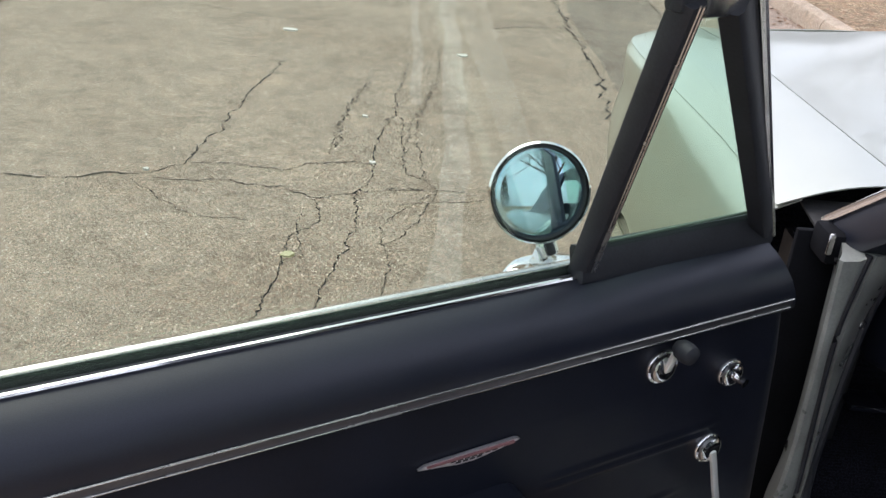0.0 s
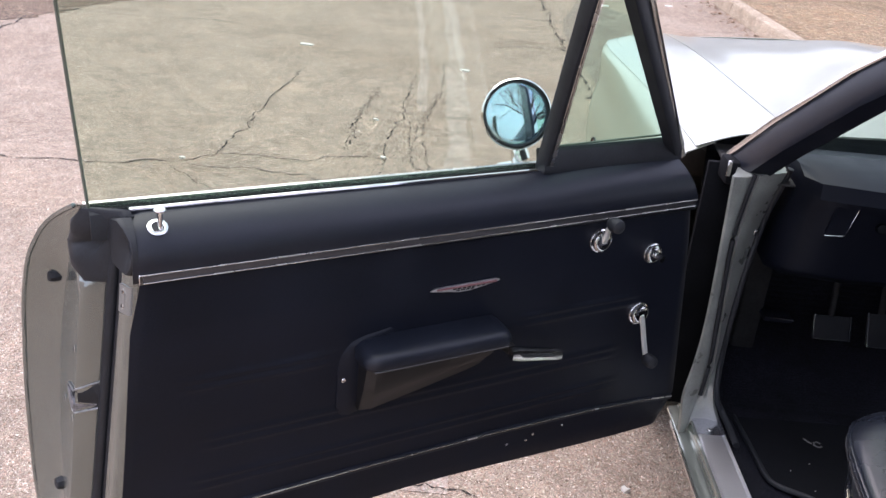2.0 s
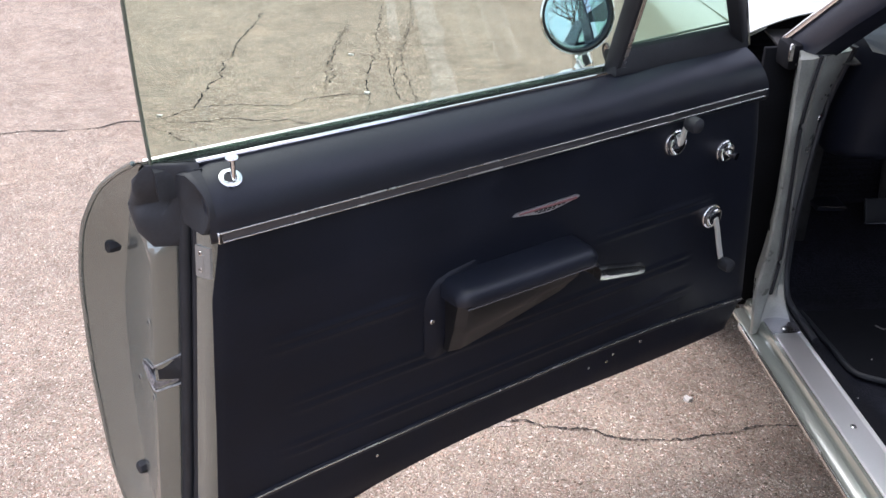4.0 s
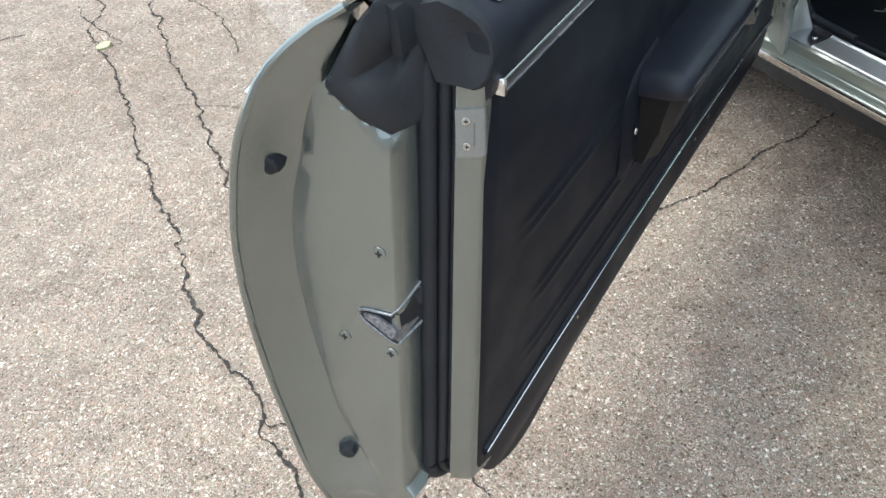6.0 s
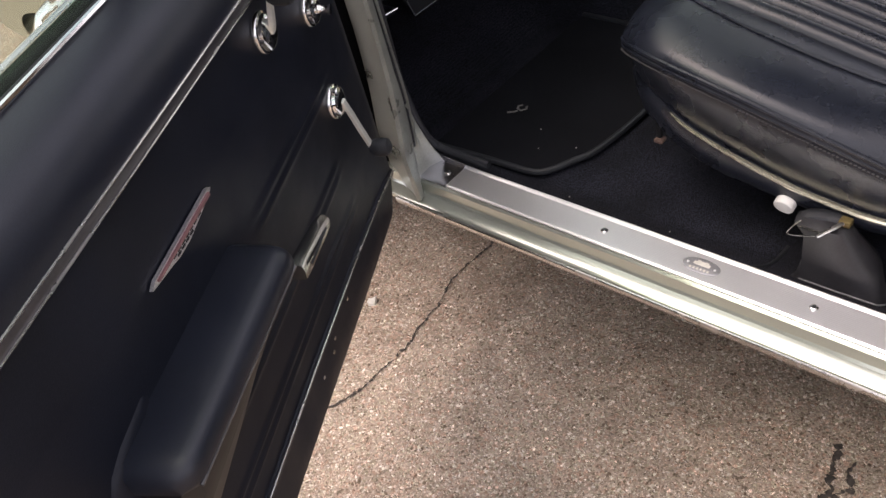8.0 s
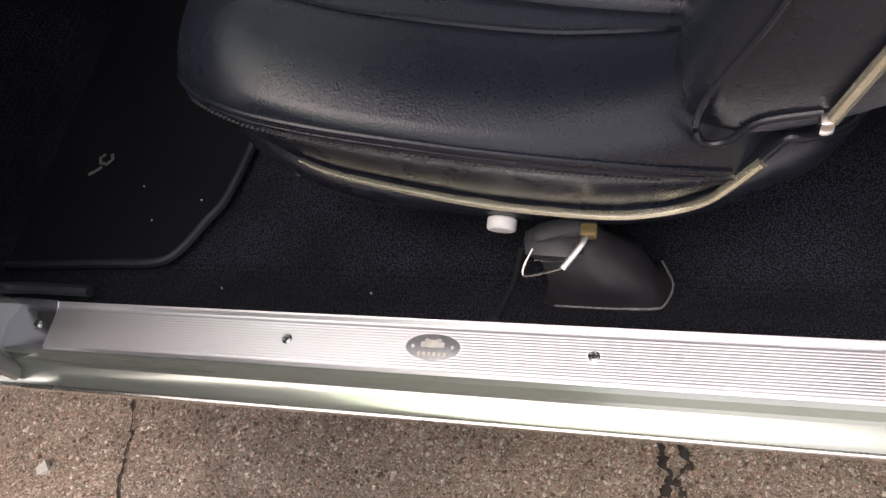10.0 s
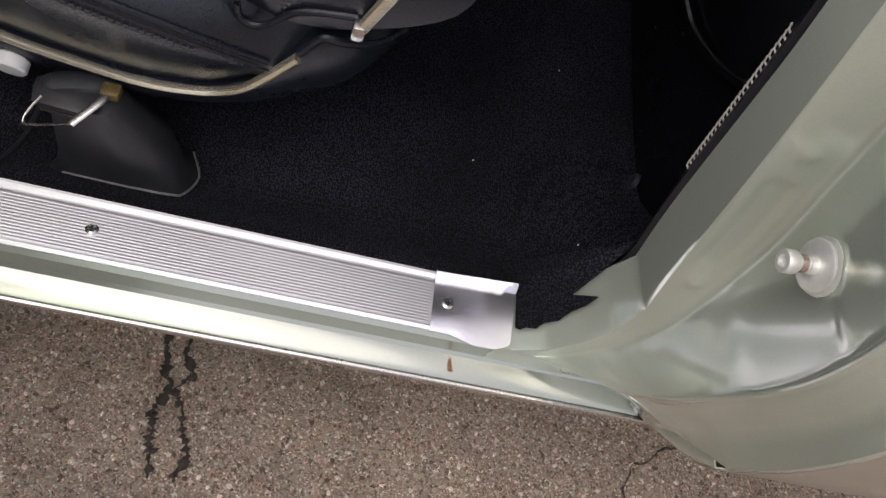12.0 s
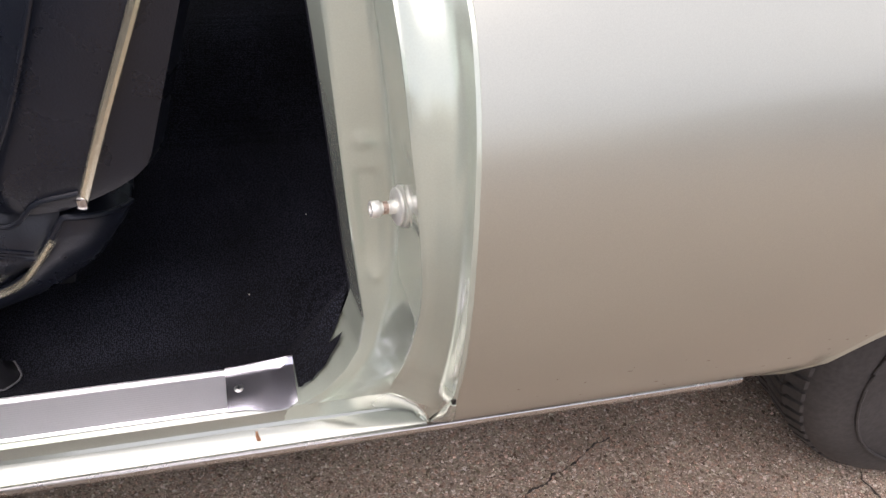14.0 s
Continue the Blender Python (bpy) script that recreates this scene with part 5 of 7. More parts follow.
def build_seat(sh):
    """Cushion, base, piping, trim strip and backrest; sh moves it across the car."""
    ys = [-0.195 - 0.535 * k / 26 for k in range(27)]
    bm = bmesh.new()
    rows = []
    for y in ys:
        a, al = seam_x(y), trim_x(y) + 0.003
        b, bl = SX0 + SX1 - a, SX0 + SX1 - al
        zt, zs = cushion_top(y), seam_z(y)
        low = min(zs - 0.012, trim_z(y) + 0.004) if y < -0.318 else float(np.interp(y, [-0.318, -0.195], [0.528, 0.545]))
        row = [(al, y, low), (al + (a - al) * 0.35 - 0.003, y, low + (zs - low) * 0.3), (al + (a - al) * 0.75 - 0.004, y, low + (zs - low) * 0.7), (a - 0.001, y, zs - 0.006), (a + 0.002, y, zs), (a + 0.004, y, zs + 0.008), (a + 0.016, y, zs + (zt - zs) * 0.55), (a + 0.036, y, zs + (zt - zs) * 0.85), (a + 0.065, y, zt), (a + 0.115, y, zt - 0.004)]
        n = 8
        for k in range(1, n):
            row.append((a + 0.115 + (b - a - 0.23) * k / n, y, zt - 0.004 - 0.012 * math.sin(math.pi * k / n)))
        row += [(SX0 + SX1 - p[0], p[1], p[2]) for p in reversed(row[:10])]
        rows.append([(p[0] + sh, p[1], p[2]) for p in row])
    loft(bm, rows)
    cushion = part("front_seat", bm, SEAT_VINYL, car, "black vinyl front bucket seat", sharp=60)
    # pleats in the middle of the cushion
    for k in range(9):
        bm = bmesh.new()
        xx = SX0 + 0.115 + (SX1 - SX0 - 0.23) * (k + 0.5) / 9 + sh
        w = (SX1 - SX0 - 0.23) / 18
        loft(bm, [[(xx - w, y, cushion_top(y) - 0.012), (xx - w * 0.8, y, cushion_top(y) - 0.003), (xx - w * 0.3, y, cushion_top(y) + 0.003), (xx + w * 0.3, y, cushion_top(y) + 0.003), (xx + w * 0.8, y, cushion_top(y) - 0.003), (xx + w, y, cushion_top(y) - 0.012)] for y in ys[2:]], closed=False)
        part("pleat", bm, SEAT_VINYL, cushion)
    # piping round the cushion edge
    for off in (0.0, 0.009):
        bm = bmesh.new()
        fine = [ys[0] + (ys[-1] - ys[0]) * k / 70 for k in range(71)]
        tube(bm, [(seam_x(y) + 0.0005 + sh, y, seam_z(y) + 0.001 - off) for y in fine if y > -0.703], 0.0028, 8)
        part("piping", bm, SEAT_VINYL, cushion, "raised black piping")
    bm = bmesh.new()
    for k in range(22 * 4):
        f = k / 4
        y = ys[int(f)] + (ys[int(f) + 1] - ys[int(f)]) * (f - int(f))
        x = seam_x(y) - 0.0015 + sh
        z = seam_z(y) - 0.015
        box(bm, x - 0.001, x + 0.001, y - 0.0016, y + 0.0016, z - 0.0006, z + 0.0006)
    part("stitching", bm, material("grey_thread", (0.045, 0.046, 0.05), 0.8), cushion, "fine grey stitching")
    bm = bmesh.new()
    tube(bm, [(seam_x(y) + 0.113 + sh, y, cushion_top(y) - 0.002) for y in ys[3:]], 0.003, 6)
    part("seam", bm, SEAT_VINYL, cushion)
    # lower shell
    bm = bmesh.new()
    rows = []
    for y in ys[1:] + [-0.737, -0.745, -0.755, -0.765, -0.775, -0.785, -0.793, -0.799, -0.803]:
        turn = max(0.0, (-0.735 - y) / 0.068)
        a = trim_x(max(y, -0.73)) - 0.003 + 0.050 * turn ** 2.4
        b = SX0 + SX1 - a
        if y > -0.7225:
            top = trim_z(y) + 0.003 if y < -0.318 else 0.535
        else:
            top = float(np.interp(-y, [0.7225, 0.739, 0.752, 0.775, 0.79, 0.803], [0.516, 0.541, 0.539, 0.531, 0.524, 0.519]))
        bot = min(top - 0.004, float(np.interp(-y, [0.19, 0.26, 0.40, 0.60, 0.65, 0.70, 0.74, 0.77, 0.79, 0.803], [0.50, 0.470, 0.425, 0.410, 0.410, 0.424, 0.446, 0.470, 0.492, 0.512])))
        h = top - bot
        half = [(a + 0.002, y, top), (a - 0.001, y, top - 0.15 * h), (a + 0.001, y, top - 0.45 * h), (a + 0.007, y, top - 0.75 * h), (a + 0.018, y, bot + 0.06 * h), (a + 0.040, y, bot)]
        row = half + [(SX0 + SX1 - p[0], p[1], p[2]) for p in reversed(half)]
        rows.append([(p[0] + sh, p[1], p[2]) for p in row])
    loft(bm, rows)
    part("seat_shell", bm, SEAT_VINYL, cushion, "dull black moulded seat side shell", sharp=50)
    bm = bmesh.new()
    rim = [(-0.7225, 0.516), (-0.731, 0.530), (-0.739, 0.541), (-0.752, 0.539), (-0.775, 0.531), (-0.790, 0.524), (-0.803, 0.519)]
    tube(bm, spline([(trim_x(max(y, -0.73)) - 0.002 + 0.050 * max(0.0, (-0.735 - y) / 0.068) ** 2.4 + sh, y, z + 0.001) for y, z in rim], 4), 0.0036, 8)
    part("shell_rim", bm, SEAT_VINYL, cushion, "folded upper edge of the seat shell")
    for a in (0.2, 0.55):
        bm = bmesh.new()
        box(bm, a + 0.06 + sh, a + 0.085 + sh, -0.70, -0.30, 0.315, 0.42, 0.004)
        part("seat_rail", bm, DARK, cushion, "dark seat rail")
    bm = bmesh.new()
    pts = spline([(trim_x(y) - 0.003 + sh, y, z) for y, z in TRIM], 5)
    tube(bm, pts, [0.0012 + 0.0040 * min(1, i / 12) for i in range(len(pts))], 8, 0.8)
    part("trim_strip", bm, GOLD, cushion, "pale gold metal trim strip")
    # backrest
    bm = bmesh.new()
    rows = []
    for k in range(29):
        f = (k / 28) ** 1.5
        z = 0.536 + 0.60 * f
        lean = 0.335 * (z - 0.556)
        yf, yb = -0.640 - lean - 0.01 * math.sin(math.pi * f), -0.822 - lean + 0.03 * f
        if f < 0.12:
            yf = yf - 0.025 * (1 - f / 0.12) ** 2
            z = z + 0.012 * (1 - f / 0.12)
            yb += 0.075 * (1 - f / 0.12) ** 2
        top = max(0, (f - 0.8) / 0.2)
        a, b = SX0 + 0.004 + 0.05 * top ** 2 + sh, SX1 - 0.004 - 0.05 * top ** 2 + sh
        yf -= 0.05 * top ** 2
        yb += 0.03 * top ** 2
        rows.append([(a, yb + 0.03, z), (a + 0.002, yb, z), (a + 0.03, yb - 0.012, z), (b - 0.03, yb - 0.012, z), (b - 0.002, yb, z), (b, yb + 0.03, z), (b, yf - 0.045, z), (b - 0.012, yf - 0.012, z), (b - 0.05, yf, z), (XS(a, b, 0.7), yf - 0.012, z), (XS(a, b, 0.5), yf - 0.018, z), (XS(a, b, 0.3), yf - 0.012, z), (a + 0.05, yf, z), (a + 0.012, yf - 0.012, z), (a, yf - 0.045, z)])
    loft(bm, rows)
    part("backrest", bm, SEAT_VINYL, cushion, "black vinyl seat backrest", sharp=60)
    bm = bmesh.new()
    pts = spline([(SX0 + 0.003 + sh, -0.760, 0.572), (SX0 + 0.002 + sh, -0.717, 0.563), (SX0 + 0.001 + sh, -0.692, 0.539), (SX0 + 0.001 + sh, -0.674, 0.542), (SX0 + 0.001 + sh, -0.672, 0.575), (SX0 + 0.001 + sh, -0.690, 0.62), (SX0 + 0.001 + sh, -0.72, 0.68), (SX0 + 0.002 + sh, -0.765, 0.80), (SX0 + 0.006 + sh, -0.83, 1.0)], 6)
    tube(bm, pts, 0.0030, 8)
    part("piping", bm, SEAT_VINYL, cushion, "raised black piping")
    bm = bmesh.new()
    tube(bm, spline([(SX0 - 0.003 + sh, -0.764, 0.567), (SX0 - 0.003 + sh, -0.800, 0.665), (SX0 - 0.001 + sh, -0.847, 0.785), (SX0 + 0.003 + sh, -0.91, 0.95), (SX0 + 0.03 + sh, -0.955, 1.08)], 4), 0.0056, 8)
    part("trim_strip", bm, GOLD, cushion, "pale gold metal trim strip")
    bm = bmesh.new()
    box(bm, SX0 - 0.010 + sh, SX0 + 0.004 + sh, -0.768, -0.757, 0.558, 0.574, 0.003)
    part("trim_tip", bm, STEEL, cushion, "bright end of the trim strip")
    return cushion


def XS(a, b, f):
    return a + (b - a) * f


build_seat(0.0)
build_seat(2 * XC - SX0 - SX1)

# seat adjuster knob, belt boot and buckle
bm = bmesh.new()
lathe(bm, [(0, -0.025), (0.007, -0.025), (0.007, 0.0), (0.0130, 0.0), (0.0142, 0.0014), (0.0142, 0.0105), (0.0128, 0.0122), (0.004, 0.0128), (0, 0.0125)], 28, facing((0.112, -0.495, 0.432), (-1, 0.05, -0.35)))
part("adjuster_knob", bm, WHITE, car, "white round seat adjuster knob")
bm = bmesh.new()
box(bm, 0.180, 0.188, -0.264, -0.256, 0.416, 0.500, 0.002)
leg = part("seat_bracket", bm, RUBBER, car, "dark steel bracket under the seat")
bm = bmesh.new()
box(bm, 0.173, 0.190, -0.270, -0.254, 0.412, 0.419, 0.003)
part("bracket_end", bm, material("dull_rust", (0.13, 0.085, 0.07), 0.85, grain=0.3, grain_scale=300), leg, "dull rusty end of the bracket")
bm = bmesh.new()
tube(bm, [(x, -0.487 - 0.06 * (x - 0.04), floor_z(x, -0.488) + 0.001) for x in (0.034, 0.045, 0.06, 0.075, 0.09, 0.11, 0.14)], 0.0032, 6, 0.6)
part("carpet_seam", bm, RUBBER, car, "raised carpet seam")
bm = bmesh.new()
base = [(0.061, -0.540), (0.060, -0.60), (0.062, -0.634), (0.069, -0.645), (0.10, -0.652), (0.128, -0.640), (0.135, -0.59), (0.130, -0.54), (0.10, -0.527), (0.066, -0.527)]
mid = [(0.063, -0.540), (0.060, -0.590), (0.064, -0.622), (0.076, -0.634), (0.104, -0.628), (0.122, -0.615), (0.127, -0.585), (0.120, -0.555), (0.10, -0.540), (0.078, -0.538)]
top = [(0.074, -0.535), (0.072, -0.570), (0.075, -0.590), (0.082, -0.598), (0.100, -0.600), (0.110, -0.592), (0.110, -0.565), (0.106, -0.545), (0.098, -0.532), (0.088, -0.532)]
flat = [(a, b, floor_z(a, b) + 0.003) for a, b in base]
loft(bm, [[(a, b, z - 0.004) for a, b, z in flat], flat, [(XS(a, c, 0.45), XS(b, d, 0.45), z + 0.006) for (a, b, z), (c, d) in zip(flat, mid)], [(a, b, 0.385) for a, b in mid], [(a, b, 0.418) for a, b in top], [(a - 0.004, b + 0.012, 0.438) for a, b in top], [(XS(a, 0.094, 0.6) - 0.006, XS(b, -0.552, 0.6) + 0.012, 0.442) for a, b in top]])
boot = part("belt_boot", bm, material("glossy_rubber", (0.022, 0.022, 0.025), 0.38, grain=0.15, grain_scale=300, bump=0.08, bump_scale=200, stain=0.3, stain_scale=25, rough_var=0.1), car, "soft black rubber seat belt boot", sharp=60)
bm = bmesh.new()
tube(bm, spline(flat[:6], 4), 0.0013, 6)
part("boot_edge", bm, material("worn_rubber_edge", (0.16, 0.16, 0.17), 0.6, grain=0.3, grain_scale=200), boot, "worn grey rim of the boot flange")
bm = bmesh.new()
tube(bm, spline([(0.085, -0.578, 0.447), (0.075, -0.573, 0.446), (0.055, -0.558, 0.440)], 4), 0.0036, 8, 0.5)
tube(bm, spline([(0.055, -0.558, 0.440), (0.050, -0.530, 0.434), (0.051, -0.522, 0.434), (0.062, -0.524, 0.437), (0.074, -0.530, 0.441)], 3), 0.0011, 6)
tube(bm, [(0.062, -0.560, 0.441), (0.064, -0.532, 0.438)], 0.0012, 6)
part("belt_buckle", bm, STEEL, boot, "worn brass-coloured belt buckle frame")
bm = bmesh.new()
tube(bm, spline([(0.100, -0.585, 0.437), (0.097, -0.560, 0.441), (0.090, -0.535, 0.440), (0.086, -0.527, 0.434)], 4), [0.008 + 0.003 * math.sin(math.pi * k / 12) for k in range(13)], 10, 0.6)
part("belt_strap", bm, RUBBER, boot, "folded black belt end")
bm = bmesh.new()
box(bm, 0.084, 0.098, -0.588, -0.572, 0.440, 0.450, 0.003)
part("rivet", bm, material("tarnished_brass", (0.16, 0.12, 0.05), 0.5, 0.6, grain=0.3, grain_scale=400), boot, "tarnished brass rivet")

# rear seat and side trim
bm = bmesh.new()
rows = []
for x, zt, yf in ((0.135, 0.50, -1.16), (0.15, 0.575, -1.125), (0.19, 0.615, -1.105), (0.30, 0.625, -1.10), (XC, 0.62, -1.10), (2 * XC - 0.3, 0.625, -1.10), (2 * XC - 0.15, 0.575, -1.125)):
    rows.append([(x, yf - 0.01, 0.33), (x, yf - 0.012, 0.42), (x, yf, zt - 0.07), (x, yf - 0.012, zt - 0.025), (x, yf - 0.06, zt), (x, yf - 0.5, zt - 0.06), (x, yf - 0.55, 0.33)])
loft(bm, rows)
rear = part("rear_seat", bm, GLOSS_VINYL, car, "glossy black vinyl rear seat cushion", sharp=60)
bm = bmesh.new()
tube(bm, spline([(0.146, -1.130, 0.60), (0.170, -1.104, 0.563), (0.219, -1.098, 0.529), (0.277, -1.096, 0.500), (0.326, -1.096, 0.484), (0.42, -1.098, 0.474), (XC, -1.098, 0.47)], 6), 0.005, 8)
part("piping", bm, GLOSS_VINYL, rear, "raised black piping")
bm = bmesh.new()
surface(bm, lambda s, t: (0.15 + (2 * XC - 0.3) * s, -1.55 - 0.25 * t, 0.52 + 0.5 * t), 8, 6, 0.08)
part("rear_backrest", bm, VINYL, rear, "black vinyl rear backrest", sharp=60)
bm = bmesh.new()


def side_trim(s, t):
    z = 0.375 + 0.56 * t
    x0, y0 = (jamb_at(max(0.49, min(z, 0.96)), "flange", i) for i in (0, 1))
    x0, y0 = x0 + 0.0045, y0 - 0.004
    return (x0 + (0.121 - x0) * min(1, s * 3) ** 0.7, y0 - 0.55 * s ** 1.25, z)


surface(bm, side_trim, 20, 14, 0.006)
quarter_trim = part("quarter_trim", bm, VINYL, car, "black vinyl rear side trim panel", sharp=60)
for z, s in ((0.44, 0.05), (0.571, 0.05)):
    part("rivet", screw(bmesh.new(), facing(Vector(side_trim(s, (z - 0.375) / 0.56)) + Vector((0.0, 0.006, 0)), (0.1, 1, 0.1)), 0.005), STEEL, quarter_trim)
for k in range(26):
    z = 0.585 + k * 0.006
    p = Vector(side_trim(0.045, (z - 0.375) / 0.56))
    bm = bmesh.new()
    tube(bm, [(p.x - 0.0045, p.y + 0.0065, z - 0.001), (p.x, p.y + 0.0085, z), (p.x + 0.0045, p.y + 0.0065, z + 0.001)], 0.0008, 5)
    part("staple", bm, PALE, quarter_trim)
part("button", screw(bmesh.new(), facing((0.142, -1.058, 0.431), (0.2, 1, 0.4)), 0.009), RUBBER, quarter_trim, "black trim button")


# wheels
def wheel(cx, cy, sx):
    m = facing((cx, cy, 0.33), (sx, 0, 0))
    bm = bmesh.new()
    lathe(bm, [(0.19, -0.02), (0.20, 0.0), (0.225, 0.008), (0.265, 0.010), (0.292, 0.004), (0.310, -0.008), (0.321, -0.022), (0.328, -0.045), (0.331, -0.10), (0.330, -0.165), (0.318, -0.185), (0.27, -0.20), (0.20, -0.18)], 64, m)
    w = part("wheel", bm, TYRE, car, "black tyre with ribbed tread", sharp=50)
    bm = bmesh.new()
    for k in range(72):
        a = 2 * math.pi * k / 72
        for h0, h1, sk in ((-0.022, -0.055, 0.03), (-0.062, -0.098, -0.03), (-0.108, -0.142, 0.03), (-0.150, -0.180, -0.03)):
            r = 0.3335 if h0 < -0.03 else 0.330
            vs = []
            for aa, hh, rr in ((a - 0.030, h0, 0.318 if h0 > -0.03 else 0.326), (a + 0.030, h0, 0.318 if h0 > -0.03 else 0.326), (a + 0.030 + sk, h1, 0.329), (a - 0.030 + sk, h1, 0.329)):
                vs.append(bm.verts.new(m @ Vector((rr * math.cos(aa), rr * math.sin(aa), hh))))
            ws = []
            for aa, hh, rr in ((a - 0.028, h0 - 0.003, 0.326 if h0 > -0.03 else 0.333), (a + 0.028, h0 - 0.003, 0.326 if h0 > -0.03 else 0.333), (a + 0.028 + sk, h1, 0.336), (a - 0.028 + sk, h1, 0.336)):
                ws.append(bm.verts.new(m @ Vector((rr * math.cos(aa), rr * math.sin(aa), hh))))
            bm.faces.new(ws)
            for i in range(4):
                bm.faces.new((vs[i], vs[(i + 1) % 4], ws[(i + 1) % 4], ws[i]))
    part("tread_block", bm, TYRE, w)
    bm = bmesh.new()
    lathe(bm, [(0, 0.0), (0.03, 0.005), (0.05, -0.005), (0.12, -0.015), (0.165, -0.006), (0.185, 0.004), (0.195, 0.002), (0.192, -0.03), (0, -0.04)], 40, m)
    part("rim", bm, STEEL, w, "steel wheel rim")
    bm = bmesh.new()
    tube(bm, circle(m @ Vector((0, 0, 0.0125)), m.to_3x3() @ Vector((1, 0, 0)), m.to_3x3() @ Vector((0, 1, 0)), 0.262, 48), 0.0025, 6)
    part("sidewall_rib", bm, TYRE, w)


wheel(-0.070, -1.968, -1)
wheel(-0.052, 0.86, -1)
wheel(2 * XC + 0.052, -1.968, 1)
wheel(2 * XC + 0.052, 0.86, 1)
for cy in (-1.968, 0.86):
    for x in (0.17, 2 * XC - 0.17):
        bm = bmesh.new()
        box(bm, x - 0.03, x + 0.03, cy - 0.45, cy + 0.45, 0.20, 0.72, 0.01)
        part("wheel_house", bm, DARK, car)

# floor mat on the carpet
bm = bmesh.new()
mo = [(p.x, p.y) for p in spline([(0.092, 0.16, 0), (0.100, 0.02, 0), (0.104, -0.055, 0), (0.122, -0.082, 0), (0.165, -0.105, 0), (0.20, -0.122, 0), (0.30, -0.135, 0), (0.45, -0.138, 0), (0.56, -0.12, 0), (0.585, -0.05, 0), (0.59, 0.16, 0)], 4)]
ring = [bm.verts.new((x, y, floor_z(max(x, 0.115), y) + 0.012)) for x, y in mo]
bm.faces.new(ring)
bm.normal_update()
bmesh.ops.solidify(bm, geom=bm.faces[:], thickness=0.008)
mat_ob = thing("floor_mat", "black floor mat with bound edge and embroidered shapes", "floor mat")
part("mat", bm, MAT_PILE, mat_ob)
bm = bmesh.new()
tube(bm, [(x, y, floor_z(max(x, 0.115), y) + 0.012) for x, y in mo], 0.006, 8)
part("bound_edge", bm, RUBBER, mat_ob, "black bound mat edge")
THREAD = material("pale_thread", (0.14, 0.135, 0.13), 0.85, grain=0.3, grain_scale=400)
for pts in ([(0.262, 0.070), (0.254, 0.066), (0.246, 0.072), (0.248, 0.082), (0.256, 0.086), (0.262, 0.080)], [(0.242, 0.078), (0.236, 0.084), (0.230, 0.094)], [(0.462, 0.056), (0.455, 0.050), (0.446, 0.050), (0.437, 0.056), (0.430, 0.066), (0.427, 0.078)]):
    bm = bmesh.new()
    tube(bm, [(x, y, floor_z(x, y) + 0.0135) for x, y in pts], 0.003, 6, 0.5)
    part("embroidery", bm, THREAD, mat_ob, "pale thread shapes")
rng = random.Random(4)
for x, y in ((0.357, -1.017), (0.199, -0.922), (0.113, -1.039), (0.19, -0.09), (0.16, -0.03), (0.068, -0.16), (0.07, -0.34), (0.21, 0.0)):
    bm = bmesh.new()
    bmesh.ops.create_icosphere(bm, subdivisions=1, radius=0.0013, matrix=Matrix.Translation((x, y, floor_z(x, y) + (0.016 if y > -0.12 else 0.0025))))
    solo("lint_speck", bm, PALE, "tiny pale speck of lint on the black carpet", "lint", "lint on the carpet")

# ---------------------------------------------------------------- the open door
# door coordinates: x from hinge to latch, y towards the cabin side, z up
DOOR_M = Matrix(((-0.86402, 0.50345, 0, -0.14348), (-0.50345, -0.86402, 0, 0.00359), (0, 0, 1, 0), (0, 0, 0, 1)))
# rear edge of the outer skin, by height: distance outwards, and along the door
OUT = [(0.283, -0.130), (0.33, -0.143), (0.38, -0.157), (0.413, -0.165), (0.46, -0.176), (0.53, -0.184), (0.633, -0.1935), (0.70, -0.1955), (0.726, -0.195), (0.814, -0.182), (0.887, -0.162), (0.933, -0.138), (0.964, -0.098), (0.978, -0.072)]
OUT_U = [(0.283, 1.130), (0.38, 1.143), (0.46, 1.150), (0.53, 1.149), (0.633, 1.145), (0.726, 1.138), (0.814, 1.129), (0.887, 1.112), (0.933, 1.088), (0.964, 1.064), (0.978, 1.054)]
CREASE = [(0.40, -0.082), (0.434, -0.105), (0.50, -0.141), (0.585, -0.160), (0.655, -0.170), (0.72, -0.173), (0.78, -0.167), (0.839, -0.151), (0.905, -0.122), (0.96, -0.085)]


def n_out(z):
    return curve_at(OUT, z)


def u_plate(n, z):
    """The latch plate."""
    return 1.0745 - 0.10 * (n + 0.081) - 0.115 * (z - 0.754)


def n_panel_edge(z):
    return -0.011 - 0.042 * (0.85 - z)


def u_panel(z):
    """Rear edge of the trim panel."""
    return 1.004 + 0.128 * (0.85 - z)


def u_flat(n, z):
    """The narrow painted edge beside the trim panel."""
    return u_panel(z) + 0.44 * (n_panel_edge(z) - n)


def n_inner(z):
    """Where the latch plate rolls inwards to the weatherstrip channel."""
    if z < 0.435:
        return float(np.interp(z, [0.283, 0.335, 0.365, 0.40, 0.435], [-0.130, -0.108, -0.096, -0.080, -0.066]))
    return n_panel_edge(z) - 0.0480


def u_end(n, z):
    """The plate with its rolled inner edge."""
    d = max(0.0, min(1.0, (n - n_inner(z) + 0.004) / 0.004))
    return u_plate(n, z) - 0.040 * (1 - math.sqrt(1 - min(0.999, d * d))) * max(0.0, min(1.0, (z - 0.43) / 0.04))


def u_front(z):
    return float(np.interp(z, [0.37, 0.43, 0.50, 0.70, 0.89, 0.984, 1.02], [-0.075, -0.098, -0.085, -0.048, -0.010, 0.035, 0.05]))


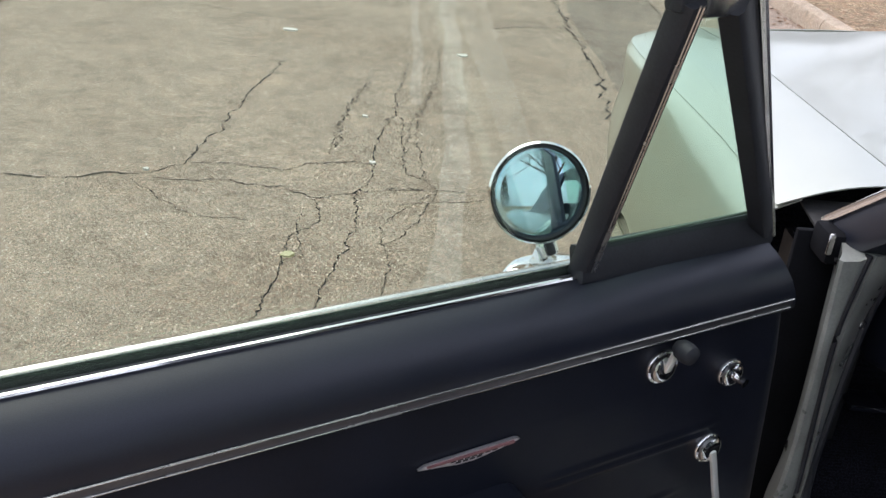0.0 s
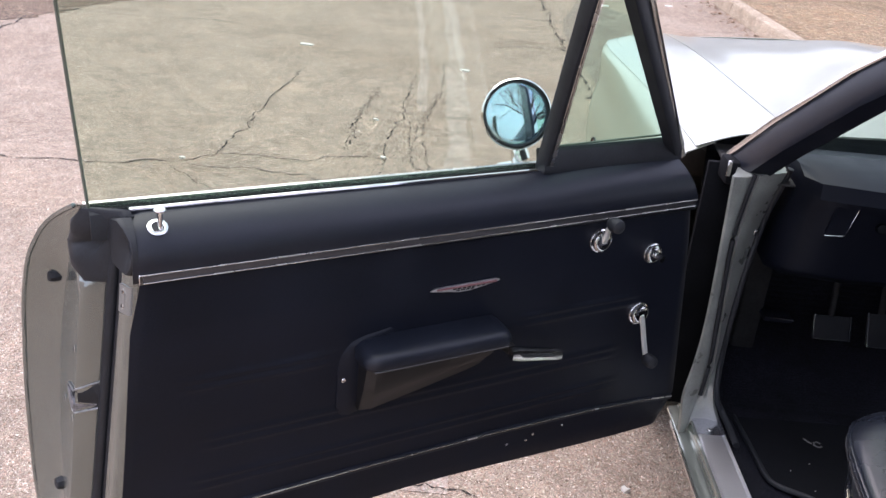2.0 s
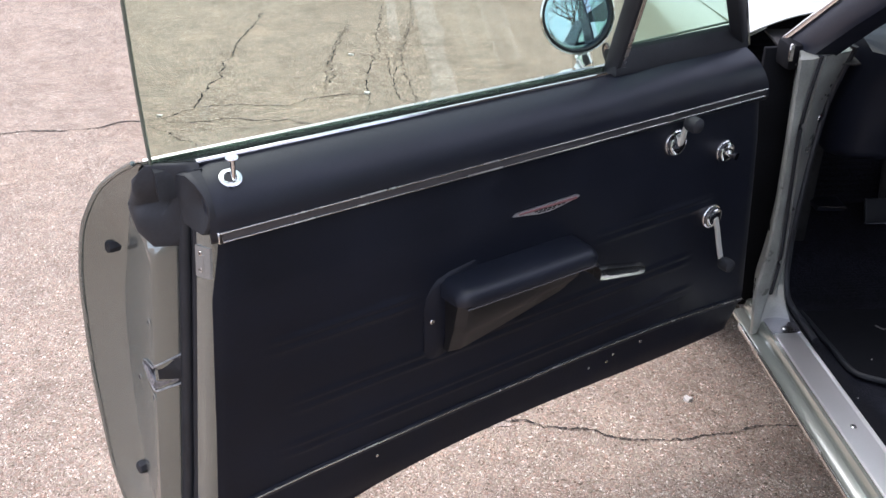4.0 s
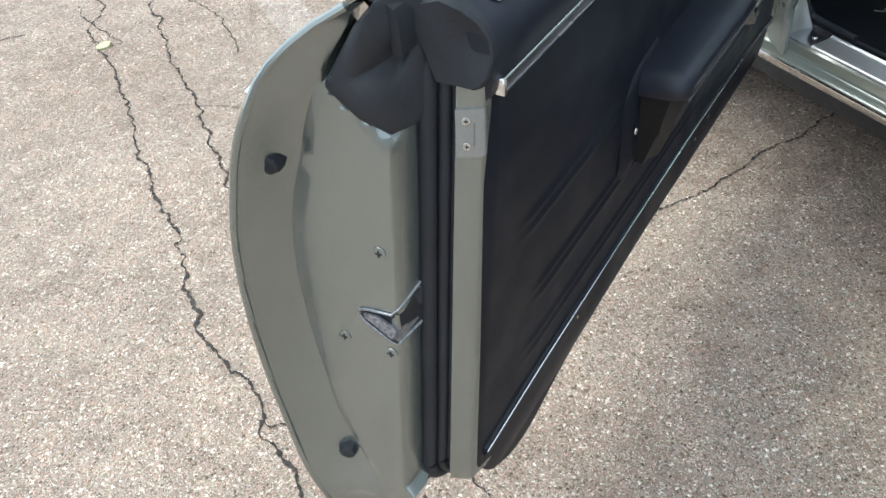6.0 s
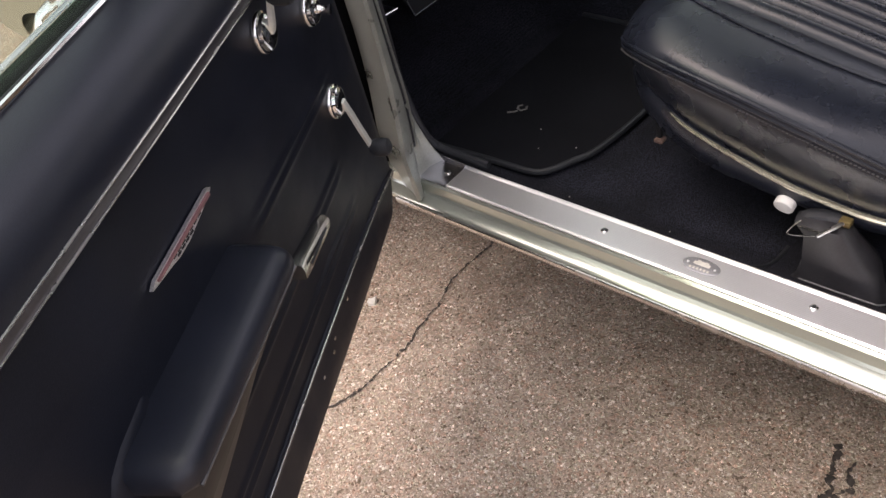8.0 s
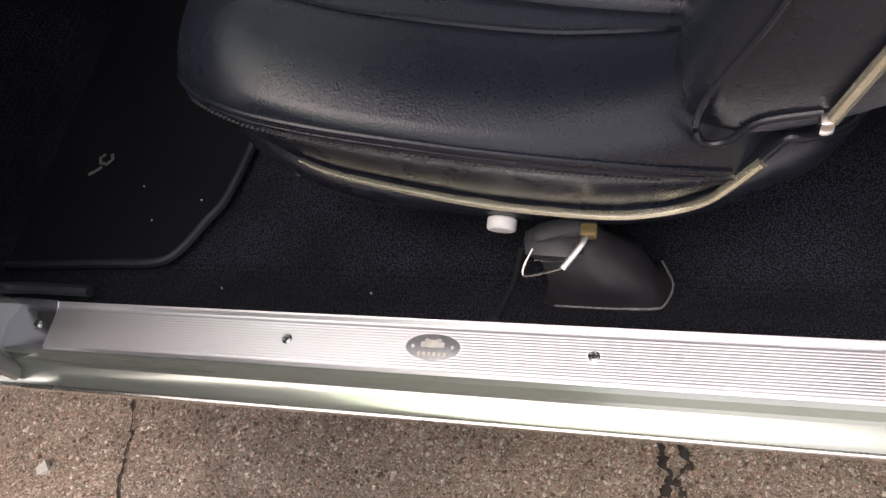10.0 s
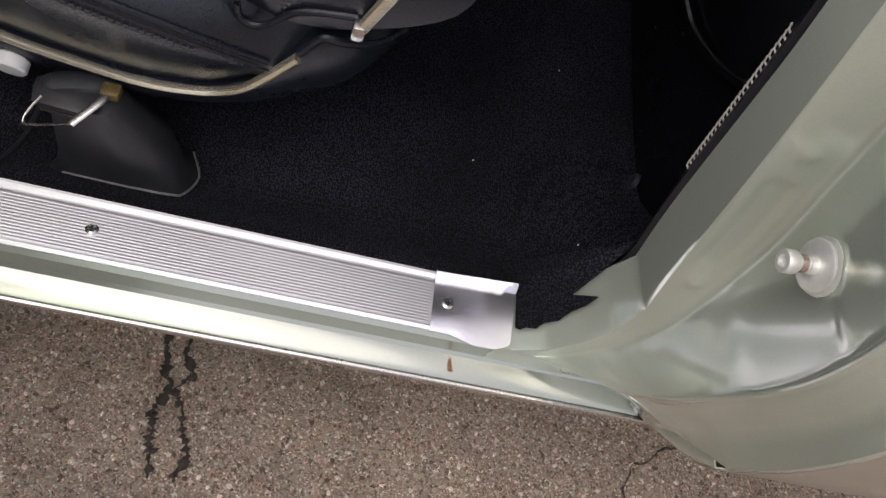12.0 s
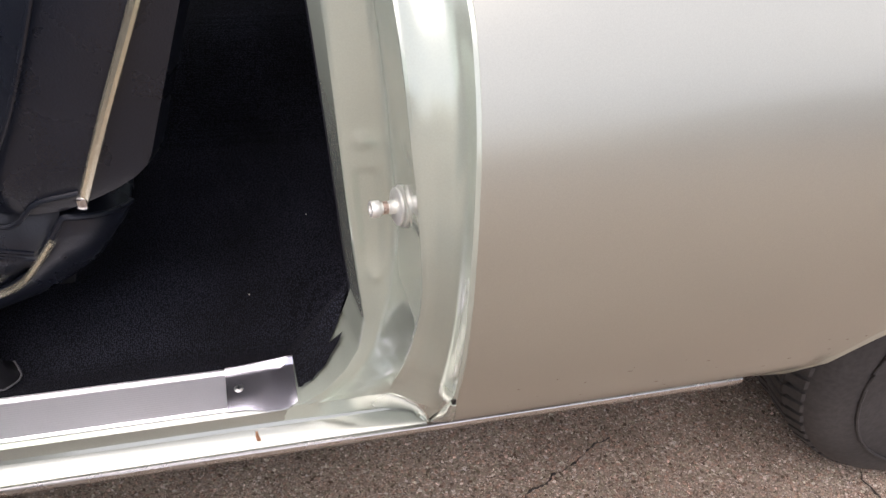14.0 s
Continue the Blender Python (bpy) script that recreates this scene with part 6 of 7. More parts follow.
def door_shell():
    bm = bmesh.new()
    zs = [0.285 + (0.976 - 0.285) * k / 30 for k in range(31)]
    ring_nz = [(n_out(z), z) for z in reversed(zs)] + [(-0.127, 0.290), (-0.108, 0.337), (-0.096, 0.367), (-0.081, 0.402), (-0.067, 0.432), (-0.050, 0.436), (-0.047, 0.44)] + [(-0.046, 0.445 + 0.495 * k / 12) for k in range(13)] + [(-0.05, 0.945), (-0.055, 0.92), (-0.066, 0.92), (-0.068, 0.978)]
    rows = []
    for f in (0, 0.15, 0.35, 0.6, 0.8, 0.93):
        rows.append([(u_front(z) + 0.014 + (0.936 - u_front(z)) * f / 0.93, n, z) for n, z in ring_nz])
    last = []
    for n, z in ring_nz:
        if abs(n - n_out(z)) < 0.004:
            u = curve_at(OUT_U, z) - 0.003
        else:
            u = float(np.interp(n, [-0.13, -0.085, -0.06], [u_plate(n, z) - 0.003, u_plate(n, z) - 0.012, u_panel(z) - 0.012]))
        last.append((u, n, z))
    rows.append(last)
    loft(bm, rows, closed=True, cap=False)
    # end: rolled inner edge, plate, crease and the flange of the outer skin
    rows = []
    for k in range(71):
        z = 0.285 + (0.974 - 0.285) * k / 70
        n1, u1, n0 = n_out(z), curve_at(OUT_U, z), n_inner(z)
        nc = max(min(curve_at(CREASE, z), n0 - 0.016), n1 + 0.008)
        if z < 0.42:
            nc = n0 + (n1 - n0) * 0.5
        deep = max(0.0, min(1.0, (z - 0.425) / 0.03))
        under = lambda u, n: u - 0.034 * max(0.0, min(1.0, (z - 0.870 + 0.82 * (n + 0.066)) / 0.012))
        row = [(u_end(n0, z) - 0.004 + (u_panel(z) - 0.014 - u_end(n0, z) + 0.004) * deep, n0 + 0.004 * deep, z)]
        row += [(under(u_end(n0 - 0.004 * (1 - q), z), n0), n0 - 0.004 * (1 - q), z) for q in (0.999, 0.97, 0.9, 0.78, 0.6, 0.35, 0.0)]
        a = n0 - 0.004
        row += [(under(u_plate(a + (nc - a) * q, z), a + (nc - a) * q), a + (nc - a) * q, z) for q in (0.1, 0.2, 0.3, 0.4, 0.6, 0.8, 0.93)]
        uc = u_plate(nc, z)
        for q in (0.0, 0.06, 0.15, 0.28, 0.42, 0.56, 0.7, 0.84, 0.95, 1.0):
            n = nc + (n1 - nc) * q
            u = uc + (u1 - uc) * (0.75 * q + 0.25 * q * q)
            # sculpted round the two stops
            for bn, bz in ((-0.160, 0.838), (-0.150, 0.470)):
                d2 = ((n - bn) / 0.020) ** 2 + ((z - bz) / 0.042) ** 2
                u -= 0.010 * math.exp(-d2) * math.sin(math.pi * min(1.0, 0.12 + q)) ** 0.5 if q < 0.98 else 0.0
            row.append((u, n, z))
        rows.append(row)
    loft(bm, rows, closed=False)
    # channel for the weatherstrip, and the flat edge beside the trim panel
    rows = []
    for k in range(36):
        z = 0.4085 + (0.895 - 0.4085) * k / 35
        low = 0.034 * (1 - math.sqrt(1 - min(1.0, max(0.0, (0.432 - z) / 0.0235)) ** 2))
        e = n_panel_edge(z)
        cols = [(u_panel(z) - 0.014, n_inner(max(z, 0.436)) + 0.004), (u_panel(z) - 0.014, e - 0.0245), (u_flat(e - 0.0235, z) - 0.004, e - 0.0235), (u_flat(e - 0.021, z), e - 0.021), (u_flat(e - 0.010, z), e - 0.010), (u_flat(e - 0.0025, z), e - 0.0025), (u_flat(e, z) - 0.002, e - 0.0005), (u_panel(z) - 0.010, e), (u_panel(z) - 0.06, e - 0.006)]
        rows.append([(u - low, n, z) for u, n in cols])
    loft(bm, rows, closed=False)
    bmesh.ops.remove_doubles(bm, verts=bm.verts[:], dist=0.0008)
    return bm


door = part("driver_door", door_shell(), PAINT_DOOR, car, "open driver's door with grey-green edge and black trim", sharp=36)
door.matrix_local = DOOR_M
# rolled edge of the outer skin
bm = bmesh.new()
edge = [(curve_at(OUT_U, z) - 0.002, n_out(z), z) for z in [0.285 + (0.972 - 0.285) * k / 50 for k in range(51)]]
tube(bm, edge, 0.0036, 8)
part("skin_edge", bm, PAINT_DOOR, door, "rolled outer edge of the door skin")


# trim panel
def panel_bottom(u):
    z = curve_at([(0.0, 0.350), (0.78, 0.350), (0.84, 0.338), (0.90, 0.324), (0.947, 0.329), (0.985, 0.350), (1.022, 0.394), (1.040, 0.425), (1.056, 0.455)], max(0.0, u))
    a = u + 0.095
    if a < 0.05:
        z += 0.05 - math.sqrt(max(0, 0.05 ** 2 - (0.05 - a) ** 2))
    return z


def panel_n(u, z):
    """How far the panel's face stands in or out: it leans outwards towards the foot and the hinge."""
    return -0.009 - 0.055 * max(0.0, 0.80 - z) - 0.006 * (1 - u)


def panel_pt(s, t):
    z1 = 0.885
    zg = 0.375 + 0.51 * t
    for _ in range(4):
        u = u_front(zg) + (u_panel(zg) - 0.0015 - u_front(zg)) * s
        zb = panel_bottom(u)
        z = zb + (z1 - zb) * t
        zg = z
    n = panel_n(u, z) - 0.006 * max(0.0, min(1.0, (0.40 - z) / 0.05)) ** 2
    edge_d = min(u - u_front(zg), u_panel(zg) - u)
    n -= 0.007 * max(0, 1 - edge_d / 0.014) ** 2
    # pressed ribs
    if 0.48 < z < 0.80 and 0.03 < u < 0.97:
        for zz, u0, u1 in ((0.497, 0.08, 0.94), (0.513, 0.08, 0.94), (0.575, 0.10, 0.92), (0.592, 0.10, 0.92), (0.690, 0.70, 0.95), (0.706, 0.70, 0.95), (0.690, 0.06, 0.36), (0.706, 0.06, 0.36)):
            if u0 < u < u1:
                n += 0.0030 * math.exp(-((z - zz) / 0.0045) ** 2) * min(1.0, (u - u0) / 0.03, (u1 - u) / 0.03)
    return (u, n, z)


bm = bmesh.new()
surface(bm, panel_pt, 90, 130, -0.008)
panel = part("trim_panel", bm, PANEL_VINYL, door, "black vinyl door trim panel with pressed ribs", sharp=50)

# padded roll under the window
ROLL = [(-0.009, 0.878), (-0.002, 0.886), (0.0015, 0.900), (0.0025, 0.915), (-0.001, 0.931), (-0.010, 0.9445), (-0.022, 0.955), (-0.037, 0.9635), (-0.050, 0.968), (-0.0515, 0.950), (-0.03, 0.91), (-0.02, 0.878)]
bm = bmesh.new()
rows = []
for k in range(41):
    f = k / 40
    u = 1.002 - 1.002 * f
    ramp = max(0.0, min(1.0, (0.36 - u) / 0.16))
    lift = 0.008 * ramp * ramp * (3 - 2 * ramp)
    row = []
    for n, z in ROLL:
        w = max(0.0, (z - 0.925) / 0.045)
        uu = u + u_front(z) * max(0, f - 0.9) * 10
        sh = 0.012 * (1 - (f / 0.02)) if f < 0.02 else 0
        row.append((uu - (0.004 if f == 0 else 0), n - sh * 0.4, z + lift * w - sh * 0.3))
    rows.append(row)
loft(bm, rows)
part("padded_roll", bm, VINYL, door, "smooth black padded roll under the window", sharp=60)


def strip_tube(name, pts, r, mat, parent, label="", n=8, flat=1.0):
    b = bmesh.new()
    tube(b, pts, r, n, flat)
    return part(name, b, mat, parent, label)


strip_tube("belt_strip", [(0.285 + 0.705 * k / 12, -0.051, 0.9705) for k in range(13)], 0.0032, CHROME, door, "thin chrome strip along the window slot")
bm = bmesh.new()
loft(bm, [[(u, -0.0525, 0.958), (u, -0.055, 0.9660), (u, -0.0612, 0.9700), (u, -0.0612, 0.93), (u, -0.0525, 0.93)] for u in (0.29, 0.6, 1.04)])
part("window_felt", bm, RUBBER, door, "black window felt")
bm = bmesh.new()
loft(bm, [[(u, -0.0695, 0.965), (u, -0.0765, 0.9730), (u, -0.083, 0.9755), (u, -0.091, 0.972), (u, -0.094, 0.965), (u, -0.080, 0.950)] for u in (0.0, 0.3, 0.6, 0.9, 1.045)])
part("belt_moulding", bm, STEEL, door, "bright outer window moulding")
# outside pull handle near the latch
bm = bmesh.new()
rows = []
for k in range(11):
    f = k / 10
    u = 0.900 + 0.155 * f
    out = -0.180 - 0.040 * math.sin(math.pi * min(1, f * 1.6 if f < 0.5 else 0.8)) ** 0.6 if f < 0.5 else -0.180 - 0.036
    h = 0.016 - 0.010 * max(0.0, (f - 0.8) / 0.2) ** 2
    rows.append([(u, out + 0.012, 0.868 - h / 2), (u, out, 0.868 - h / 3), (u, out - 0.003, 0.868), (u, out, 0.868 + h / 3), (u, out + 0.012, 0.868 + h / 2)])
loft(bm, rows)
part("outer_handle", bm, CHROME, door, "chrome outside door handle")
# trim strip: a dark channel between two bright lines
bm = bmesh.new()
loft(bm, [[(u, -0.008, 0.8805 + d), (u, -0.0015, 0.8825 + d), (u, 0.0015, 0.8885 + d), (u, 0.0015, 0.8945 + d), (u, -0.004, 0.8965 + d)] for u, d in ((0.0, 0.007), (0.5, 0.003), (0.989, 0.0))])
ts = part("trim_strip", bm, material("grey_trim", (0.10, 0.10, 0.11), 0.35, 0.6, grain=0.1, grain_scale=300), door, "bright-edged trim strip across the panel")
for dz, dn in ((0.8822, -0.0005), (0.8955, 0.0020)):
    strip_tube("bright_edge", [(0.0, dn, dz + 0.007), (0.5, dn, dz + 0.003), (0.990, dn, dz)], 0.0013, STEEL, ts)
bm = bmesh.new()
box(bm, 0.986, 0.9915, -0.006, 0.0025, 0.8808, 0.8966, 0.001, 1)
part("strip_end", bm, CHROME, ts)
bm = bmesh.new()
KICK = [(-0.085, 0.425), (0.0, 0.436), (0.15, 0.446), (0.35, 0.452), (0.65, 0.452), (0.9, 0.446), (1.027, 0.438)]
loft(bm, [[(u, panel_n(u, z) - 0.004, z - 0.008), (u, panel_n(u, z) + 0.003, z - 0.006), (u, panel_n(u, z) + 0.0045, z), (u, panel_n(u, z) + 0.003, z + 0.006), (u, panel_n(u, z) - 0.004, z + 0.008)] for u, z in KICK])
kb = part("kick_band", bm, VINYL, door, "black kick strip with a thin bright line")
strip_tube("bright_line", [(u, panel_n(u, z) + 0.0045, z + 0.002) for u, z in KICK], 0.0014, STEEL, kb)
for u, z in ((0.27, 0.420), (0.285, 0.409), (0.33, 0.412), (0.20, 0.424), (-0.05, 0.428), (-0.06, 0.431), (0.78, 0.420)):
    part("screw", screw(bmesh.new(), facing((u, panel_n(u, z) - 0.0005, z), (0, 1, 0)), 0.003), STEEL, door)


# window glass
def glass_n(z):
    d = z - 0.973
    return -0.0635 + 0.35 * d + 0.43 * d * d


def glass_pt(s, t):
    z0, z1 = 0.93, 1.337 - 0.012 * max(0, s - 0.55) ** 2 / 0.2
    z = z0 + (z1 - z0) * t
    d = (z - 0.973) / 0.36
    ua, ub = 0.305 + 0.085 * d, 1.040 + 0.030 * d
    r = max(0, (t - 0.965) / 0.035)
    ub -= 0.014 * r * r
    return (ua + (ub - ua) * s, glass_n(z), z)


bm = bmesh.new()
rows = []
for i in range(25):
    front = [Vector(glass_pt(i / 24, j / 40)) for j in range(41)]
    rows.append(front + [p + Vector((0, -0.0045, 0)) for p in reversed(front)])
loft(bm, rows)
o = part("window_glass", bm, GLASS, door, "raised green-tinted door window", sharp=60)
o.visible_shadow = False
strip_tube("glass_edge", [Vector(glass_pt(1, k / 30)) + Vector((0.0, -0.002, 0)) for k in range(3, 29)], 0.0022, GLASS_EDGE, o, "dark green ground glass edge", 6)
strip_tube("top_edge", [Vector(glass_pt(k / 30, 1)) + Vector((0, -0.002, 0.0005)) for k in range(31)], 0.0022, material("pale_glass_edge", (0.42, 0.47, 0.50), 0.2, 0.3, grain=0.05, grain_scale=100), o, "pale ground top edge of the glass", 6)


# vent window: two bars, sill bar, cap and glass
def vent_line(u0, z0, u1, z1, k=10):
    return [(u0 + (u1 - u0) * i / k, glass_n(z0) + (glass_n(z1) - glass_n(z0)) * i / k + 0.004, z0 + (z1 - z0) * i / k) for i in range(k + 1)]


bm = bmesh.new()
bar(bm, vent_line(0.312, 0.965, 0.386, 1.315), 0.020, 0.026, (0, 1, 0.4))
vf = part("vent_frame", bm, RUBBER, door, "black vent window frame with bright edges")
bm = bmesh.new()
bar(bm, vent_line(0.022, 0.985, 0.335, 1.315), 0.036, 0.024, (0, 1, 0.4))
part("front_bar", bm, RUBBER, vf, "black front bar of the vent window")
bm = bmesh.new()
bar(bm, [(0.325, -0.054, 0.986), (0.18, -0.054, 0.986), (0.02, -0.054, 0.987)], 0.044, 0.024, (0, 1, 0.3))
part("sill_bar", bm, RUBBER, vf, "black lower bar of the vent window")
strip_tube("bright_edge", [Vector(p) + Vector((0.004, 0.0155, 0)) for p in vent_line(0.303, 0.975, 0.376, 1.31)], 0.0018, STEEL, vf)
strip_tube("bright_edge", [Vector(p) + Vector((-0.004, 0.0155, 0)) for p in vent_line(0.315, 0.975, 0.388, 1.31)], 0.0018, STEEL, vf)
strip_tube("outer_trim", [Vector(p) + Vector((-0.017, 0.002, 0.004)) for p in vent_line(0.012, 0.965, 0.336, 1.325)], 0.0052, STEEL, vf, "bright outer trim of the vent frame")
bm = bmesh.new()
bar(bm, [(0.403, 0.112, 1.334), (0.372, 0.112, 1.336), (0.335, 0.112, 1.337), (0.322, 0.110, 1.333)], 0.030, 0.012, (0, 0, 1))
box(bm, 0.328, 0.374, 0.096, 0.118, 1.298, 1.333, 0.006)
part("cap", bm, STEEL, vf, "bright folded cap at the frame's top")
bm = bmesh.new()
box(bm, 0.372, 0.398, 0.092, 0.116, 1.302, 1.338, 0.006)
part("rubber_block", bm, RUBBER, vf, "black rubber block beside the cap")
bm = bmesh.new()
vg = [(0.300, 1.000), (0.352, 1.290), (0.340, 1.300), (0.034, 1.000)]
bm.faces.new([bm.verts.new((u, glass_n(z), z)) for u, z in vg])
bm.normal_update()
bmesh.ops.solidify(bm, geom=bm.faces[:], thickness=0.004)
o = part("vent_glass", bm, VENT_GLASS, vf, "green-tinted triangular vent glass")
o.visible_shadow = False
strip_tube("glass_edge", [(0.300, glass_n(1.012) + 0.003, 1.013), (0.075, glass_n(1.017) + 0.003, 1.0185)], 0.002, GLASS_EDGE, vf)

# round outside mirror
MN = (DOOR_M.inverted().to_3x3() @ Vector((0.113, -0.960, 0.225))).normalized()
MC = Vector((0.336, -0.127, 1.048))
mm = facing(MC, MN)
bm = bmesh.new()
lathe(bm, [(0, -0.052), (0.020, -0.050), (0.040, -0.040), (0.054, -0.022), (0.0605, -0.006), (0.0615, 0.004), (0.0590, 0.0065), (0.0575, 0.004), (0.0570, -0.001)], 48, mm)
mirror_ob = part("mirror", bm, CHROME, door, "round chrome outside mirror", sharp=50)
bm = bmesh.new()
lathe(bm, [(0, -0.002), (0.0535, -0.002), (0.0545, 0.0), (0.0530, 0.0006)] + [(0.0530 * (1 - k / 8), 0.0006 + 0.0028 * (1 - (1 - k / 8) ** 2)) for k in range(1, 9)], 48, mm)
part("mirror_glass", bm, MIRROR, mirror_ob, "round reflecting mirror glass")
bm = bmesh.new()
lathe(bm, [(0.0530, 0.001), (0.0560, 0.001), (0.0570, 0.005), (0.0550, 0.0062), (0.0535, 0.003)], 48, mm, True)
part("mirror_rim", bm, RUBBER, mirror_ob, "black mirror rim")
bm = bmesh.new()
tube(bm, spline([MC + MN * -0.035, (0.328, -0.140, 1.012), (0.318, -0.138, 0.985), (0.312, -0.130, 0.962)], 5), [0.020] * 6 + [0.018] * 5 + [0.020] * 5, 14, 0.8)
part("mirror_stem", bm, CHROME, mirror_ob, "chrome mirror stem")
bm = bmesh.new()
lathe(bm, [(0, 0), (1, 0), (0.97, 0.4), (0.8, 0.85), (0.4, 1), (0, 1)], 28, Matrix.Translation((0.325, -0.122, 0.945)) @ Matrix.Diagonal((0.055, 0.022, 0.016, 1)))
part("mirror_foot", bm, CHROME, mirror_ob, "chrome mirror foot on the door top")

# lock knob
LM = facing((0.960, -0.0205, 0.9535), (0.02, 0.62, 1.0)) @ Matrix.Scale(0.84, 4)
bm = bmesh.new()
lathe(bm, [(0.0085, -0.002), (0.0155, 0.0), (0.0165, 0.0014), (0.0135, 0.0030), (0.0095, 0.0028), (0.0080, 0.0)], 28, LM, True)
ring_ob = part("lock_ring", bm, CHROME, door, "chrome ring round the lock button hole")
bm = bmesh.new()
lathe(bm, [(0, 0.0), (0.0084, 0.0), (0.0084, 0.0012), (0, 0.0012)], 20, LM)
part("lock_hole", bm, RUBBER, ring_ob)
bm = bmesh.new()
lathe(bm, [(0, -0.005), (0.0040, -0.005), (0.0042, 0.012), (0.0050, 0.026), (0.0068, 0.031), (0.0100, 0.0325), (0.0102, 0.0345), (0.0090, 0.0360), (0, 0.0365)], 24, facing((0.957, -0.018, 0.954), (0.0, 0.12, 1.0)) @ Matrix.Scale(0.80, 4))
part("lock_button", bm, CHROME, ring_ob, "chrome lock button with flat head")


def escutcheon(u, z, r, label, name):
    bm = bmesh.new()
    lathe(bm, [(0, 0), (r, 0), (r, 0.003), (r * 0.95, 0.005), (r * 0.84, 0.006), (r * 0.80, 0.010), (r * 0.68, 0.012), (r * 0.5, 0.0135), (r * 0.3, 0.014), (0, 0.014)], 28, facing((u, panel_n(u, z) + 0.001, z), (0, 1, 0)))
    return part(name, bm, CHROME, door, label)


def crank(u, z, ku, kz, r, label):
    c = escutcheon(u, z, r, label, "window_crank")
    bm = bmesh.new()
    p = panel_n(u, z)
    bar(bm, [(u, p + 0.014, z), (u + (ku - u) * 0.25, p + 0.018, z + (kz - z) * 0.25), (u + (ku - u) * 0.6, p + 0.022, z + (kz - z) * 0.6), (ku, p + 0.028, kz)], 0.0095, 0.006, (0, 1, 0))
    part("crank_arm", bm, PALE_STEEL, c, "chrome crank arm")
    bm = bmesh.new()
    lathe(bm, [(0, 0.0), (0.009, 0.0), (0.0125, 0.006), (0.0135, 0.016), (0.012, 0.025), (0.006, 0.029), (0, 0.029)], 20, facing((ku, p + 0.026, kz), (0, 1, 0)))
    part("crank_knob", bm, RUBBER, c, "black crank knob")


crank(0.202, 0.841, 0.206, 0.885, 0.024, "chrome vent window crank with black knob")
crank(0.070, 0.665, 0.052, 0.574, 0.024, "chrome window crank with black knob")
c = escutcheon(0.072, 0.798, 0.021, "chrome mirror control knob", "mirror_control")
bm = bmesh.new()
tube(bm, [(0.071, -0.002, 0.797), (0.069, 0.006, 0.795), (0.068, 0.014, 0.794)], [0.006, 0.005, 0.007], 10)
part("control_stick", bm, CHROME, c, "small chrome control stick")
# emblem
bm = bmesh.new()
bm.faces.new([bm.verts.new((u, 0.001, 0.804 + (z - 0.804) * 0.6)) for u, z in ((0.541, 0.7955), (0.533, 0.8025), (0.416, 0.8065), (0.410, 0.8025), (0.413, 0.799), (0.440, 0.790), (0.470, 0.7825), (0.492, 0.7830), (0.505, 0.7870))])
bm.normal_update()
bmesh.ops.solidify(bm, geom=bm.faces[:], thickness=0.004)
emb = part("emblem", bm, material("emblem_silver", (0.62, 0.61, 0.62), 0.4, 0.8, grain=0.2, grain_scale=900), door, "flat silver emblem with red bar and dark lattice")
emb.matrix_local = Matrix.Translation((-0.0005, -0.0115, -0.0055))
bm = bmesh.new()
loft(bm, [[(0.531, 0.0075, 0.8003), (0.531, 0.0075, 0.8022), (0.531, 0.004, 0.8022), (0.531, 0.004, 0.8003)], [(0.418, 0.0075, 0.8003), (0.418, 0.0075, 0.8035), (0.418, 0.004, 0.8035), (0.418, 0.004, 0.8003)]])
part("red_bar", bm, RED, emb, "dull red enamel bar")
bm = bmesh.new()
for r, (z, a, b) in enumerate(((0.7978, 0.440, 0.508), (0.7948, 0.456, 0.500))):
    n = int((b - a) / 0.009)
    for k in range(n):
        u = a + 0.009 * k + (0.0045 if r % 2 else 0)
        box(bm, u, u + 0.0068, 0.0048, 0.0056, z - 0.0010, z + 0.0010)
part("lattice", bm, RUBBER, emb, "dark lattice cells")

# armrest with pull
bm = bmesh.new()
rows = []
for k in range(19):
    f = k / 18
    u = 0.420 + 0.243 * f
    zb = float(np.interp(u, [0.420, 0.432, 0.450, 0.55, 0.663], [0.682, 0.655, 0.641, 0.619, 0.596]))
    e = max(0, (f - 0.94) / 0.06) ** 2
    w, p = 0.698 - zb, panel_n(u, 0.65) - 0.004
    rows.append([(u, p, zb + 0.002), (u, 0.004 - 0.006 * e, zb), (u, 0.013 - 0.012 * e, zb + 0.006), (u, 0.024 - 0.012 * e, zb + 0.40 * w), (u, 0.0285 - 0.012 * e, zb + 0.47 * w), (u, 0.030 - 0.012 * e, zb + 0.60 * w), (u, 0.0385 - 0.012 * e, zb + 0.94 * w), (u, 0.036 - 0.012 * e, 0.700), (u, p, 0.702)])
loft(bm, rows)
arm = part("armrest", bm, material("armrest_side", (0.010, 0.010, 0.011), 0.42, grain=0.15, grain_scale=400, stain=0.2, stain_scale=12), door, "black moulded armrest with padded top on the door", sharp=40)
bm = bmesh.new()
rows = []
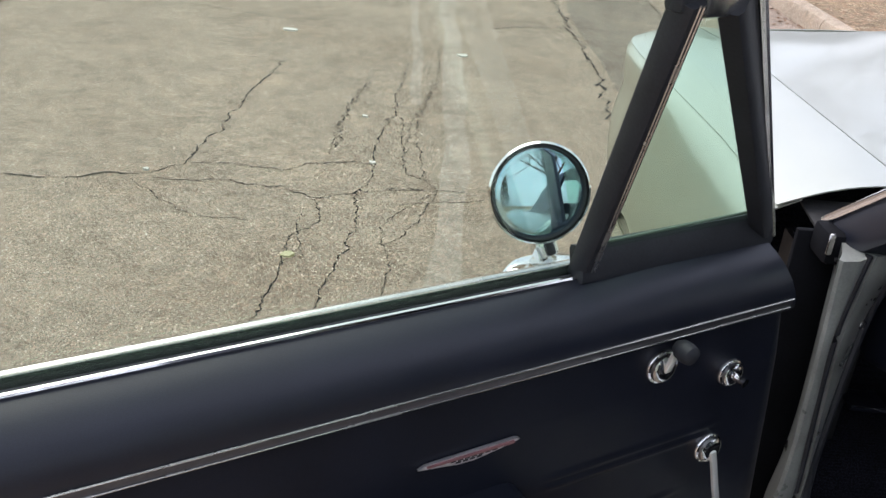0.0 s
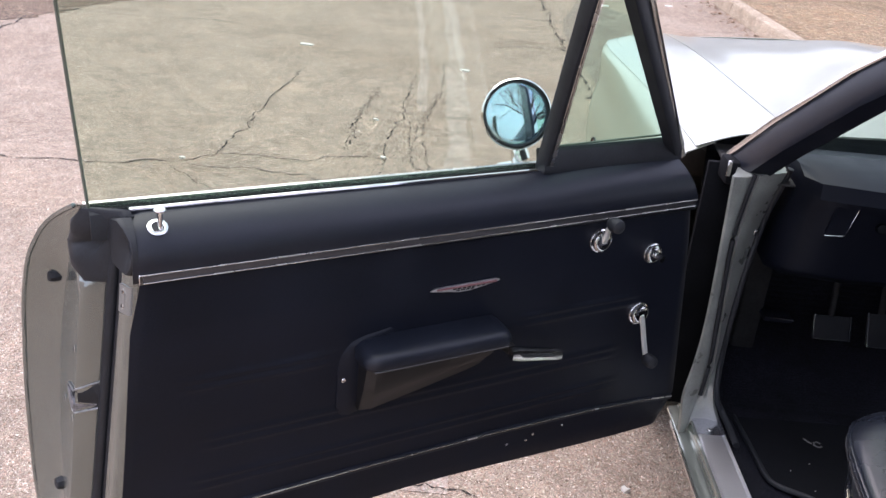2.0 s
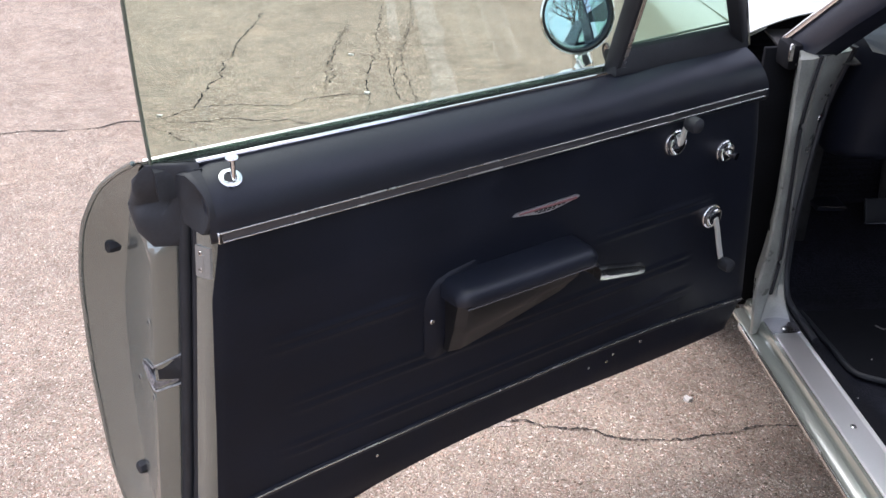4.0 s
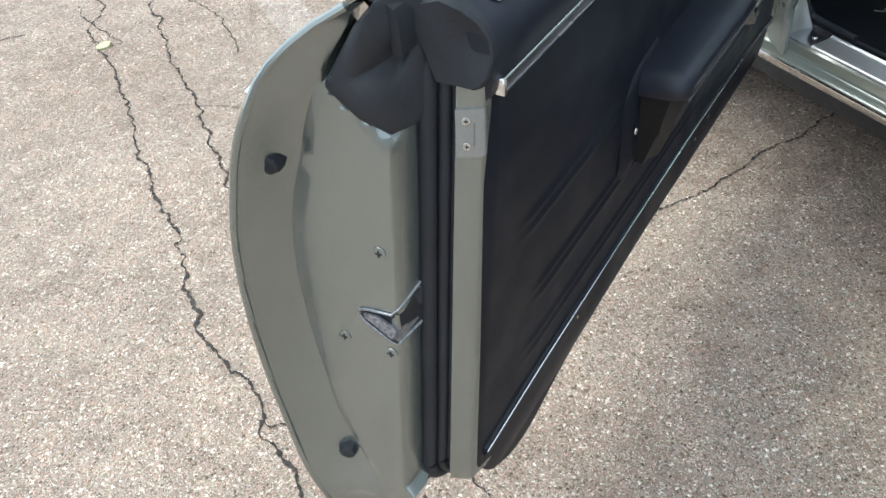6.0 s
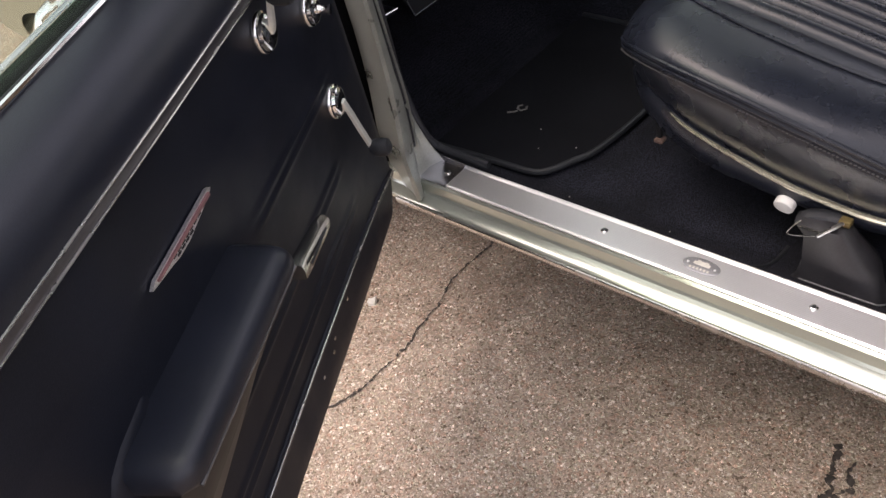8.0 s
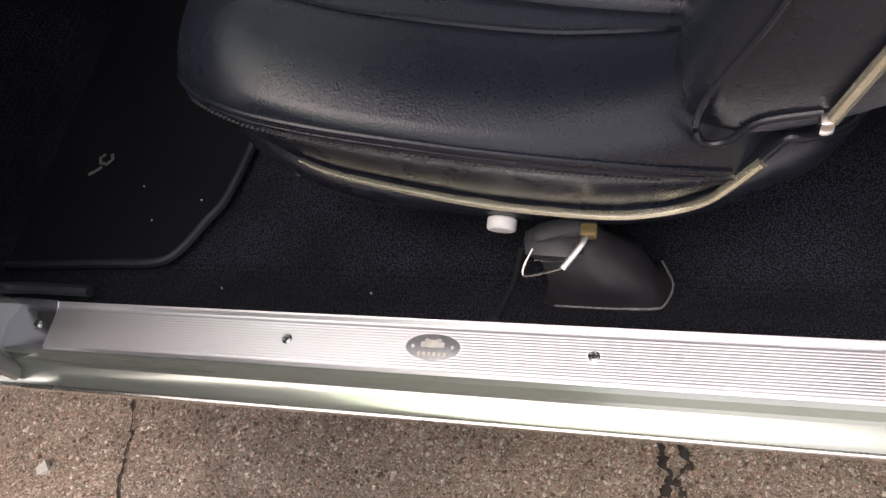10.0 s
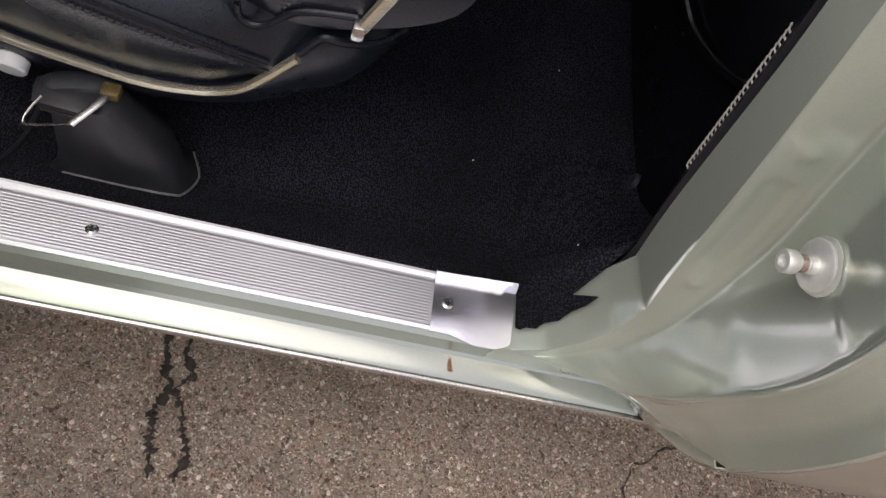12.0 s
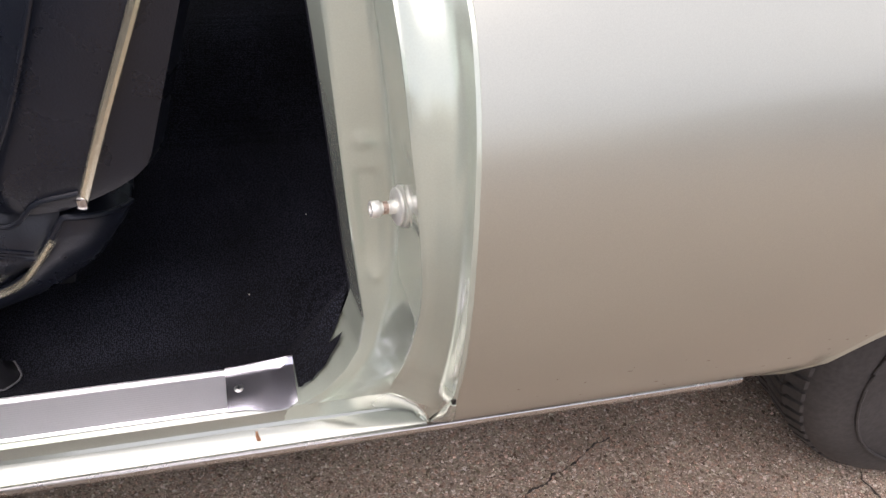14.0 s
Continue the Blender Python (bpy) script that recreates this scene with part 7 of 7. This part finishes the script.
for k in range(25):
    f = k / 24
    u = 0.400 + 0.270 * f
    e = max(0, 1 - f / 0.07) ** 2 + max(0, (f - 0.93) / 0.07) ** 2
    d = 0.0485 - 0.012 * e
    zt = 0.7225 - 0.010 * e
    p = panel_n(u, 0.71) - 0.004
    rows.append([(u, p, 0.694), (u, d - 0.010, 0.693 + 0.004 * e), (u, d - 0.002, 0.6955 + 0.003 * e), (u, d, 0.702), (u, d - 0.0005, zt - 0.010), (u, d - 0.003, zt - 0.0045), (u, d - 0.008, zt - 0.001), (u, d - 0.016, zt + 0.0008), (u, d * 0.4, zt + 0.002), (u, p, zt + 0.003)])
loft(bm, rows)
part("armrest_pad", bm, VINYL, arm, "smooth black padded armrest top", sharp=60)
# Pale line painting the highlight on the pad's lower edge.
strip_tube("pad_highlight", [(0.412 + 0.246 * k / 12, 0.0462, 0.6955) for k in range(13)], 0.0016, material("pale_highlight_line", (0.085, 0.084, 0.086), 0.25, grain=0.1, grain_scale=300), arm, "added pale bead painting the highlight under the armrest pad")
bm = bmesh.new()
rows = []
for u, z0, z1, t in ((0.600, 0.655, 0.739, 0.006), (0.615, 0.640, 0.7355, 0.012), (0.650, 0.612, 0.730, 0.0145), (0.672, 0.604, 0.722, 0.0145), (0.682, 0.606, 0.712, 0.010), (0.689, 0.612, 0.700, 0.004), (0.695, 0.62, 0.69, 0.0)):
    p = panel_n(u, 0.67)
    t *= 0.6
    rows.append([(u, p - 0.004, z0 - 0.030), (u, p + t * 0.5, z0 - 0.012), (u, p + t, z0 + 0.008), (u, p + t + 0.0005, (z0 + z1) / 2), (u, p + t, z1 - 0.006), (u, p + t * 0.7, z1 - 0.001), (u, p - 0.004, z1 + 0.003)])
loft(bm, rows)
part("armrest_base", bm, PANEL_VINYL, arm, "black armrest base", sharp=50)
part("screw", screw(bmesh.new(), facing((0.690, panel_n(0.69, 0.661) + 0.0165, 0.661), (0, 1, 0)), 0.0045), CHROME, arm)
bm = bmesh.new()
rows = []
for k in range(9):
    f = k / 8
    u, n, z = 0.398 - 0.122 * f, 0.036 - 0.018 * f, 0.672 - 0.036 * f
    h, d = 0.027 - 0.004 * f - (0.004 if k in (0, 8) else 0), 0.016 - 0.004 * f
    rows.append([(u, n - d / 2, z - h / 2 + 0.002), (u, n, z - h / 2), (u, n + d / 2, z - h / 2 + 0.003), (u, n + d / 2 + 0.001, z), (u, n + d / 2, z + h / 2 - 0.003), (u, n, z + h / 2), (u, n - d / 2, z + h / 2 - 0.002)])
loft(bm, rows)
rel = part("release_handle", bm, STEEL, door, "chrome inside door handle", sharp=40)
bm = bmesh.new()
bar(bm, [(0.378, 0.0445, 0.6665), (0.296, 0.0280, 0.6420)], 0.003, 0.002, (0, 1, 0))
part("grip_line", bm, RUBBER, rel, "dark groove in the handle")
bm = bmesh.new()
lathe(bm, [(0, -0.002), (0.012, -0.002), (0.010, 0.03), (0, 0.03)], 14, facing((0.382, -0.012, 0.664), (0, 1, 0)))
part("handle_stem", bm, DARK, rel)


# ---- latch end of the door
def on_end(n, z, off=0.0):
    return Vector((u_end(n, z) + off, n, z))


END_N = Vector((1.0, 0.10, 0.115)).normalized()
for n, z in ((-0.081, 0.754), (-0.129, 0.643), (-0.0785, 0.639)):
    m = facing(on_end(n, z, 0.0006), END_N)
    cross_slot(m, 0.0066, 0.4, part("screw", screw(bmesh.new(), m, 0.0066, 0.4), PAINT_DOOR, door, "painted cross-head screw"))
for u, n, z in ((1.080, -0.1705, 0.8325), (1.106, -0.147, 0.476)):
    bm = bmesh.new()
    lathe(bm, [(0, -0.012), (0.0100, -0.012), (0.0108, 0.0), (0.0104, 0.010), (0.0088, 0.0145), (0.005, 0.016), (0, 0.0150)], 8, facing((u, n, z), (1.0, 0.30, 0.05)))
    part("door_stop", bm, RUBBER, door, "black rubber door stop", sharp=30)
LO = [(-0.1085, 0.6775), (-0.107, 0.684), (-0.100, 0.6865), (-0.074, 0.6880), (-0.068, 0.694), (-0.0635, 0.7035), (-0.0600, 0.7050), (-0.0585, 0.698), (-0.0590, 0.668), (-0.0640, 0.6575), (-0.0700, 0.6530), (-0.0760, 0.6545), (-0.1020, 0.6705)]
# Latch hole is a raised black slab: its inner shade is in the colour.
bm = bmesh.new()
mid_n, mid_z = -0.078, 0.674
loft(bm, [[on_end(mid_n + (n - mid_n) * f, mid_z + (z - mid_z) * f, off) for n, z in LO] for f, off in ((1.0, -0.001), (1.0, 0.0012), (0.94, 0.0016), (0.80, 0.0008), (0.5, 0.0005))])
latch = part("latch", bm, RUBBER, door, "raised black slab for the shaded latch opening, worn bright rim")
strip_tube("latch_rim", [on_end(n, z, 0.0015) for n, z in LO + LO[:1]], 0.0014, material("worn_rim_steel", (0.34, 0.35, 0.36), 0.35, 0.8, grain=0.3, grain_scale=300), latch, "worn bright rim of the latch")
bm = bmesh.new()
loft(bm, [[on_end(a, b, 0.0015), on_end(a + 0.001, b + 0.003, 0.0045), on_end(c, d + 0.001, 0.0045), on_end(c, d, 0.0015)] for a, b, c, d in ((-0.102, 0.676, -0.101, 0.683), (-0.092, 0.670, -0.088, 0.6835), (-0.082, 0.663, -0.078, 0.679), (-0.075, 0.659, -0.069, 0.668), (-0.070, 0.657, -0.066, 0.662))])
part("latch_fork", bm, material("greasy_steel", (0.26, 0.265, 0.285), 0.45, 0.6, grain=0.5, grain_scale=250, bump=0.5, bump_scale=160), latch, "worn steel latch fork")
bm = bmesh.new()
loft(bm, [[on_end(-0.0655, 0.697, 0.002), on_end(-0.0605, 0.702, 0.002), on_end(-0.0605, 0.702, 0.004), on_end(-0.0655, 0.697, 0.004)], [on_end(-0.0665, 0.672, 0.002), on_end(-0.0605, 0.670, 0.002), on_end(-0.0605, 0.670, 0.004), on_end(-0.0665, 0.672, 0.004)]])
part("latch_cheek", bm, PAINT_DOOR, latch, "painted cheek inside the latch opening")


# rubber strip down the end, and the moulded boot at its top
def on_seal(dn, z, off=0.0):
    return Vector((u_panel(z) - 0.004 + off, n_panel_edge(z) + dn, z))


for dn, r, up in ((-0.0435, 0.0085, 0.020), (-0.0345, 0.0072, 0.008), (-0.0265, 0.0060, 0.002)):
    bm = bmesh.new()
    tube(bm, spline([on_seal(dn - 0.012, 0.965, 0.006), on_seal(dn - 0.002, 0.92, 0.006 + up * 0.5), on_seal(dn, 0.88, up), on_seal(dn, 0.76, up), on_seal(dn, 0.62, up), on_seal(dn, 0.50, up), on_seal(dn, 0.445, up), on_seal(dn + 0.002, 0.420, up - 0.012), Vector((1.035, dn - 0.030, 0.398)), Vector((0.985, dn - 0.028, 0.384)), Vector((0.6, dn - 0.026, 0.378)), Vector((0.0, dn - 0.026, 0.378))], 8), r, 10)
    part("weatherstrip", bm, RUBBER, door, "black rubber weatherstrip")


def on_boot(n, z, off=0.0):
    """The boot lies on the plate at its tip and dips into the weatherstrip channel."""
    d = max(0.0, min(1.0, (n + 0.072) / 0.030))
    return Vector((u_plate(n, z) + (u_panel(z) + 0.004 - u_plate(n, z)) * d * d * (3 - 2 * d) + off, n, z))


BO = [(-0.066, 0.974), (-0.080, 0.958), (-0.094, 0.936), (-0.1105, 0.911), (-0.1110, 0.905), (-0.100, 0.8960), (-0.082, 0.8825), (-0.063, 0.8665), (-0.054, 0.8660), (-0.047, 0.880), (-0.040, 0.920), (-0.036, 0.955), (-0.046, 0.972)]
bm = bmesh.new()
c = (-0.064, 0.925)
rings = []
for f, off in ((1.0, -0.006), (1.0, 0.003), (0.97, 0.0065), (0.90, 0.008), (0.62, 0.009), (0.36, 0.006), (0.22, -0.003), (0.08, -0.014)):
    rings.append([on_boot(c[0] + (n - c[0]) * f, c[1] + (z - c[1]) * f, off + 0.004 * math.exp(-((n + 0.075) / 0.012) ** 2) * (f < 0.95) * (z > 0.90)) for n, z in BO])
loft(bm, rings)
boot2 = part("corner_boot", bm, RUBBER, door, "soft black rubber boot at the window corner", sharp=60)
part("boot_pin", screw(bmesh.new(), facing(on_boot(-0.103, 0.915, 0.008), END_N), 0.0028), RUBBER, boot2)
bm = bmesh.new()
rows = []
EAR = [(-0.042, 0.898), (-0.016, 0.890), (-0.010, 0.892), (-0.004, 0.902), (-0.001, 0.918), (-0.003, 0.932), (-0.011, 0.9455), (-0.023, 0.9560), (-0.038, 0.9645), (-0.056, 0.962), (-0.058, 0.945), (-0.050, 0.925)]
ec = (-0.028, 0.928)
for f, k in ((1.0, 0.0), (1.0, 0.55), (0.985, 0.85), (0.93, 1.0), (0.7, 0.95), (0.3, 0.80)):
    rows.append([(0.990 + (u_flat(n, z) + 0.006 - 0.990) * k, ec[0] + (n - ec[0]) * f, ec[1] + (z - ec[1]) * f) for n, z in EAR])
loft(bm, rows)
part("boot_ear", bm, RUBBER, boot2, "folded rubber lip beside the padded roll", sharp=32)


# panel clip on the flat edge
def clip_sheet(n0, n1, z0, z1, off, thick):
    b = bmesh.new()
    rows = []
    for k in range(7):
        n = n0 + (n1 - n0) * k / 6
        curl = -0.003 * max(0.0, (k - 4) / 2) ** 2
        rows.append([Vector((u_flat(n, z) + o + curl, n, z)) for z, o in ((z0, off), (z1, off), (z1, off - thick), (z0, off - thick))])
    loft(b, rows)
    return b


FLAT_N = Vector((1.0, 0.44, 0.128)).normalized()
clip = part("panel_clip", clip_sheet(-0.0305, -0.0105, 0.8315, 0.8735, 0.0025, 0.003), material("clip_grey", (0.30, 0.31, 0.30), 0.35, 0.5, grain=0.05, grain_scale=300, coat=0.4), door, "small grey metal bracket with two screws")
for z in (0.8640, 0.8415):
    m = facing(Vector((u_flat(-0.0225, z) + 0.0027, -0.0225, z)), FLAT_N)
    cross_slot(m, 0.0036, 0.5, part("screw", screw(bmesh.new(), m, 0.0036, 0.5), STEEL, clip))
part("clip_rib", clip_sheet(-0.0185, -0.0160, 0.8425, 0.8630, 0.0042, 0.003), clip.data.materials[0], clip)

# ---------------------------------------------------------------- beyond the car
def parked_truck(x, y):
    """An older boxy pickup seen from the front, parked at the kerb."""
    t = thing("parked_truck", "older dark pickup with chrome bumper parked at the kerb", "truck", at=pose(x, y, gz(y), 1.6))
    bm = bmesh.new()
    box(bm, -0.93, 0.93, 0.12, 5.0, 0.45, 1.12, 0.06, 3)
    part("body", bm, NAVY, t, "dark blue truck body")
    bm = bmesh.new()
    loft(bm, [[(-0.80, 1.55, 1.12), (0.80, 1.55, 1.12), (0.80, 3.2, 1.12), (-0.80, 3.2, 1.12)], [(-0.68, 1.95, 1.70), (0.68, 1.95, 1.70), (0.68, 3.0, 1.70), (-0.68, 3.0, 1.70)]])
    part("cab", bm, NAVY, t, "dark cab")
    bm = bmesh.new()
    box(bm, -0.80, 0.80, 0.07, 0.13, 0.70, 0.98, 0.01)
    g = part("grille", bm, DARK, t, "black grille")
    for k in range(6):
        bm = bmesh.new()
        box(bm, -0.5, 0.5, 0.055, 0.072, 0.73 + k * 0.04, 0.74 + k * 0.04)
        part("slat", bm, STEEL, g)
    for sx in (-1, 1):
        for dx in (0.58, 0.72):
            bm = bmesh.new()
            lathe(bm, [(0, 0), (0.06, 0), (0.058, 0.015), (0.03, 0.03), (0, 0.032)], 18, facing((sx * dx, 0.07, 0.86), (0, -1, 0)))
            part("headlight", bm, WHITE, t, "round headlight lens")
        bm = bmesh.new()
        lathe(bm, [(0, 0.0), (0.18, 0.0), (0.30, 0.02), (0.35, 0.0), (0.36, -0.04), (0.36, -0.20), (0.33, -0.24), (0, -0.24)], 32, facing((sx * 0.90, 0.95, 0.36), (sx, 0, 0)))
        part("wheel", bm, TYRE, t, "dark truck tyre")
    bm = bmesh.new()
    loft(bm, [[(xx, yy - 0.02, 0.50), (xx, yy - 0.05, 0.53), (xx, yy - 0.03, 0.57), (xx, yy - 0.05, 0.61), (xx, yy - 0.05, 0.66), (xx, yy, 0.69), (xx, yy + 0.05, 0.69), (xx, yy + 0.05, 0.50)] for xx, yy in ((-0.97, 0.12), (-0.90, 0.03), (0, -0.02), (0.90, 0.03), (0.97, 0.12))])
    part("bumper", bm, CHROME, t, "bright chrome front bumper")
    bm = bmesh.new()
    box(bm, -0.16, 0.16, -0.085, -0.072, 0.53, 0.68, 0.006)
    pl = part("plate", bm, PALE, t, "pale licence plate")
    bm = bmesh.new()
    for k in range(6):
        box(bm, -0.125 + k * 0.043, -0.100 + k * 0.043, -0.089, -0.084, 0.57, 0.64)
    part("bars", bm, DARK, pl, "dark bars on the plate")
    bm = bmesh.new()
    box(bm, -0.85, 0.85, 0.15, 0.5, 0.30, 0.50, 0.02)
    part("valance", bm, DARK, t, "dark lower valance")
    for sx in (-1, 1):
        bm = bmesh.new()
        box(bm, sx * 0.98 - 0.07, sx * 0.98 + 0.07, 1.75, 1.82, 1.1, 1.32, 0.015)
        part("wing_mirror", bm, DARK, t, "dark wing mirror")
    return t


parked_truck(0.99, 16.2)


def parked_car(x, y, rz, mat, label):
    t = thing("parked_car", label, "car", at=pose(x, y, gz(y), 1.6, 0, rz))
    bm = bmesh.new()
    rows = []
    for yy, zt, w in ((-2.3, 0.70, 0.80), (-2.15, 0.86, 0.88), (-1.2, 0.95, 0.9), (0.0, 0.95, 0.9), (1.2, 0.93, 0.9), (2.2, 0.82, 0.88), (2.35, 0.62, 0.80)):
        rows.append([(-w + 0.05, yy, 0.24), (-w, yy, 0.40), (-w, yy, zt - 0.12), (-w + 0.10, yy, zt), (w - 0.10, yy, zt), (w, yy, zt - 0.12), (w, yy, 0.40), (w - 0.05, yy, 0.24)])
    loft(bm, rows)
    part("body", bm, mat, t, "car body", sharp=50)
    bm = bmesh.new()
    loft(bm, [[(-0.78, -1.5, 0.94), (0.78, -1.5, 0.94), (0.78, 1.0, 0.94), (-0.78, 1.0, 0.94)], [(-0.6, -0.9, 1.36), (0.6, -0.9, 1.36), (0.6, 0.35, 1.36), (-0.6, 0.35, 1.36)]])
    part("cabin", bm, DARK, t, "dark glazed cabin")
    for sx in (-1, 1):
        for yy in (-1.4, 1.4):
            bm = bmesh.new()
            lathe(bm, [(0, 0.0), (0.17, 0.0), (0.20, 0.01), (0.30, 0.015), (0.32, -0.03), (0.32, -0.18), (0, -0.2)], 28, facing((sx * 0.86, yy, 0.32), (sx, 0, 0)))
            w = part("wheel", bm, TYRE, t, "dark tyre")
            bm = bmesh.new()
            lathe(bm, [(0, 0.012), (0.06, 0.02), (0.16, 0.004), (0.18, 0.01), (0.18, -0.02), (0, -0.02)], 20, facing((sx * 0.86, yy, 0.32), (sx, 0, 0)))
            part("rim", bm, CHROME, w, "bright wheel rim")
    return t


parked_car(-9.6, 16.4, 55, NAVY, "dark blue car parked on the far side of the road")
parked_car(-13.8, 13.6, 62, material("white_paint", (0.7, 0.7, 0.7), 0.3, 0, coat=0.5, grain=0.02, grain_scale=60), "white car parked on the far side of the road")
for x, y in ((-6.35, 16.9), (-9.4, 12.9)):
    bm = bmesh.new()
    box(bm, x - 0.06, x + 0.06, y - 0.06, y + 0.06, gz(y) - 0.1, gz(y) + 1.5, 0.015)
    solo("wooden_post", bm, BARK, "dark weathered wooden post beside the shoulder", "post", "roadside posts")


def limb(bm, rng, p, d, length, r, level, max_level):
    n = 5
    pts = [Vector(p)]
    v = Vector(d).normalized()
    for k in range(n):
        v = (v + Vector((rng.gauss(0, 0.12), rng.gauss(0, 0.12), rng.gauss(0.03, 0.08)))).normalized()
        pts.append(pts[-1] + v * (length / n))
    tube(bm, pts, [r * (1 - 0.65 * k / n) for k in range(n + 1)], 7 if level < 2 else 4)
    if level < max_level:
        for k in range(5 if level == 0 else 4):
            i = rng.randint(2, n)
            a = rng.random() * 6.28
            side = v.cross(Vector((math.cos(a), math.sin(a), 0.3))).normalized()
            limb(bm, rng, pts[i], v * 0.55 + side * 0.9 + Vector((0, 0, 0.25)), length * (0.62 + 0.2 * rng.random()), r * 0.42, level + 1, max_level)


def bare_tree(x, y, h, seed):
    t = thing("bare_tree", "tall leafless winter tree with spreading branches", "tree", "bare trees")
    rng = random.Random(seed)
    bm = bmesh.new()
    z = gz(y) + 0.1
    tube(bm, [(x, y, z - 0.1), (x + 0.02, y, z + 0.3), (x + 0.05, y, z + h * 0.2), (x + 0.1, y + 0.05, z + h * 0.35)], [0.34, 0.25, 0.21, 0.18], 12)
    part("trunk", bm, BARK, t, "rough grey-brown trunk")
    bm = bmesh.new()
    for k in range(8):
        a = k * 0.785 + rng.random()
        limb(bm, rng, (x + 0.08, y, z + h * (0.22 + 0.02 * k)), (math.cos(a), math.sin(a), 0.9), h * 0.36, 0.10, 0, 3)
    part("crown", bm, BARK, t, "bare forked branches")


def conifer(x, y, h, seed):
    t = thing("conifer", "dark green conifer tree with ragged outline", "tree", "conifers")
    rng = random.Random(seed)
    z = gz(y)
    bm = bmesh.new()
    tube(bm, [(x, y, z - 0.1), (x, y, z + h * 0.5), (x, y, z + h * 0.97)], [0.22, 0.13, 0.02], 8)
    part("trunk", bm, BARK, t, "brown trunk")
    bm = bmesh.new()
    for k in range(620):
        f = rng.random() ** 0.8
        zz = z + h * (0.10 + 0.9 * f)
        r = (1 - f) * h * 0.24 * (0.4 + 0.6 * rng.random()) + 0.1
        a = rng.random() * 6.28
        c = Vector((x + r * math.cos(a), y + r * math.sin(a), zz - 0.12 * r))
        for q in range(4):
            e = Vector((rng.gauss(0, 0.22), rng.gauss(0, 0.22), rng.gauss(-0.06, 0.1)))
            s = Vector((rng.gauss(0, 0.08), rng.gauss(0, 0.08), rng.gauss(0, 0.08)))
            bm.faces.new([bm.verts.new(p) for p in (c - e, c + s, c + e, c - s * 0.6)])
    part("crown", bm, NEEDLE, t, "dark needled boughs", sharp=180)


bare_tree(13.0, 27.0, 11, 2)
bare_tree(9.0, 46.0, 12, 5)
bare_tree(-13.0, -22.0, 12, 9)
bare_tree(7.0, -9.0, 11, 11)
conifer(3.5, -36.0, 7.5, 3)
bare_tree(3.7, -10.5, 9.5, 31)
conifer(-20.0, -26.0, 11, 4)
conifer(-15.5, -30.0, 13, 17)


def house(x, y, rz, w, d, h, wall_mat, label):
    t = thing("house", label, "house", at=pose(x, y, gz(y), 0, 0, rz))
    bm = bmesh.new()
    box(bm, -w / 2, w / 2, -d / 2, d / 2, -0.3, h)
    part("wall", bm, wall_mat, t, "plain painted house walls")
    bm = bmesh.new()
    loft(bm, [[(-w / 2 - 0.4, -d / 2 - 0.4, h), (-w / 2 - 0.4, d / 2 + 0.4, h), (-w / 2 - 0.4, 0, h + d * 0.3)], [(w / 2 + 0.4, -d / 2 - 0.4, h), (w / 2 + 0.4, d / 2 + 0.4, h), (w / 2 + 0.4, 0, h + d * 0.3)]])
    part("roof", bm, DARK, t, "dark pitched roof", sharp=20)
    for k in range(4):
        bm = bmesh.new()
        xx = -w / 2 + w * (k + 0.5) / 4
        for yy in (-d / 2, d / 2):
            box(bm, xx - 0.5, xx + 0.5, yy - 0.03, yy + 0.03, 0.9, 2.1, 0.01)
        part("window", bm, NAVY, t, "dark window pane")


SIDING = material("grey_siding", (0.42, 0.42, 0.42), 0.7, grain=0.1, grain_scale=5, stain=0.1, stain_scale=1)
house(-24, -18, 20, 14, 8, 3.2, SIDING, "single-storey grey house across the road")
house(16, 55, 0, 16, 8, 3.2, SIDING, "single-storey grey house beyond the dry grass")
parked_car(-5.2, -13.0, 4, material("dark_red_paint", (0.28, 0.03, 0.03), 0.3, 0.1, coat=0.5, grain=0.03, grain_scale=60), "dark red car parked further back on the road")
for cx, cy, rx, ry, sd in ((13.5, 38, 1.4, 0.5, 5), (10.5, 40, 0.8, 0.3, 8)):
    bm = bmesh.new()
    loft(bm, [[(a, b, gz(b) + 0.10) for a, b in oval(cx, cy, rx, ry, sd)], [(cx + (a - cx) * 0.85, cy + (b - cy) * 0.85, gz(b) + 0.22) for a, b in oval(cx, cy, rx, ry, sd)]])
    solo("snow_patch", bm, material("old_snow", (0.8, 0.8, 0.8), 0.6, grain=0.05, grain_scale=10), "small patch of old snow on the dry grass", "snow", "snow patches")
